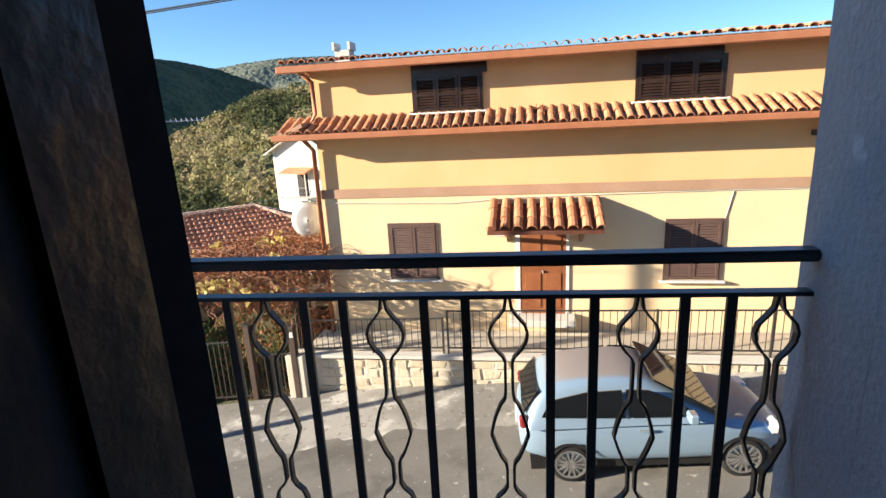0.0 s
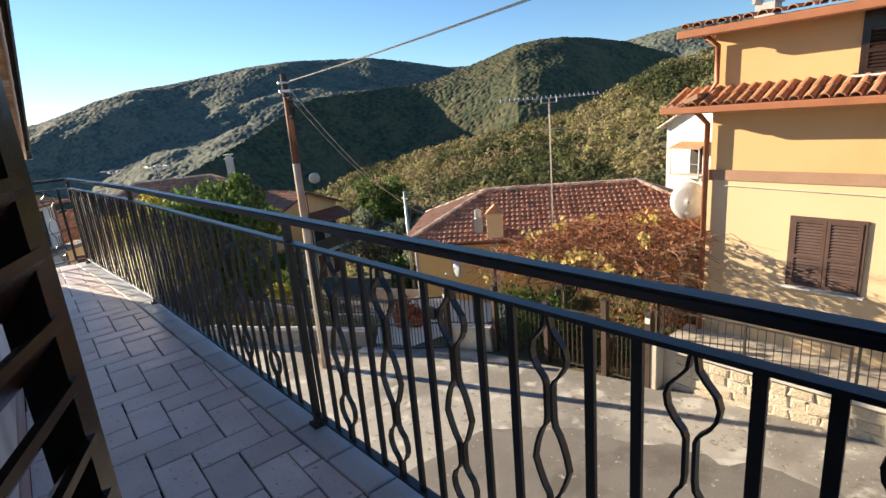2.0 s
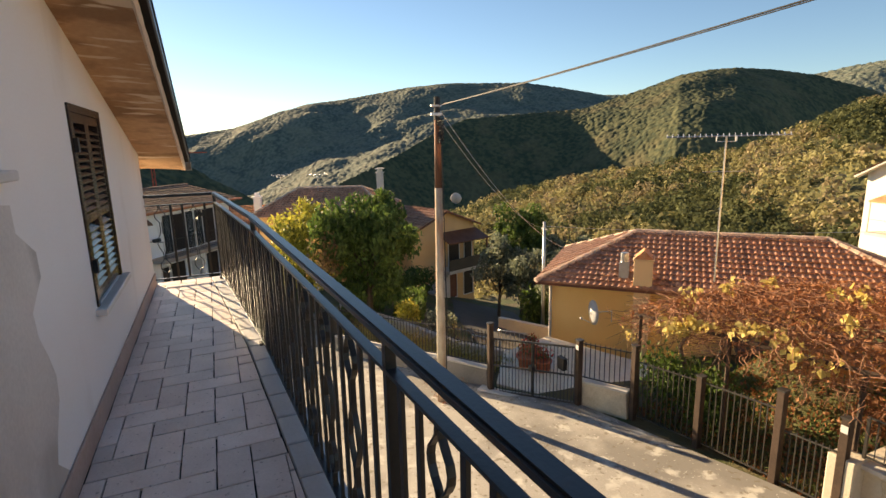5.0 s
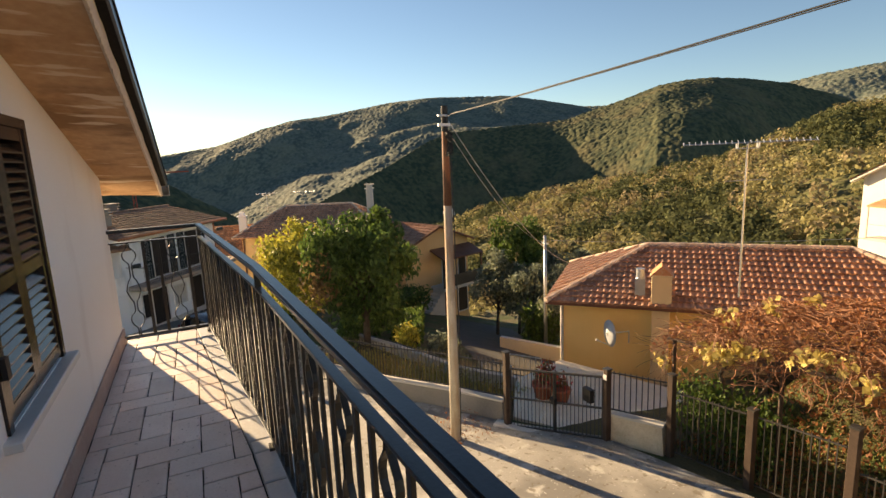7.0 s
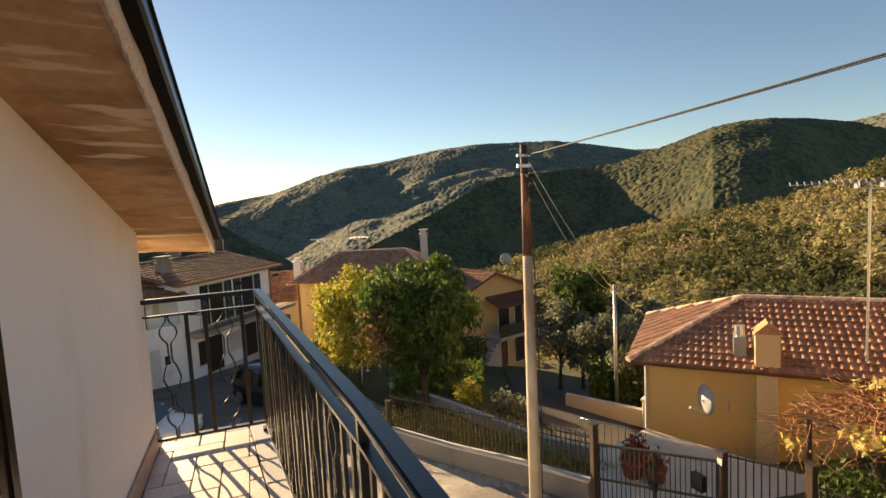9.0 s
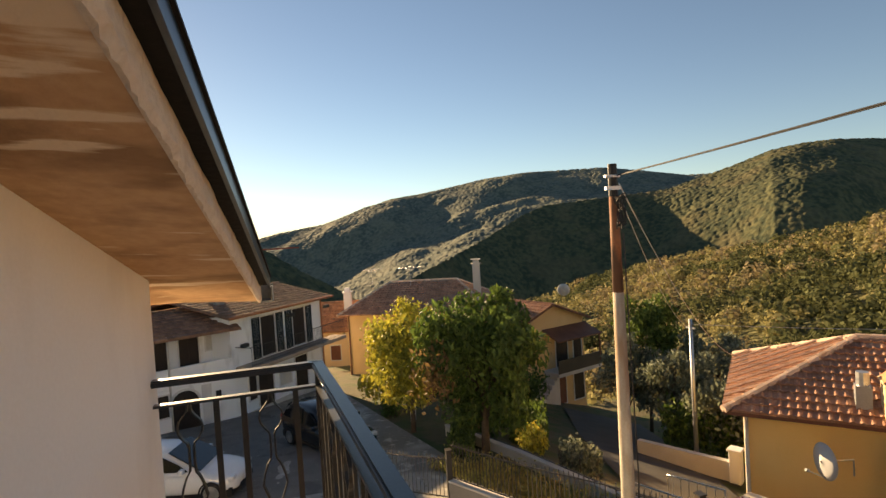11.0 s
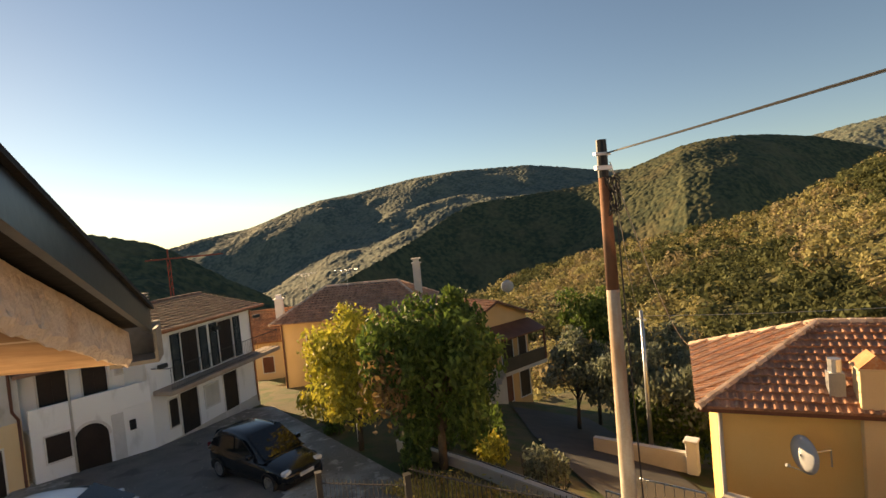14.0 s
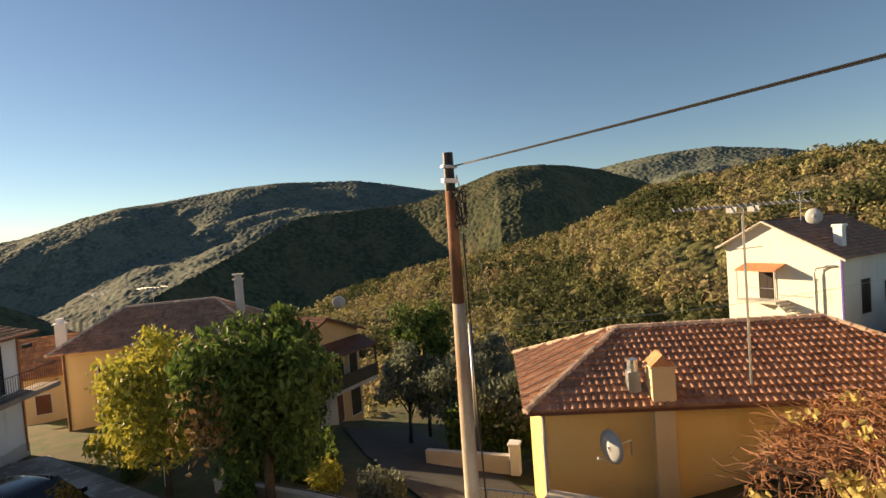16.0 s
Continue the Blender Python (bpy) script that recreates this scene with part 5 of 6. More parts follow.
wire((-11.9, 5.62, 2.33), (8.1, 5.62, 3.5), 0.165, 0.010, "black overhead cable slung between poles")
wire((-11.9, 5.60, 2.32), (8.1, 5.60, 3.49), 0.18, 0.007, "black overhead cable slung between poles")
wire((-11.85, 5.7, 1.9), (-22.6, 16.0, -2.9), 0.5, 0.008, "pale cable running down to a concrete pole", m=M_GALV)
wire((-11.8, 5.62, 2.2), (-19.0, 14.7, -3.2), 0.55, 0.010, "pale service cable sagging from the pole to the roof", m=M_GALV)
wire((-22.6, 16.0, -2.8), (-10, 45, -3.0), 0.6, 0.012, "pale cable running to the white house", m=M_GALV)
cp = thing("concrete_pole", pose(-22.65, 16.1, -9.3), "slim pale concrete pole in the olive trees", "utility pole")
part("shaft", tube(bmesh.new(), [(0, 0, 0), (0, 0, 6.7)], 0.10, 8, 0.07), M_GALV, cp, smooth=True)
part("crossarm", boxes((-0.25, -0.03, 6.3, 0.25, 0.03, 6.37)), M_GALV, cp)

# dark cement: shade in the colour of the low wall, plain grey on chimneys
M_CEMENTD = mat("weathered dark cement, shaded low wall and grey chimneys", (0.20, 0.185, 0.165), (0.30, 0.28, 0.25), 0.95, scale=(1, 30), bump=0.4)
# ---- street side: fences, gate and gardens ----
def gz(x, y):
    return ground_z(x, y) + garden_lift(x, y)


def polefence(name, pts, h, label, gap=0.115, wall=0.0, wmat=M_MORTAR, proud=0.05):
    """An iron fence through ground points, on a low wall if wall > 0."""
    f = thing(name, pose(*pts[0]), label, "fence")
    o = Vector(pts[0])
    for a, b in zip(pts, pts[1:]):
        a, b = Vector(a) - o, Vector(b) - o
        if wall:
            part("low_wall", bar(bmesh.new(), a + Vector((0, 0, wall / 2 - 0.25)), b + Vector((0, 0, wall / 2 - 0.25)), 0.2, wall + 0.5), wmat, f, "low rendered wall")
            part("coping", bar(bmesh.new(), a + Vector((0, 0, wall + 0.02)), b + Vector((0, 0, wall + 0.02)), 0.26, 0.05), M_CONC, f)
        up = Vector((0, 0, wall))
        fence(f, a + up, b + up, h, gap, 0.008, 0.10, M_DARKIRON, proud=proud)
    return f


def post(x, y, z, h, w, label, m=M_RUST, plate=False):
    p = thing("fence_post", pose(x, y, z), label, "post", "posts along the street fence")
    part("shaft", boxes((-w / 2, -w / 2, -0.2, w / 2, w / 2, h), bev=0.008), m, p)
    part("cap", boxes((-w / 2 - 0.012, -w / 2 - 0.012, h, w / 2 + 0.012, w / 2 + 0.012, h + 0.03)), M_DARKIRON, p)
    if plate:
        part("plate", boxes((-0.05, -w / 2 - 0.012, h - 0.22, 0.05, -w / 2 - 0.001, h - 0.1)), M_MARBLE, p)
    return p


GP = [(-11.85, 6.92), (-10.0, 8.32), (-8.85, 8.95), (-7.3, 9.15), (-5.75, 9.2), (-4.75, 9.2)]
for (x, y), h in zip(GP, (1.9, 1.68, 1.75, 1.5, 1.75, 1.65)):
    post(x, y, gz(x, y), h, 0.13, "dark brown steel post of the street fence", plate=h in (1.68, 1.65))
ga, gb = Vector((*GP[0], gz(*GP[0]) + 0.05)), Vector((*GP[1], gz(*GP[1]) + 0.05))
gate = thing("garden_gate", pose(*((ga + gb) / 2)), "closed black wrought iron garden gate", "gate")
gl = (gb - ga) / 2
for s, e in ((-1, 0), (0, 1)):
    a, b = gl * (s * 0.94 + 0.01), gl * (e * 0.94 - 0.01)
    bm = bmesh.new()
    bar(bm, a, b, 0.04, 0.05)
    n_ = 10
    for k in range(n_):
        t0, t1 = k / n_, (k + 1) / n_
        bar(bm, a.lerp(b, t0) + Vector((0, 0, 1.45)), a.lerp(b, t1) + Vector((0, 0, 1.45)), 0.04, 0.045)
    bar(bm, a + Vector((0, 0, 0.72)), b + Vector((0, 0, 0.72)), 0.035, 0.04)
    bar(bm, a, a + Vector((0, 0, 1.45)), 0.045, 0.045)
    bar(bm, b, b + Vector((0, 0, 1.45)), 0.045, 0.045)
    lf = part("gate_leaf", bm, M_DARKIRON, gate)
    for k in range(1, 12):
        p = a.lerp(b, k / 12)
        part("bar", boxes((p.x - 0.007, p.y - 0.007, p.z, p.x + 0.007, p.y + 0.007, p.z + 1.45)), M_DARKIRON, lf)
part("lock_box", boxes((-0.12, -0.06, 0.68, 0.05, 0.04, 0.82)), M_BLACKPL, gate)
part("letter_box", boxes((0.55, 0.33, 0.95, 0.8, 0.45, 1.25)), M_BLACKPL, gate, "black letter box on the gate")
polefence("iron_fence", [(-10.1, 8.45, gz(-10.1, 8.45)), (-8.95, 8.92, gz(-8.95, 8.92))], 0.95, "dark iron fence on a low stone-coloured wall", wall=0.62, wmat=M_STONE)
polefence("iron_fence", [(-8.75, 8.97, gz(-8.75, 8.97)), (-7.4, 9.13, gz(-7.4, 9.13))], 1.4, "tall dark iron garden fence")
polefence("iron_fence", [(-7.2, 9.15, gz(-7.2, 9.15)), (-5.85, 9.2, gz(-5.85, 9.2))], 1.4, "tall dark iron garden fence")
polefence("iron_gate", [(-5.65, 9.2, gz(-5.65, 9.2)), (-4.85, 9.2, gz(-4.85, 9.2))], 1.05, "small dark iron gate to the garden", gap=0.09)
# this low wall is coloured darker to stand in for its shaded face
polefence("iron_fence", [(-12.15, 7.05, gz(-12.15, 7.05) + 0.02), (-13.6, 6.3, gz(-13.6, 6.3)), (-15.4, 5.2, gz(-15.4, 5.2)), (-17.6, 4.1, gz(-17.6, 4.1))], 0.95, "dark spiked iron fence on a low wall coloured dark for shade", wall=0.55, wmat=M_CEMENTD, proud=0.10)
polefence("iron_fence", [(-17.7, 4.0, gz(-17.7, 4.0)), (-19.2, 2.3, gz(-19.2, 2.3))], 1.1, "dark iron driveway gate", proud=0.12)
for x, y in ((-17.65, 4.05), (-19.25, 2.25)):
    post(x, y, gz(x, y), 1.35, 0.14, "dark gate post beside the drive", M_DARKIRON)
polefence("garden_wall", [(-13.5, 9.6, gz(-13.5, 9.6)), (-16.5, 8.3, gz(-16.5, 8.3)), (-19.8, 7.0, gz(-19.8, 7.0)), (-23.5, 5.6, gz(-23.5, 5.6))], 0.02, "pale low garden wall", gap=9, wall=0.35)
part("yard_wall", boxes((0, -0.1, -0.3, 6.0, 0.1, 0.75)), M_WHITE, None)
yw = bpy.data.objects["yard_wall"]
yw.matrix_world = pose(-25.6, 4.7, gz(-26, 4.5), 0, 0, 168)
tagged(yw, "white low yard wall behind the black car", "wall")
# yard paving behind the gate
bm = bmesh.new()
prism(bm, [(-12.2, 7.3), (-10.2, 8.6), (-9.0, 9.3), (-11.0, 12.0), (-14.5, 10.6), (-14.0, 8.6)], "z", -5.6, -5.03)
tagged(part("yard_paving", bm, mat("cream yard paving", (0.62, 0.54, 0.42), (0.76, 0.68, 0.55), 0.9, scale=(1.5, 14), bump=0.4)), "pale paved yard behind the gate", "pavement", kind="structure")
kerb = thing("gate_kerb", pose(-11.0, 7.6, -4.97, 0, 0, 35), "pale concrete kerb before the gate", "kerb")
part("stone", boxes((-1.4, -0.25, -0.15, 1.5, 0.05, 0.03), bev=0.02), M_CONC, kerb)

# red flower planters in the yard
def planter(x, y, z, s):
    p = thing("flower_planter", pose(x, y, z), "terracotta planter with red flowers in the yard", "planter", "planters in the yard")
    bm = bmesh.new()
    rings = [[bm.verts.new((r * s * math.cos(k * math.tau / 14), r * s * math.sin(k * math.tau / 14), h * s)) for k in range(14)] for r, h in ((0.22, 0), (0.30, 0.36), (0.33, 0.36), (0.33, 0.42), (0.28, 0.42), (0.27, 0.35))]
    for a, b in zip(rings, rings[1:]):
        for k in range(14):
            bm.faces.new((a[k], a[(k + 1) % 14], b[(k + 1) % 14], b[k]))
    bm.faces.new(rings[0][::-1]), bm.faces.new(rings[-1])
    part("pot", bm, M_POT, p, smooth=True)
    r = random.Random(int(x * 10))
    tagged(part("flowers", leaf_cloud(160, lambda k: (r.gauss(0, 0.13 * s), r.gauss(0, 0.13 * s), 0.45 * s + abs(r.gauss(0, 0.2 * s))), 0.05, r), M_FLOWER, p), kind="stuff")
    return p


M_POT = mat("red terracotta pot", (0.42, 0.10, 0.05), (0.52, 0.15, 0.08), 0.8)
M_FLOWER = mat("red flowers and leaves", (0.45, 0.03, 0.03), (0.10, 0.09, 0.02), 0.6, scale=(6, 20), bump=0, isl=0.3, lo=0.45, hi=0.55)
planter(-12.7, 8.6, -5.03, 0.95)
planter(-13.0, 8.95, -5.03, 1.0)
planter(-12.3, 8.9, -5.03, 0.8)
steps = thing("stair_rail", pose(-15.0, 8.7, gz(-15, 8.7)), "grey metal stair railing beside the yard", "railing")
for s in (0, 1.1):
    bm = bmesh.new()
    tube(bm, [(0.6, s, 0.0), (0.6, s, 0.95), (-1.4, s, 0.45), (-1.4, s, -0.5)], 0.022, 6)
    part("handrail", bm, M_GALV, steps)
    for k in range(7):
        part("bar", tube(bmesh.new(), [(0.6 - k * 0.3, s, 0.0 - k * 0.07), (0.6 - k * 0.3, s, 0.92 - k * 0.075)], 0.01, 5), M_GALV, steps)

# pergola with vine
perg = thing("vine_pergola", pose(-6.9, 10.6, -4.6), "pergola overgrown with dry brown vine and yellow leaves", "pergola")
for x, y in ((-2.3, -1.2), (-0.2, -1.0), (2.0, -0.8), (-2.3, 1.6), (-0.2, 1.8), (2.0, 2.0)):
    part("post", tube(bmesh.new(), [(x, y, -0.2), (x, y, 2.1 + 0.3 * (x + 2.3) / 4)], 0.04, 6), M_RUST, perg)
for y in (-1.1, 0.4, 1.8):
    part("beam", bar(bmesh.new(), (-2.6, y, 2.05), (2.4, y, 2.55), 0.06, 0.06), M_RUST, perg)
r = random.Random(21)


def canopy_z(x, y):
    """The hummocky upper side of the vine, from local plan."""
    t = (x + 2.7) / 5.2
    return 2.05 + 1.15 * math.sin(min(1, max(0, t * 1.25 + 0.1)) * math.pi / 2) + 0.22 * noise.noise((x * 1.1, y * 1.1, 3)) - 0.12 * (y - 0.4) ** 2 * 0.3


bm = bmesh.new()
for k in range(1900):
    x, y = r.uniform(-2.75, 2.6), r.uniform(-1.45, 2.1)
    zt = canopy_z(x, y)
    depth = r.random() ** 1.6
    z = lerp(zt, 1.75 + 0.1 * x, depth * 0.9)
    pts = [Vector((x, y, z))]
    a = r.uniform(0, math.tau)
    dz = r.uniform(-0.04, 0.05)
    for j in range(5):
        a += r.uniform(-0.7, 0.7)
        dz += r.uniform(-0.035, 0.02)
        pts.append(pts[-1] + Vector((math.cos(a) * 0.14, math.sin(a) * 0.14, dz)))
    tube(bm, pts, r.uniform(0.005, 0.012), 3, 0.004, False)
for k in range(90):
    x, y = r.uniform(-2.7, 2.5), -1.35 + r.uniform(-0.15, 0.25)
    z = canopy_z(x, y) - r.uniform(0.1, 0.7)
    pts = [Vector((x, y, z))]
    for j in range(5):
        pts.append(pts[-1] + Vector((r.uniform(-0.09, 0.07), r.uniform(-0.09, 0.02), -0.05 - 0.05 * j * r.random())))
    tube(bm, pts, 0.006, 3, 0.003, False)
tagged(part("vine_tangle", bm, M_VINE, perg, "tangled dry brown vine stems"), kind="stuff")


def vine_spot(k):
    x, y = r.uniform(-2.75, 2.6), r.uniform(-1.45, 2.1)
    return x, y, canopy_z(x, y) - r.random() ** 2 * 0.7


tagged(part("dry_leaves", leaf_cloud(2600, vine_spot, 0.05, r, 0.6), M_LEAFR, perg, "dry russet vine leaves"), kind="stuff")
spots = [(r.uniform(-2.7, 2.5), r.uniform(-1.5, -1.1) if r.random() < 0.6 else r.uniform(-1, 2)) for _ in range(26)]


def yellow_spot(k):
    x, y = spots[k % len(spots)]
    return x + r.gauss(0, 0.10), y + r.gauss(0, 0.08), canopy_z(x, y) - (0.55 if y < -1 else -0.03) + r.gauss(0, 0.08)


tagged(part("yellow_leaves", leaf_cloud(400, yellow_spot, 0.075, r, 0.8), M_LEAFV, perg, "pale yellow vine leaves"), kind="stuff")
part("trunk", tube(tube(bmesh.new(), [(-1.4, -0.9, -0.2), (-1.2, -0.8, 0.7), (-1.6, -0.7, 1.5), (-1.3, -0.6, 2.2)], 0.07, 7, 0.03), [(-1.2, -0.8, 0.7), (-0.7, -0.7, 1.5), (-0.5, -0.5, 2.3)], 0.04, 6, 0.02), M_BARK, perg)

# timber slat screen behind the pergola
scr = thing("slat_screen", pose(-5.75, 12.3, gz(-5.75, 12.3) - 0.1, 0, 0, 22), "orange-brown timber slat screen in the garden", "screen")
for k in range(26):
    part("slat", boxes((-1.6 + k * 0.125, -0.012, 0, -1.6 + k * 0.125 + 0.085, 0.012, 1.05 + 0.05 * math.sin(k * 2.1))), M_SLAT, scr)
for z in (0.25, 0.8):
    part("rail", boxes((-1.65, 0.013, z, 1.7, 0.045, z + 0.06)), M_SLAT, scr)

# masonry barbecue by the yellow house
bbq = thing("barbecue", pose(-5.05, 12.0, gz(-5.05, 12.0) - 0.05, 0, 0, 15), "pale masonry garden barbecue with tapered hood", "barbecue")
part("base", boxes((-0.42, -0.3, 0, -0.32, 0.3, 0.8), (0.32, -0.3, 0, 0.42, 0.3, 0.8), (-0.319, 0.2, 0, 0.319, 0.3, 0.8), (-0.45, -0.34, 0.8, 0.45, 0.32, 0.88), (-0.319, -0.28, 0.3, 0.319, 0.199, 0.36)), M_STONE, bbq)
part("firebox", boxes((-0.42, -0.2, 0.88, -0.33, 0.3, 1.3), (0.33, -0.2, 0.88, 0.42, 0.3, 1.3), (-0.329, 0.2, 0.88, 0.329, 0.3, 1.3)), M_STONE, bbq)
bm = bmesh.new()
lo_, hi_ = [bm.verts.new(q) for q in ((-0.46, -0.28, 1.3), (0.46, -0.28, 1.3), (0.46, 0.32, 1.3), (-0.46, 0.32, 1.3))], [bm.verts.new(q) for q in ((-0.14, 0.02, 1.85), (0.14, 0.02, 1.85), (0.14, 0.26, 1.85), (-0.14, 0.26, 1.85))]
bm.faces.new(lo_[::-1]), bm.faces.new(hi_)
for k in range(4):
    bm.faces.new((lo_[k], lo_[(k + 1) % 4], hi_[(k + 1) % 4], hi_[k]))
part("hood", bm, M_STONE, bbq, "pale tapered hood")
for k in range(4):
    part("log", tube(bmesh.new(), [(-0.3, -0.15 + 0.02 * k, 0.06 + 0.1 * (k % 3)), (0.3, -0.1 - 0.02 * k, 0.06 + 0.1 * (k % 3))], 0.05, 7), M_BARK, bbq)

# fallen leaves and grass in the garden
def lawn_spot(k):
    x, y = r.uniform(-9.2, -4.6), r.uniform(9.25, 13.5)
    return x, y, gz(x, y) + r.uniform(-0.01, 0.05)


tagged(part("fallen_leaves", leaf_cloud(3800, lawn_spot, 0.045, r, 0.7), M_LEAFR), "fallen russet leaves on the garden grass", "leaves", kind="stuff")
tagged(part("grass", leaf_cloud(9000, lambda k: (lambda p: (p[0], p[1], p[2] + 0.03))(lawn_spot(k)), 0.05, r, 0.15), mat("garden grass blades", (0.08, 0.11, 0.025), (0.16, 0.17, 0.05), 0.7, bump=0, isl=0.35)), "short yellow-green garden grass", "grass", kind="stuff")
tagged(part("weeds", leaf_cloud(8000, lambda k: (lambda s, q: (-13.4 - 6.5 * s + q * 0.4, 7.6 - 2.6 * s + q * 1.0, gz(-13.4 - 6.5 * s, 7.6 - 2.6 * s) + abs(r.gauss(0, 0.22))))(r.random(), r.uniform(-1, 0.9)), 0.07, r, 0.25), mat("orange and green weeds", (0.40, 0.27, 0.08), (0.24, 0.26, 0.07), 0.7, scale=(0.9, 4), bump=0, isl=0.35)), "orange and green weeds behind the street fence", "plants", kind="stuff")
tagged(part("verge_weeds", leaf_cloud(260, lambda k: (-11.4 - r.random() * 1.6, 5.7 + r.uniform(-0.3, 0.7), gz(-12, 6) + abs(r.gauss(0, 0.12))), 0.045, r, 0.2), M_LEAFR), "dry weeds round the pole foot", "plants", kind="stuff")

# ---- trees ----
def tree(name, x, y, z, h, rx, rz, zc, leaves, size, m, label, seed, lobes=16, trunk=0.12):
    """A tapered trunk with limbs and a crown of many leaves in uneven lobes."""
    r = random.Random(seed)
    t = thing(name, pose(x, y, z), label, "tree")
    bm = bmesh.new()
    tube(bm, [(0, 0, -0.3), (0.05, 0.02, h * 0.25), (0.0, 0.1, h * 0.5), (0.05, 0.0, h * 0.8)], trunk, 8, trunk * 0.3)
    cs = []
    for k in range(lobes):
        a, el = r.uniform(0, math.tau), math.asin(r.uniform(-0.85, 1))
        q = r.uniform(0.45, 0.88)
        c = Vector((math.cos(a) * math.cos(el) * rx * q, math.sin(a) * math.cos(el) * rx * q, zc + math.sin(el) * rz * q))
        cs.append((c, r.uniform(0.24, 0.42) * min(rx, rz)))
        s = Vector((0.02, 0.05, max(h * 0.2, c.z * 0.5)))
        mid = s.lerp(c, 0.5) + Vector((0, 0, 0.1 * h))
        tube(bm, [s, mid, c], trunk * 0.35, 5, 0.012)
    part("trunk", bm, M_BARK, t, smooth=True)

    def spot(k):
        c, q = cs[r.randrange(len(cs))] if r.random() < 0.8 else (Vector((0, 0, zc)), min(rx, rz) * 0.75)
        d = Vector((r.gauss(0, 1), r.gauss(0, 1), r.gauss(0, 1))).normalized()
        return c + d * q * (r.random() ** 0.45) * Vector((1, 1, 1)).length / 1.73
    tagged(part("crown", leaf_cloud(leaves, spot, size, r), m, t), kind="stuff")
    return t


tree("broadleaf_tree", -20.9, 6.2, gz(-20.9, 6.2), 5.2, 2.15, 2.55, -2.7 - gz(-20.9, 6.2), 13000, 0.11, M_LEAFG, "dense round dark green tree in the garden", 1, 26, 0.16)
round_tree = bpy.data.objects["broadleaf_tree"]
rb = random.Random(77)
tagged(part("brown_leaves", leaf_cloud(420, lambda k: Vector((0.75, -1.75, -2.75 - gz(-20.9, 6.2))) + Vector((rb.gauss(0, 0.30), rb.gauss(0, 0.30), rb.gauss(0, 0.45))), 0.10, rb), mat("withered amber leaves", (0.16, 0.10, 0.045), (0.26, 0.17, 0.075), 0.7, bump=0, trans=0.35, isl=0.4), round_tree, "patch of withered brown leaves"), kind="stuff")
tree("yellow_tree", -24.6, 4.5, gz(-24.6, 4.5), 5.2, 2.15, 2.4, -3.1 - gz(-24.6, 4.5), 6200, 0.105, M_LEAFY, "small tree with yellowing autumn leaves", 2, 22, 0.11)
for k, (x, y, zc, rx) in enumerate(((-25.6, 17.4, -6.4, 2.2), (-28.2, 16.6, -6.2, 1.8), (-22.5, 17.8, -6.6, 1.9), (-21.0, 19.5, -6.5, 2.3), (-27.0, 21.0, -6.0, 2.2))):
    tree("olive_tree", x, y, gz(x, y), 4, rx, 2.0, zc - gz(x, y), 3600, 0.12, M_LEAFO, "silvery grey-green olive tree beside the lane", 10 + k, 16)
tree("green_tree", -30.3, 19.6, gz(-30.3, 19.6), 6, 2.0, 2.2, -4.6 - gz(-30.3, 19.6), 4000, 0.13, M_LEAFG, "dark green bushy tree behind the olives", 31)


def shrub(name, x, y, w, d, h, n, m, label, seed, rz=0, size=0.08):
    r = random.Random(seed)
    t = thing(name, pose(x, y, gz(x, y), 0, 0, rz), label, "shrub")
    bm = bmesh.new()
    for k in range(14):
        q = (r.uniform(-w, w) / 2, r.uniform(-d, d) / 2)
        tube(bm, [(q[0], q[1], -0.1), (q[0] * 1.1, q[1] * 1.1, h * 0.7)], 0.015, 4, 0.006)
    tagged(part("stems", bm, M_BARK, t), kind="stuff")
    tagged(part("foliage", leaf_cloud(n, lambda k: (r.uniform(-w, w) / 2, r.uniform(-d, d) / 2, h * (0.15 + 0.85 * r.random() ** 0.7) * (0.75 + 0.35 * noise.noise((r.random() * 3, k, 0)))), size, r), m, t), kind="stuff")
    return t


shrub("hedge", -22.6, 6.0, 4.2, 0.9, 1.0, 2600, M_LEAFG, "dark clipped hedge along the garden wall", 41, 158)
shrub("hedge", -29.5, 4.6, 5.0, 0.8, 1.3, 2400, M_LEAFG, "dark hedge before the yellow house", 42, 165)
for k, (x, y, w, d, h, rz) in enumerate(((-25.2, 7.4, 4.5, 1.6, 1.5, 160), (-28.5, 8.6, 4.5, 1.8, 1.9, 165), (-23.6, 9.0, 3.2, 1.4, 1.3, 155), (-30.5, 11.4, 3.5, 2.0, 2.2, 120), (-33.0, 7.5, 5.0, 1.6, 2.2, 165))):
    shrub("hedge", x, y, w, d, h, 2600, M_LEAFG, "dark green unclipped hedge in the shaded gardens", 60 + k, rz, 0.11)
shrub("hedge", -22.0, 18.4, 7.0, 2.2, 3.6, 6000, M_LEAFG, "tall dark hedge beside the lane", 70, 40, 0.12)
shrub("rose_bush", -20.7, 7.8, 1.0, 0.8, 1.3, 700, M_LEAFY, "loose rose bush with pale flowers", 43)
shrub("bush", -18.9, 8.6, 1.3, 0.9, 1.3, 900, M_LEAFO, "grey-green garden bush by the wall", 44)
shrub("ivy_bush", -8.1, 9.7, 1.9, 0.9, 1.9, 2200, M_LEAFG, "dark green climbing bush behind the fence", 45, 10, 0.06)
shrub("bush", -5.1, 11.3, 1.0, 0.8, 0.9, 700, M_LEAFR, "dry brown garden bush by the house", 46, 0, 0.05)

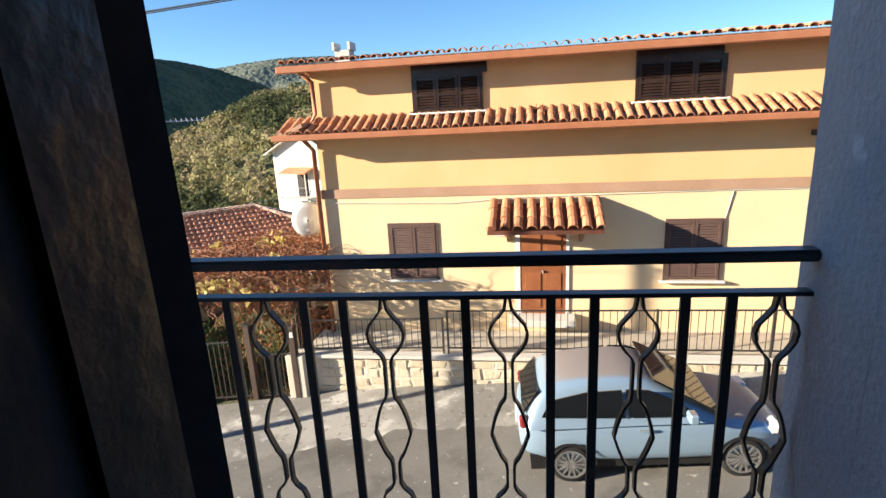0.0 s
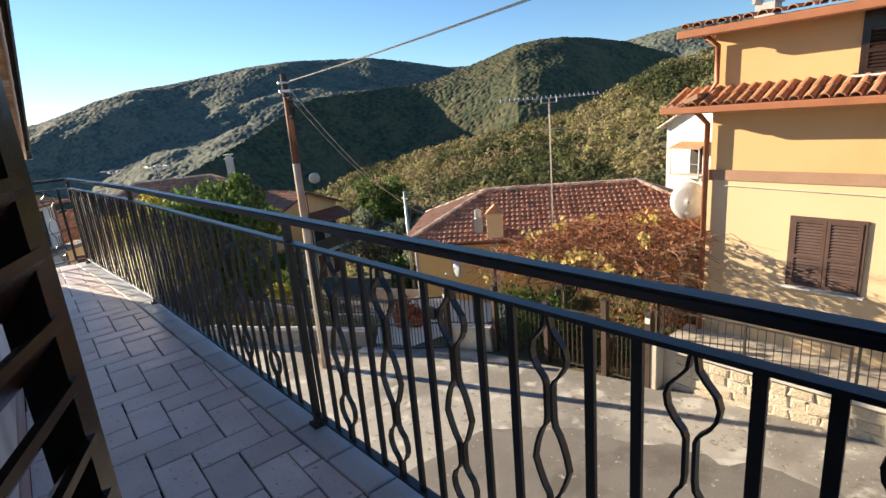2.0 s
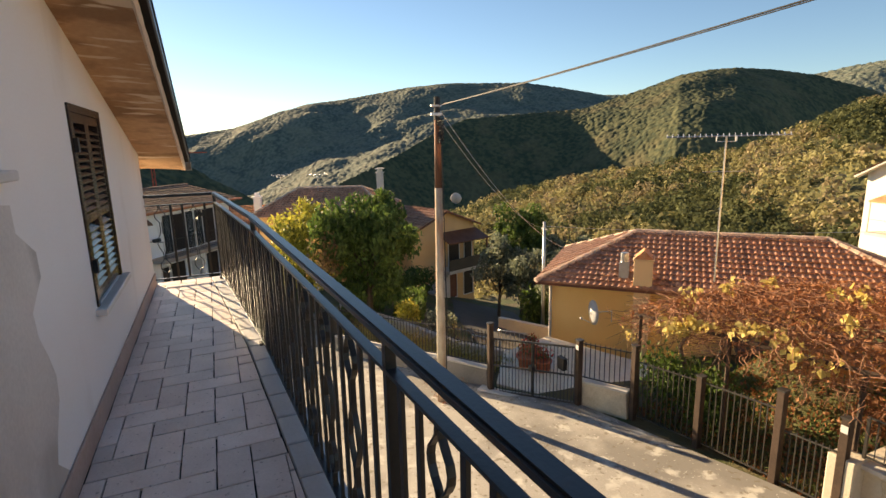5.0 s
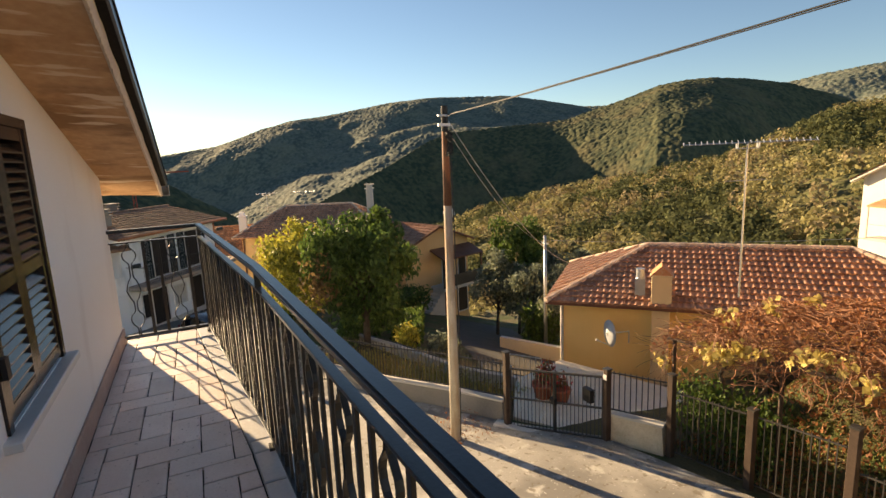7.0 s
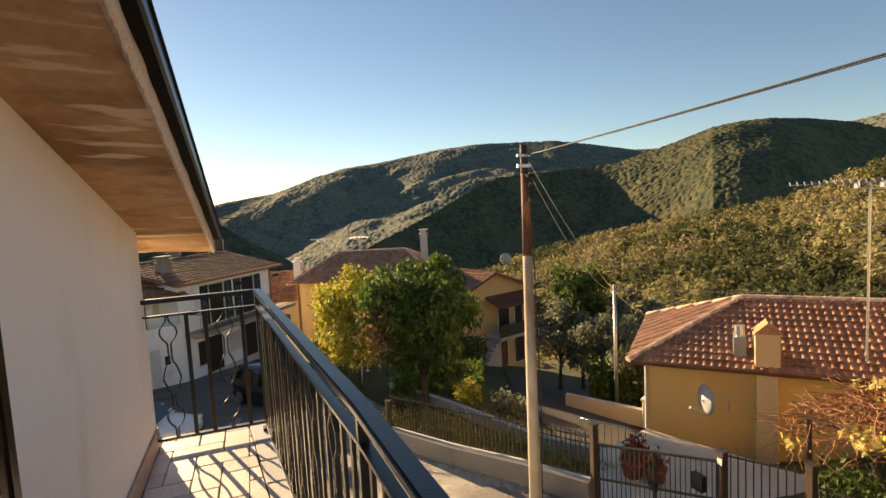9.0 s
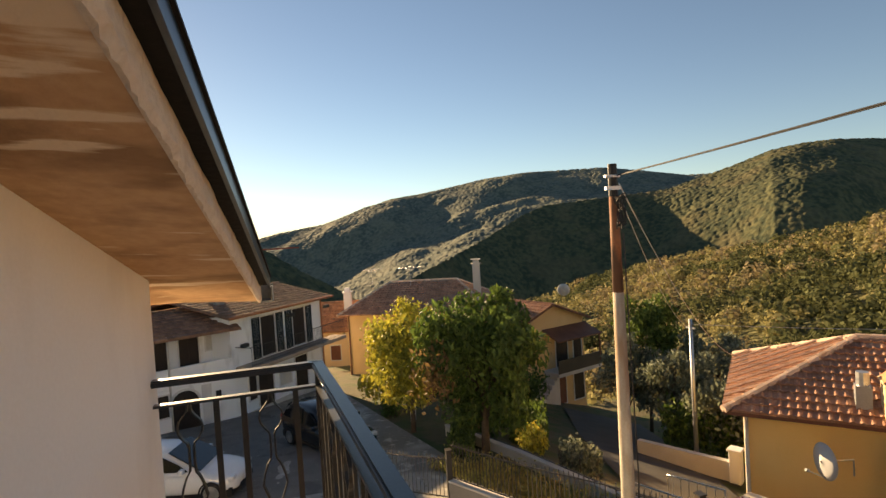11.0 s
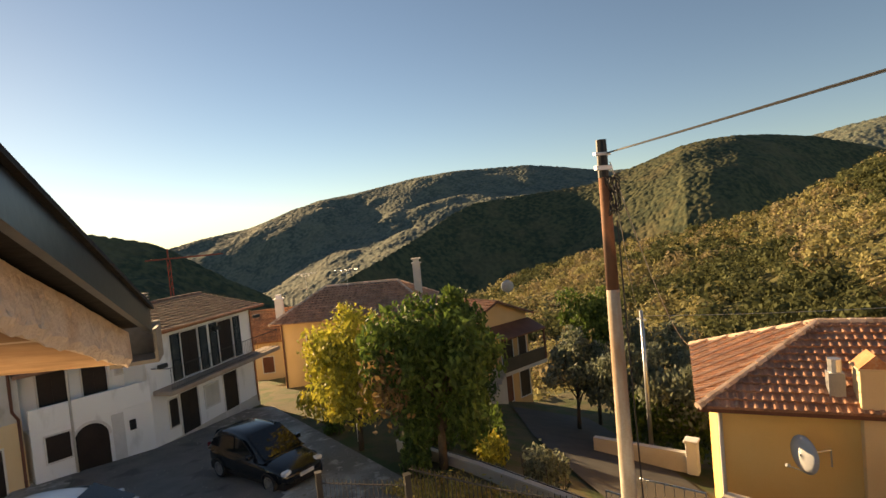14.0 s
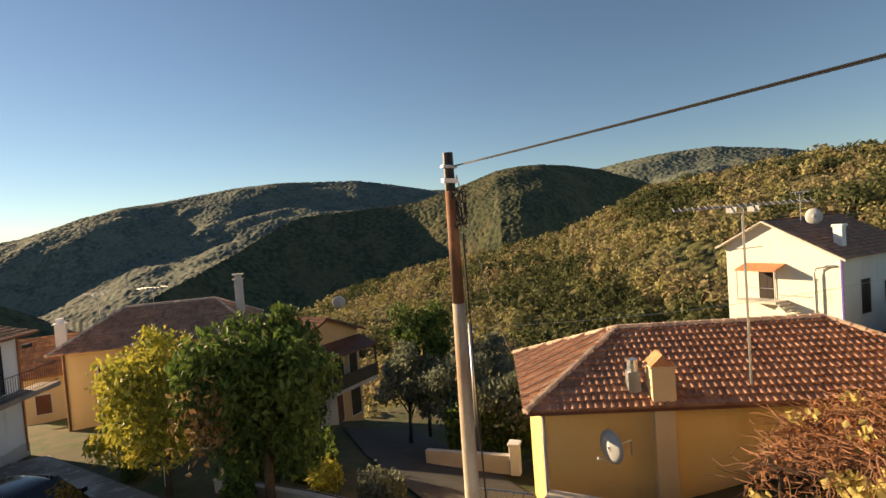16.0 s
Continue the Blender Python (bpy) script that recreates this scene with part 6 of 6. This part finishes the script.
# ---- village houses ----
def opening(parent, x, z, w, h, m, name="window", y=0.0, frame=0.06, fm=None):
    """A framed window or door on a wall whose outside is local -y."""
    o = new(name)
    o.parent = parent
    o.location = (x, y, z)
    part("frame", boxes((-frame, -0.05, -frame, 0, 0.02, h + frame), (w, -0.05, -frame, w + frame, 0.02, h + frame), (0, -0.05, h, w, 0.02, h + frame), (0, -0.05, -frame, w, 0.02, 0)), fm or M_MARBLE, o)
    part("pane" if name == "window" else "door_leaf", boxes((0, -0.02, 0, w / 2 - 0.015, 0.01, h), (w / 2 + 0.015, -0.02, 0, w, 0.01, h), (w / 2 - 0.015, -0.03, 0, w / 2 + 0.015, 0.01, h)), m, o)
    return o


M_DKDOOR = mat("very dark brown door wood", (0.02, 0.014, 0.012), (0.035, 0.024, 0.02), 0.5)
M_GSHUT = mat("black-green shutter wood", (0.012, 0.016, 0.014), (0.02, 0.025, 0.022), 0.5)
# white house with the balcony
w2 = thing("white_house", pose(-30.8, -2.8, -6.9, 0, 0, 141.6), "white two-storey house with a long balcony and dark shutters", "house")
part("wall", boxes((0, 0, -1.5, 7.1, 7.0, 5.15)), M_WHITE, w2)
part("stone_plinth", boxes((-0.03, -0.05, -1.5, 7.13, -0.001, 0.35)), M_CONC, w2)
gable_roof(w2, 7.1, 7.0, 5.2, 0.85, M_COPPID, 0.5, 0.26)
part("gutter", tube(bmesh.new(), [(-0.5, -0.55, 5.18), (7.6, -0.55, 5.18)], 0.07, 8), M_GUTTER, w2, smooth=True)
part("downpipe", tube(bmesh.new(), [(7.0, -0.06, 0), (7.0, -0.06, 5.1)], 0.05, 6), M_GUTTER, w2)
for x in (2.0, 4.45):
    opening(w2, x, 2.85, 1.0, 2.0, M_DKDOOR, "balcony_door")
    for s in (x - 0.62, x + 1.12):
        bm = louvred(bmesh.new(), None, 0.5, 2.05, 0, 0.04, 0.05)
        for q in range(26):
            prism(bm, [(-0.016, 0.08 + q * 0.074), (-0.010, 0.075 + q * 0.074), (0.012, 0.13 + q * 0.074), (0.006, 0.135 + q * 0.074)], "x", 0.05, 0.45)
        p = part("shutter_leaf", bm, M_GSHUT, w2)
        p.location = (s, -0.06, 2.83)
part("balcony_slab", boxes((0.2, -1.0, 2.55, 8.1, 0, 2.75), bev=0.02), mat("rust-stained concrete", (0.30, 0.22, 0.17), (0.42, 0.34, 0.28), 0.9, scale=(2, 30), bump=0.4), w2, "rust-stained concrete balcony slab")
part("balcony_rail", tube(tube(bmesh.new(), [(0.25, -0.02, 3.7), (0.25, -0.95, 3.7), (8.05, -0.95, 3.7), (8.05, -0.02, 3.7)], 0.018, 5), [(0.25, -0.95, 2.85), (8.05, -0.95, 2.85)], 0.012, 5), M_DARKIRON, w2)
for k in range(60):
    part("balcony_bar", boxes((0.3 + k * 0.13, -0.957, 2.75, 0.312 + k * 0.13, -0.945, 3.7)), M_DARKIRON, w2)
for x in (0.5, 4.0, 7.2):
    part("wall_planter", boxes((x, -0.25, 3.6 + (0.9 if x > 1 else 0), x + 0.45, -0.05, 3.78 + (0.9 if x > 1 else 0)), bev=0.03), M_DARKIRON, w2)
opening(w2, 1.6, 0.0, 1.05, 2.2, M_DKDOOR, "door")
opening(w2, 4.45, 0.0, 1.0, 2.2, M_DKDOOR, "door")
opening(w2, 0.95, 0.9, 0.5, 1.2, M_DKDOOR)
opening(w2, 3.15, 1.0, 0.9, 1.0, M_CONC)
for x, y in ((0.6, 1.4), (4.4, 4.6)):
    stack = part("chimney", boxes((x, y, 5.4, x + 0.6, y + 0.45, 6.15)), M_CEMENTD, w2, "grey slatted chimney")
    for z in (6.15, 6.3, 6.45):
        part("cap_slab", boxes((x - 0.06, y - 0.06, z, x + 0.66, y + 0.51, z + 0.055)), M_CEMENTD, stack)
        if z < 6.4:
            part("flue_core", boxes((x + 0.05, y + 0.05, z + 0.055, x + 0.55, y + 0.4, z + 0.15)), M_CEMENTD, stack)
# adjoining white house with the arched door
w1 = thing("white_house", pose(-28.2, -7.9, -6.85, 0, 0, 117), "weathered white house with an arched dark door and terrace", "house")
part("wall", boxes((1.75, 0, -1.5, 5.8, 6.0, 2.35)), M_WHITE, w1)
part("wall", boxes((1.75, 1.1, 2.351, 5.8, 6.0, 4.9)), M_WHITE, w1)
part("parapet", boxes((1.75, -0.02, 2.351, 5.8, 0.12, 3.25), bev=0.02), M_WHITE, w1, "stained white terrace parapet")
roof1 = new("roof")
roof1.parent = w1
roof1.location = (1.75, 0, 0)
gable_roof(roof1, 4.05, 5.2, 4.6, 0.9, M_COPPID, 0.35, 0.26)
bm = bmesh.new()
prism(bm, [(0, 0), (1.15, 0), (1.15, 1.6)] + [(0.575 + 0.575 * math.cos(k * math.pi / 12), 1.6 + 0.575 * math.sin(k * math.pi / 12)) for k in range(1, 12)] + [(0, 1.6)], "y", -0.03, 0.02)
p = part("arched_door", bm, M_DKDOOR, w1, "dark arched timber door")
p.location = (3.0, 0, 0)
bm = bmesh.new()
for k in range(24):
    a0, a1 = k * math.pi / 24, (k + 1) * math.pi / 24
    q = [(3.575 + rr * math.cos(a), 1.6 + rr * math.sin(a)) for rr, a in ((0.58, a0), (0.68, a0), (0.68, a1), (0.58, a1))]
    prism(bm, q, "y", -0.05, 0.0)
part("arch_trim", bm, M_MARBLE, w1)
opening(w1, 2.15, 1.2, 0.75, 0.95, M_DKDOOR)
opening(w1, 4.35, 0.2, 0.3, 2.0, M_MARBLE)
part("letter_box", boxes((4.9, -0.08, 1.45, 5.12, -0.001, 1.85)), M_BLACKPL, w1)
opening(w1, 2.3, 2.9, 0.95, 1.4, M_DKDOOR, y=1.1)
opening(w1, 3.75, 2.4, 0.85, 2.2, M_DKDOOR, y=1.1)
opening(w1, 4.95, 3.6, 0.3, 0.7, M_CONC, y=1.1)
part("downpipe", tube(bmesh.new(), [(3.0, -0.06, -0.3), (3.0, -0.06, 3.4), (3.0, -0.06, 4.7)], 0.045, 6), M_CONC, w1, smooth=True)
w0 = thing("cream_house", pose(-24.9, -13.4, -6.7, 0, 0, 121), "cream and grey plastered village house", "house")
part("wall", boxes((0, 0, -1.5, 8.0, 6.0, 2.8)), M_CREAM, w0)
part("wall", boxes((0, 0.01, 2.801, 8.0, 6.0, 5.2)), overlay(mat("patchy grey house plaster", (0.50, 0.48, 0.44), (0.62, 0.60, 0.55), 0.95, scale=(0.9, 40), bump=0.3), (0.36, 0.33, 0.29), 2.2, 0.58, 0.7, (1, 1, 0.6), 0.6), w0, "patchy grey plaster upper wall")
gable_roof(w0, 8.0, 6.0, 5.2, 1.0, M_COPPID, 0.4, 0.26)
opening(w0, 6.15, 3.75, 0.75, 1.05, M_GSHUT)
opening(w0, 6.5, 0.0, 0.85, 2.0, M_DKDOOR, "door")
opening(w0, 4.6, 0.0, 0.85, 2.0, M_DKDOOR, "door")
part("balcony_slab", boxes((3.6, -0.9, 2.25, 6.0, 0, 2.4), bev=0.02), M_CONC, w0)
part("balcony_rail", tube(tube(bmesh.new(), [(3.65, -0.86, 3.3), (5.95, -0.86, 3.3), (5.95, -0.02, 3.3)], 0.018, 5), [(3.65, -0.86, 2.5), (5.95, -0.86, 2.5), (5.95, -0.02, 2.5)], 0.014, 5), M_DARKIRON, w0)
for k in range(20):
    part("balcony_bar", boxes((3.7 + k * 0.117, -0.867, 2.4, 3.713 + k * 0.117, -0.854, 3.3)), M_DARKIRON, w0)
part("downpipe", tube(bmesh.new(), [(7.9, -0.06, -0.5), (7.9, -0.06, 2.9), (7.75, -0.06, 3.2), (7.75, -0.06, 5.1)], 0.05, 6), M_BROWNW, w0)
# yellow houses below
y1 = thing("yellow_village_house", pose(-40.0, 3.4, -8.2, 0, 0, 66), "yellow plastered village house with a brown tiled roof", "house")
part("wall", boxes((0, 0, -4, 9.2, 8.0, 4.7)), M_YELLOW, y1)
gable_roof(y1, 9.2, 8.0, 4.75, 1.7, M_REDROOF, 0.5, 0.25, True, M_RIDGE, 2.6)
for x, z in ((1.6, 0.9), (4.2, 0.9), (1.6, 2.9), (6.5, 0.9), (6.5, 2.9)):
    opening(y1, x, z - 0.4, 0.9, 1.3, M_BROWNW)
part("downpipe", tube(bmesh.new(), [(0.1, -0.06, -1), (0.1, -0.06, 4.7)], 0.05, 6), M_BROWNW, y1)
part("chimney", boxes((8.3, 3.6, 4.8, 8.8, 4.1, 7.5), (8.22, 3.52, 7.5, 8.88, 4.18, 7.56), (8.35, 3.65, 7.56, 8.75, 4.05, 7.8), (8.22, 3.52, 7.8, 8.88, 4.18, 7.86)), M_CONC, y1, "tall pale chimney")
antenna("roof_antenna", pose(-41.5, 8.2, -2.3, 0, 0, 70), 1.6, "television aerial on the village roof", 1.6, 0.5)
antenna("roof_antenna", pose(-42.6, 5.6, -2.2, 0, 0, 95), 1.5, "television aerial on the village roof", 1.5, 0.5)
y2 = thing("yellow_village_house", pose(-35.6, 13.6, -10.6, 0, 0, 108), "yellow house with a brown awning over its balcony", "house")
part("wall", boxes((0, 0, -1.5, 6.4, 7.0, 5.8)), M_YELLOW, y2)
bm = bmesh.new()
prism(bm, [(0, 5.8), (6.4, 5.8), (3.2, 7.0)], "y", 0.0, 7.0)
part("gable", bm, M_YELLOW, y2)
for s, x0_, x1_ in ((1, -0.4, 3.2), (-1, 6.8, 3.2)):
    tile_field([(0, 0), (7.8, 0), (7.8, 3.85), (0, 3.85)] if s < 0 else [(-7.8, 0), (0, 0), (0, 3.85), (-7.8, 3.85)], (x0_, -0.4, 5.66), (0, -s, 0), (s * 0.935, 0, 0.355), (-s * 0.355, 0, 0.935), 0.25, 0.36, M_REDROOF, y2)
part("barge_board", bar(bar(bmesh.new(), (-0.4, -0.4, 5.62), (3.2, -0.4, 6.98), 0.06, 0.14), (3.2, -0.4, 6.98), (6.8, -0.4, 5.62), 0.06, 0.14), M_BROWNW, y2)
bm = bmesh.new()
prism(bm, [(-1.5, 4.75), (0, 5.35), (0, 5.25), (-1.5, 4.65)], "x", 2.4, 6.6)
part("awning", bm, M_BROWNW, y2, "brown sloping awning roof")
part("awning_post", boxes((6.4, -1.45, 2.6, 6.5, -1.35, 4.7)), M_BROWNW, y2)
part("balcony_slab", boxes((2.4, -1.4, 2.35, 6.6, 0, 2.6)), M_CONC, y2)
part("balcony_front", boxes((2.4, -1.42, 2.6, 6.6, -1.36, 3.45)), M_DARKIRON, y2, "dark balcony parapet")
opening(y2, 3.6, 2.6, 1.1, 2.0, M_DKDOOR, "door")
opening(y2, 5.3, 2.6, 0.8, 2.0, M_DKDOOR, "door")
opening(y2, 3.4, 0.0, 1.0, 2.0, M_BROWNW, "door")
opening(y2, 5.2, 0.0, 1.0, 2.0, M_DKDOOR, "door")
opening(y2, 1.0, 0.3, 0.8, 1.2, M_DKDOOR)
part("outer_stair", boxes(*[(0.4 + k * 0.24, -1.0, -0.8, 0.64 + k * 0.24, -0.001, 0.0 + k * 0.26) for k in range(10)]), M_CONC, y2, "concrete outer stair")
dish("satellite_dish", pose(-34.9, 16.9, -2.5, 20, 0, 60), "white satellite dish on the yellow house roof", 0.4)
cw = thing("lane_wall", pose(-21.5, 14.2, gz(-21.5, 14.2), 0, 0, 30), "pale concrete wall and pillar beside the lane", "wall")
part("wall", boxes((-2.0, 0.9, -0.3, 1.6, 1.15, 0.45)), M_CONC, cw)
part("pillar", boxes((1.6, 0.8, -0.3, 2.0, 1.2, 0.9), (1.55, 0.75, 0.9, 2.05, 1.25, 1.0), bev=0.02), M_WHITE, cw)
rh = thing("cream_village_house", pose(-48.5, 1.0, -9.8, 0, 0, 75), "cream village house with an orange tiled roof", "house")
part("wall", boxes((0, 0, -2, 5.2, 6, 4.0)), M_CREAM, rh)
gable_roof(rh, 5.2, 6.0, 4.0, 2.0, M_COPPI, 0.4, 0.26)
opening(rh, 1.6, 1.6, 0.8, 1.2, M_BROWNW)
part("chimney", boxes((2.6, 1.6, 4.6, 3.2, 2.2, 6.9), (2.5, 1.5, 6.9, 3.3, 2.3, 6.98), (2.7, 1.7, 6.98, 3.1, 2.1, 7.3)), M_WHITE, rh)
# white house up the slope
wr = thing("white_gable_house", pose(-21.3, 41.3, -9.0, 0, 0, -14), "white gabled house with porch, stairs and a dark tiled roof", "house")
M_WARMW = overlay(mat("warm white plaster", (0.72, 0.68, 0.60), (0.80, 0.76, 0.68), 0.9, scale=(0.6, 40), bump=0.2), (0.55, 0.50, 0.43), 1.2, 0.6, 0.75, (1, 1, 0.3), 0.5)
bm = bmesh.new()
prism(bm, [(0, -4), (7.3, -4), (7.3, 7.1), (2.9, 9.4), (0, 7.9)], "y", 0, 9)
part("wall", bm, M_WARMW, wr)
for o_, u_, v_, w_, ln in (((7.75, -0.5, 6.93), (0, 1, 0), (-0.886, 0, 0.463), (0.463, 0, 0.886), 5.45), ((-0.45, -0.5, 7.75), (0, -1, 0), (0.888, 0, 0.46), (-0.46, 0, 0.888), 3.75)):
    tile_field([(0, 0), (10, 0), (10, ln), (0, ln)] if u_[1] > 0 else [(-10, 0), (0, 0), (0, ln), (-10, ln)], o_, u_, v_, w_, 0.26, 0.38, M_REDROOF, wr)
part("barge_board", bar(bar(bmesh.new(), (-0.5, -0.35, 7.62), (2.9, -0.35, 9.42), 0.4, 0.12), (2.9, -0.35, 9.42), (7.8, -0.35, 6.85), 0.4, 0.12), M_CONC, wr)
part("chimney", boxes((6.2, 1.6, 7.5, 6.7, 2.1, 8.8), (6.13, 1.53, 8.8, 6.77, 2.17, 8.95)), M_WHITE, wr)
bm = bmesh.new()
prism(bm, [(-1.3, 6.2), (0, 6.55), (0, 6.47), (-1.3, 6.1)], "x", 1.4, 4.1)
part("porch_roof", bm, M_COPPI, wr, "small tiled porch roof")
part("porch_slab", boxes((1.4, -1.3, 3.95, 4.1, 0, 4.12)), M_CONC, wr)
for x in (1.45, 4.0):
    part("porch_post", boxes((x, -1.27, 4.12, x + 0.07, -1.2, 6.1)), M_CONC, wr)
opening(wr, 2.3, 4.12, 1.1, 2.0, M_DKDOOR, "door")
part("porch_rail", tube(bmesh.new(), [(1.45, -1.25, 5.0), (4.0, -1.25, 5.0)], 0.02, 5), M_GALV, wr)
for k in range(12):
    part("stair_step", boxes((4.1 + k * 0.24, -1.25, 3.9 - k * 0.2, 4.34 + k * 0.24, 0, 3.98 - k * 0.2)), M_CONC, wr)
part("stair_wall", bar(bmesh.new(), (4.1, -1.27, 3.7), (7.0, -1.27, 1.3), 0.08, 0.5), M_WARMW, wr)
part("purple_pipe", boxes((7.3, -0.06, -2, 7.4, 0.0, 6.9)), mat("violet downpipe", (0.12, 0.07, 0.35), (0.15, 0.09, 0.4), 0.5), wr)
side = new("side_windows")
side.parent = wr
side.matrix_local = pose(7.3, 1.0, 0, 0, 0, 90)
opening(side, 1.2, 3.2, 1.2, 2.2, M_DKDOOR)
opening(side, 4.2, 3.6, 1.2, 1.4, M_DKDOOR)
antenna("roof_antenna", pose(-17.0, 43.0, -0.4, 0, 0, 20), 2.6, "aerials on the white house roof", 1.0)
dish("satellite_dish", pose(-16.2, 42.8, 0.5, 0, 0, 10), "round dish on the white house roof", 0.5)
lp = thing("street_lamp", pose(-15.6, 39.6, -9.0), "slim street lamp before the white house", "street lamp")
part("pole", tube(bmesh.new(), [(0, 0, 0), (0, 0, 6.0), (0.1, 0, 6.3), (0.8, 0, 6.45)], 0.06, 6), M_GALV, lp)
part("head", boxes((0.6, -0.12, 6.42, 1.1, 0.12, 6.52)), M_GALV, lp)
crane = thing("tower_crane", pose(-352, -30, -52), "distant red tower crane beyond the village", "crane")
bm = bmesh.new()
for k in range(12):
    z = k * 4.2
    for dx, dy in ((-0.8, -0.8), (0.8, -0.8), (0.8, 0.8), (-0.8, 0.8)):
        bar(bm, (dx, dy, z), (dx, dy, z + 4.2), 0.3, 0.3)
    bar(bm, (-0.8, -0.8, z), (0.8, 0.8, z + 4.2), 0.25, 0.25)
M_CRANE = mat("red crane steel", (0.35, 0.06, 0.03), (0.42, 0.09, 0.05), 0.6)
part("mast", bm, M_CRANE, crane)
part("jib", bar(bar(bmesh.new(), (0, -12, 51), (0, 30, 51), 1.0, 0.8), (0, 0, 51), (0, 0, 57), 0.8, 0.8), M_CRANE, crane)

# ---- balcony tiles ----
def tile_piece(poly, z0, z1, bev):
    """A flat piece with eased upper edges from a polygon of pairs."""
    n = len(poly)
    cx, cy = sum(p[0] for p in poly) / n, sum(p[1] for p in poly) / n
    def ring(s, z):
        out = []
        for p in poly:
            d = math.hypot(p[0] - cx, p[1] - cy)
            f = max(0.0, 1 - s / d)
            out.append((cx + (p[0] - cx) * f, cy + (p[1] - cy) * f, z))
        return out
    vv = ring(0.0062, z0) + ring(0.0062, z1 - bev) + ring(0.0062 + bev * 1.4, z1)
    ff = [(a + k, a + (k + 1) % n, a + n + (k + 1) % n, a + n + k) for a in (0, n) for k in range(n)]
    ff.append(tuple(range(2 * n, 3 * n)))
    return vv, ff


def place_tile(poly):
    for a, b, c in ((0, -1, -0.017), (-1, 0, 7.155), (1, 0, 0.87), (-0.0545, 1, 0.934 + 0.0545 * 4.63 - 0.115), (-0.0966, 1, 0.70 + 0.0966 * 7.05 - 0.115)):
        poly = clip(poly, a, b, c)
        if len(poly) < 3:
            return
    area = abs(sum(p[0] * q[1] - q[0] * p[1] for p, q in zip(poly, poly[1:] + poly[:1]))) / 2
    if area < 0.0008:
        return
    if sum(p[0] * q[1] - q[0] * p[1] for p, q in zip(poly, poly[1:] + poly[:1])) < 0:
        poly = poly[::-1]
    part("floor_tile", tile_piece(poly, -0.016, random.uniform(-0.0006, 0.0006), 0.003), M_TILE, balcony)


random.seed(8)
S = 0.1565
# herringbone of two-to-one tiles: chains of upright and crosswise pieces
for k in range(-3, 8):
    for j in range(-14, 10):
        y0, x0 = 0.108 + (k - 1) * S, -2.594 + (k + 4 * j) * S
        place_tile([(x0, y0), (x0 + 2 * S, y0), (x0 + 2 * S, y0 + S), (x0, y0 + S)])
        place_tile([(x0 - S, y0), (x0, y0), (x0, y0 + 2 * S), (x0 - S, y0 + 2 * S)])
x = -7.16
while x < 0.82:
    x2 = min(x + 0.30, 0.87)
    if x < -4.63 < x2:
        x2 = -4.63
    poly = [(x, rail_y(x) - 0.112), (x2, rail_y(x2) - 0.112), (x2, rail_y(x2) + 0.07), (x, rail_y(x) + 0.07)]
    part("border_stone", tile_piece(poly, -0.03, 0.002, 0.006), M_EDGE, balcony)
    x = x2

# ---- roof tiles of the yellow house ----
coppi(yh, XL - 0.5, 6.4, 0.205, -0.60, 5.42, 2, 0.34, math.atan2(0.27, 0.62), M_COPPI, 1)
coppi(yh, XL - 0.3, 6.4, 0.215, -0.56, 6.80, 1, 0.36, 0.11, M_COPPI, 2)
coppi(yh, -0.60, 1.50, 0.262, -0.96, 3.43, 3, 0.33, math.atan2(0.4, 0.92), M_COPPI, 3)

# ---- stone facing of the terrace wall ----
random.seed(14)
def terrace_top(x):
    return lerp(-3.55, -3.3, (x + 4.75) / 14.25) - 0.05


for row in range(5):
    x = -4.5 + random.uniform(0, 0.2)
    while x < 7.5:
        w = random.uniform(0.24, 0.46)
        zb = terrace_top(x) - 1.02 + row * 0.205
        jit = [random.uniform(-0.035, 0.035) for _ in range(8)]
        pts = [(x + 0.012 + jit[0], zb + 0.012 + jit[1]), (x + w - 0.012 + jit[2], zb + 0.012 + jit[3]), (x + w - 0.012 + jit[4], zb + 0.193 + jit[5]), (x + 0.012 + jit[6], zb + 0.193 + jit[7])]
        yy = 9.42 - random.uniform(0.012, 0.03)
        cx, cz = sum(p[0] for p in pts) / 4, sum(p[1] for p in pts) / 4
        vv = [(px, 9.425, pz) for px, pz in pts] + [(px, yy + 0.008, pz) for px, pz in pts] + [(lerp(cx, px, 0.82), yy, lerp(cz, pz, 0.82)) for px, pz in pts]
        ff = [(a + k, a + 4 + k, a + 4 + (k + 1) % 4, a + (k + 1) % 4) for a in (0, 4) for k in range(4)] + [(11, 10, 9, 8)]
        part("stone", (vv, ff), M_STONE, ter)
        x += w
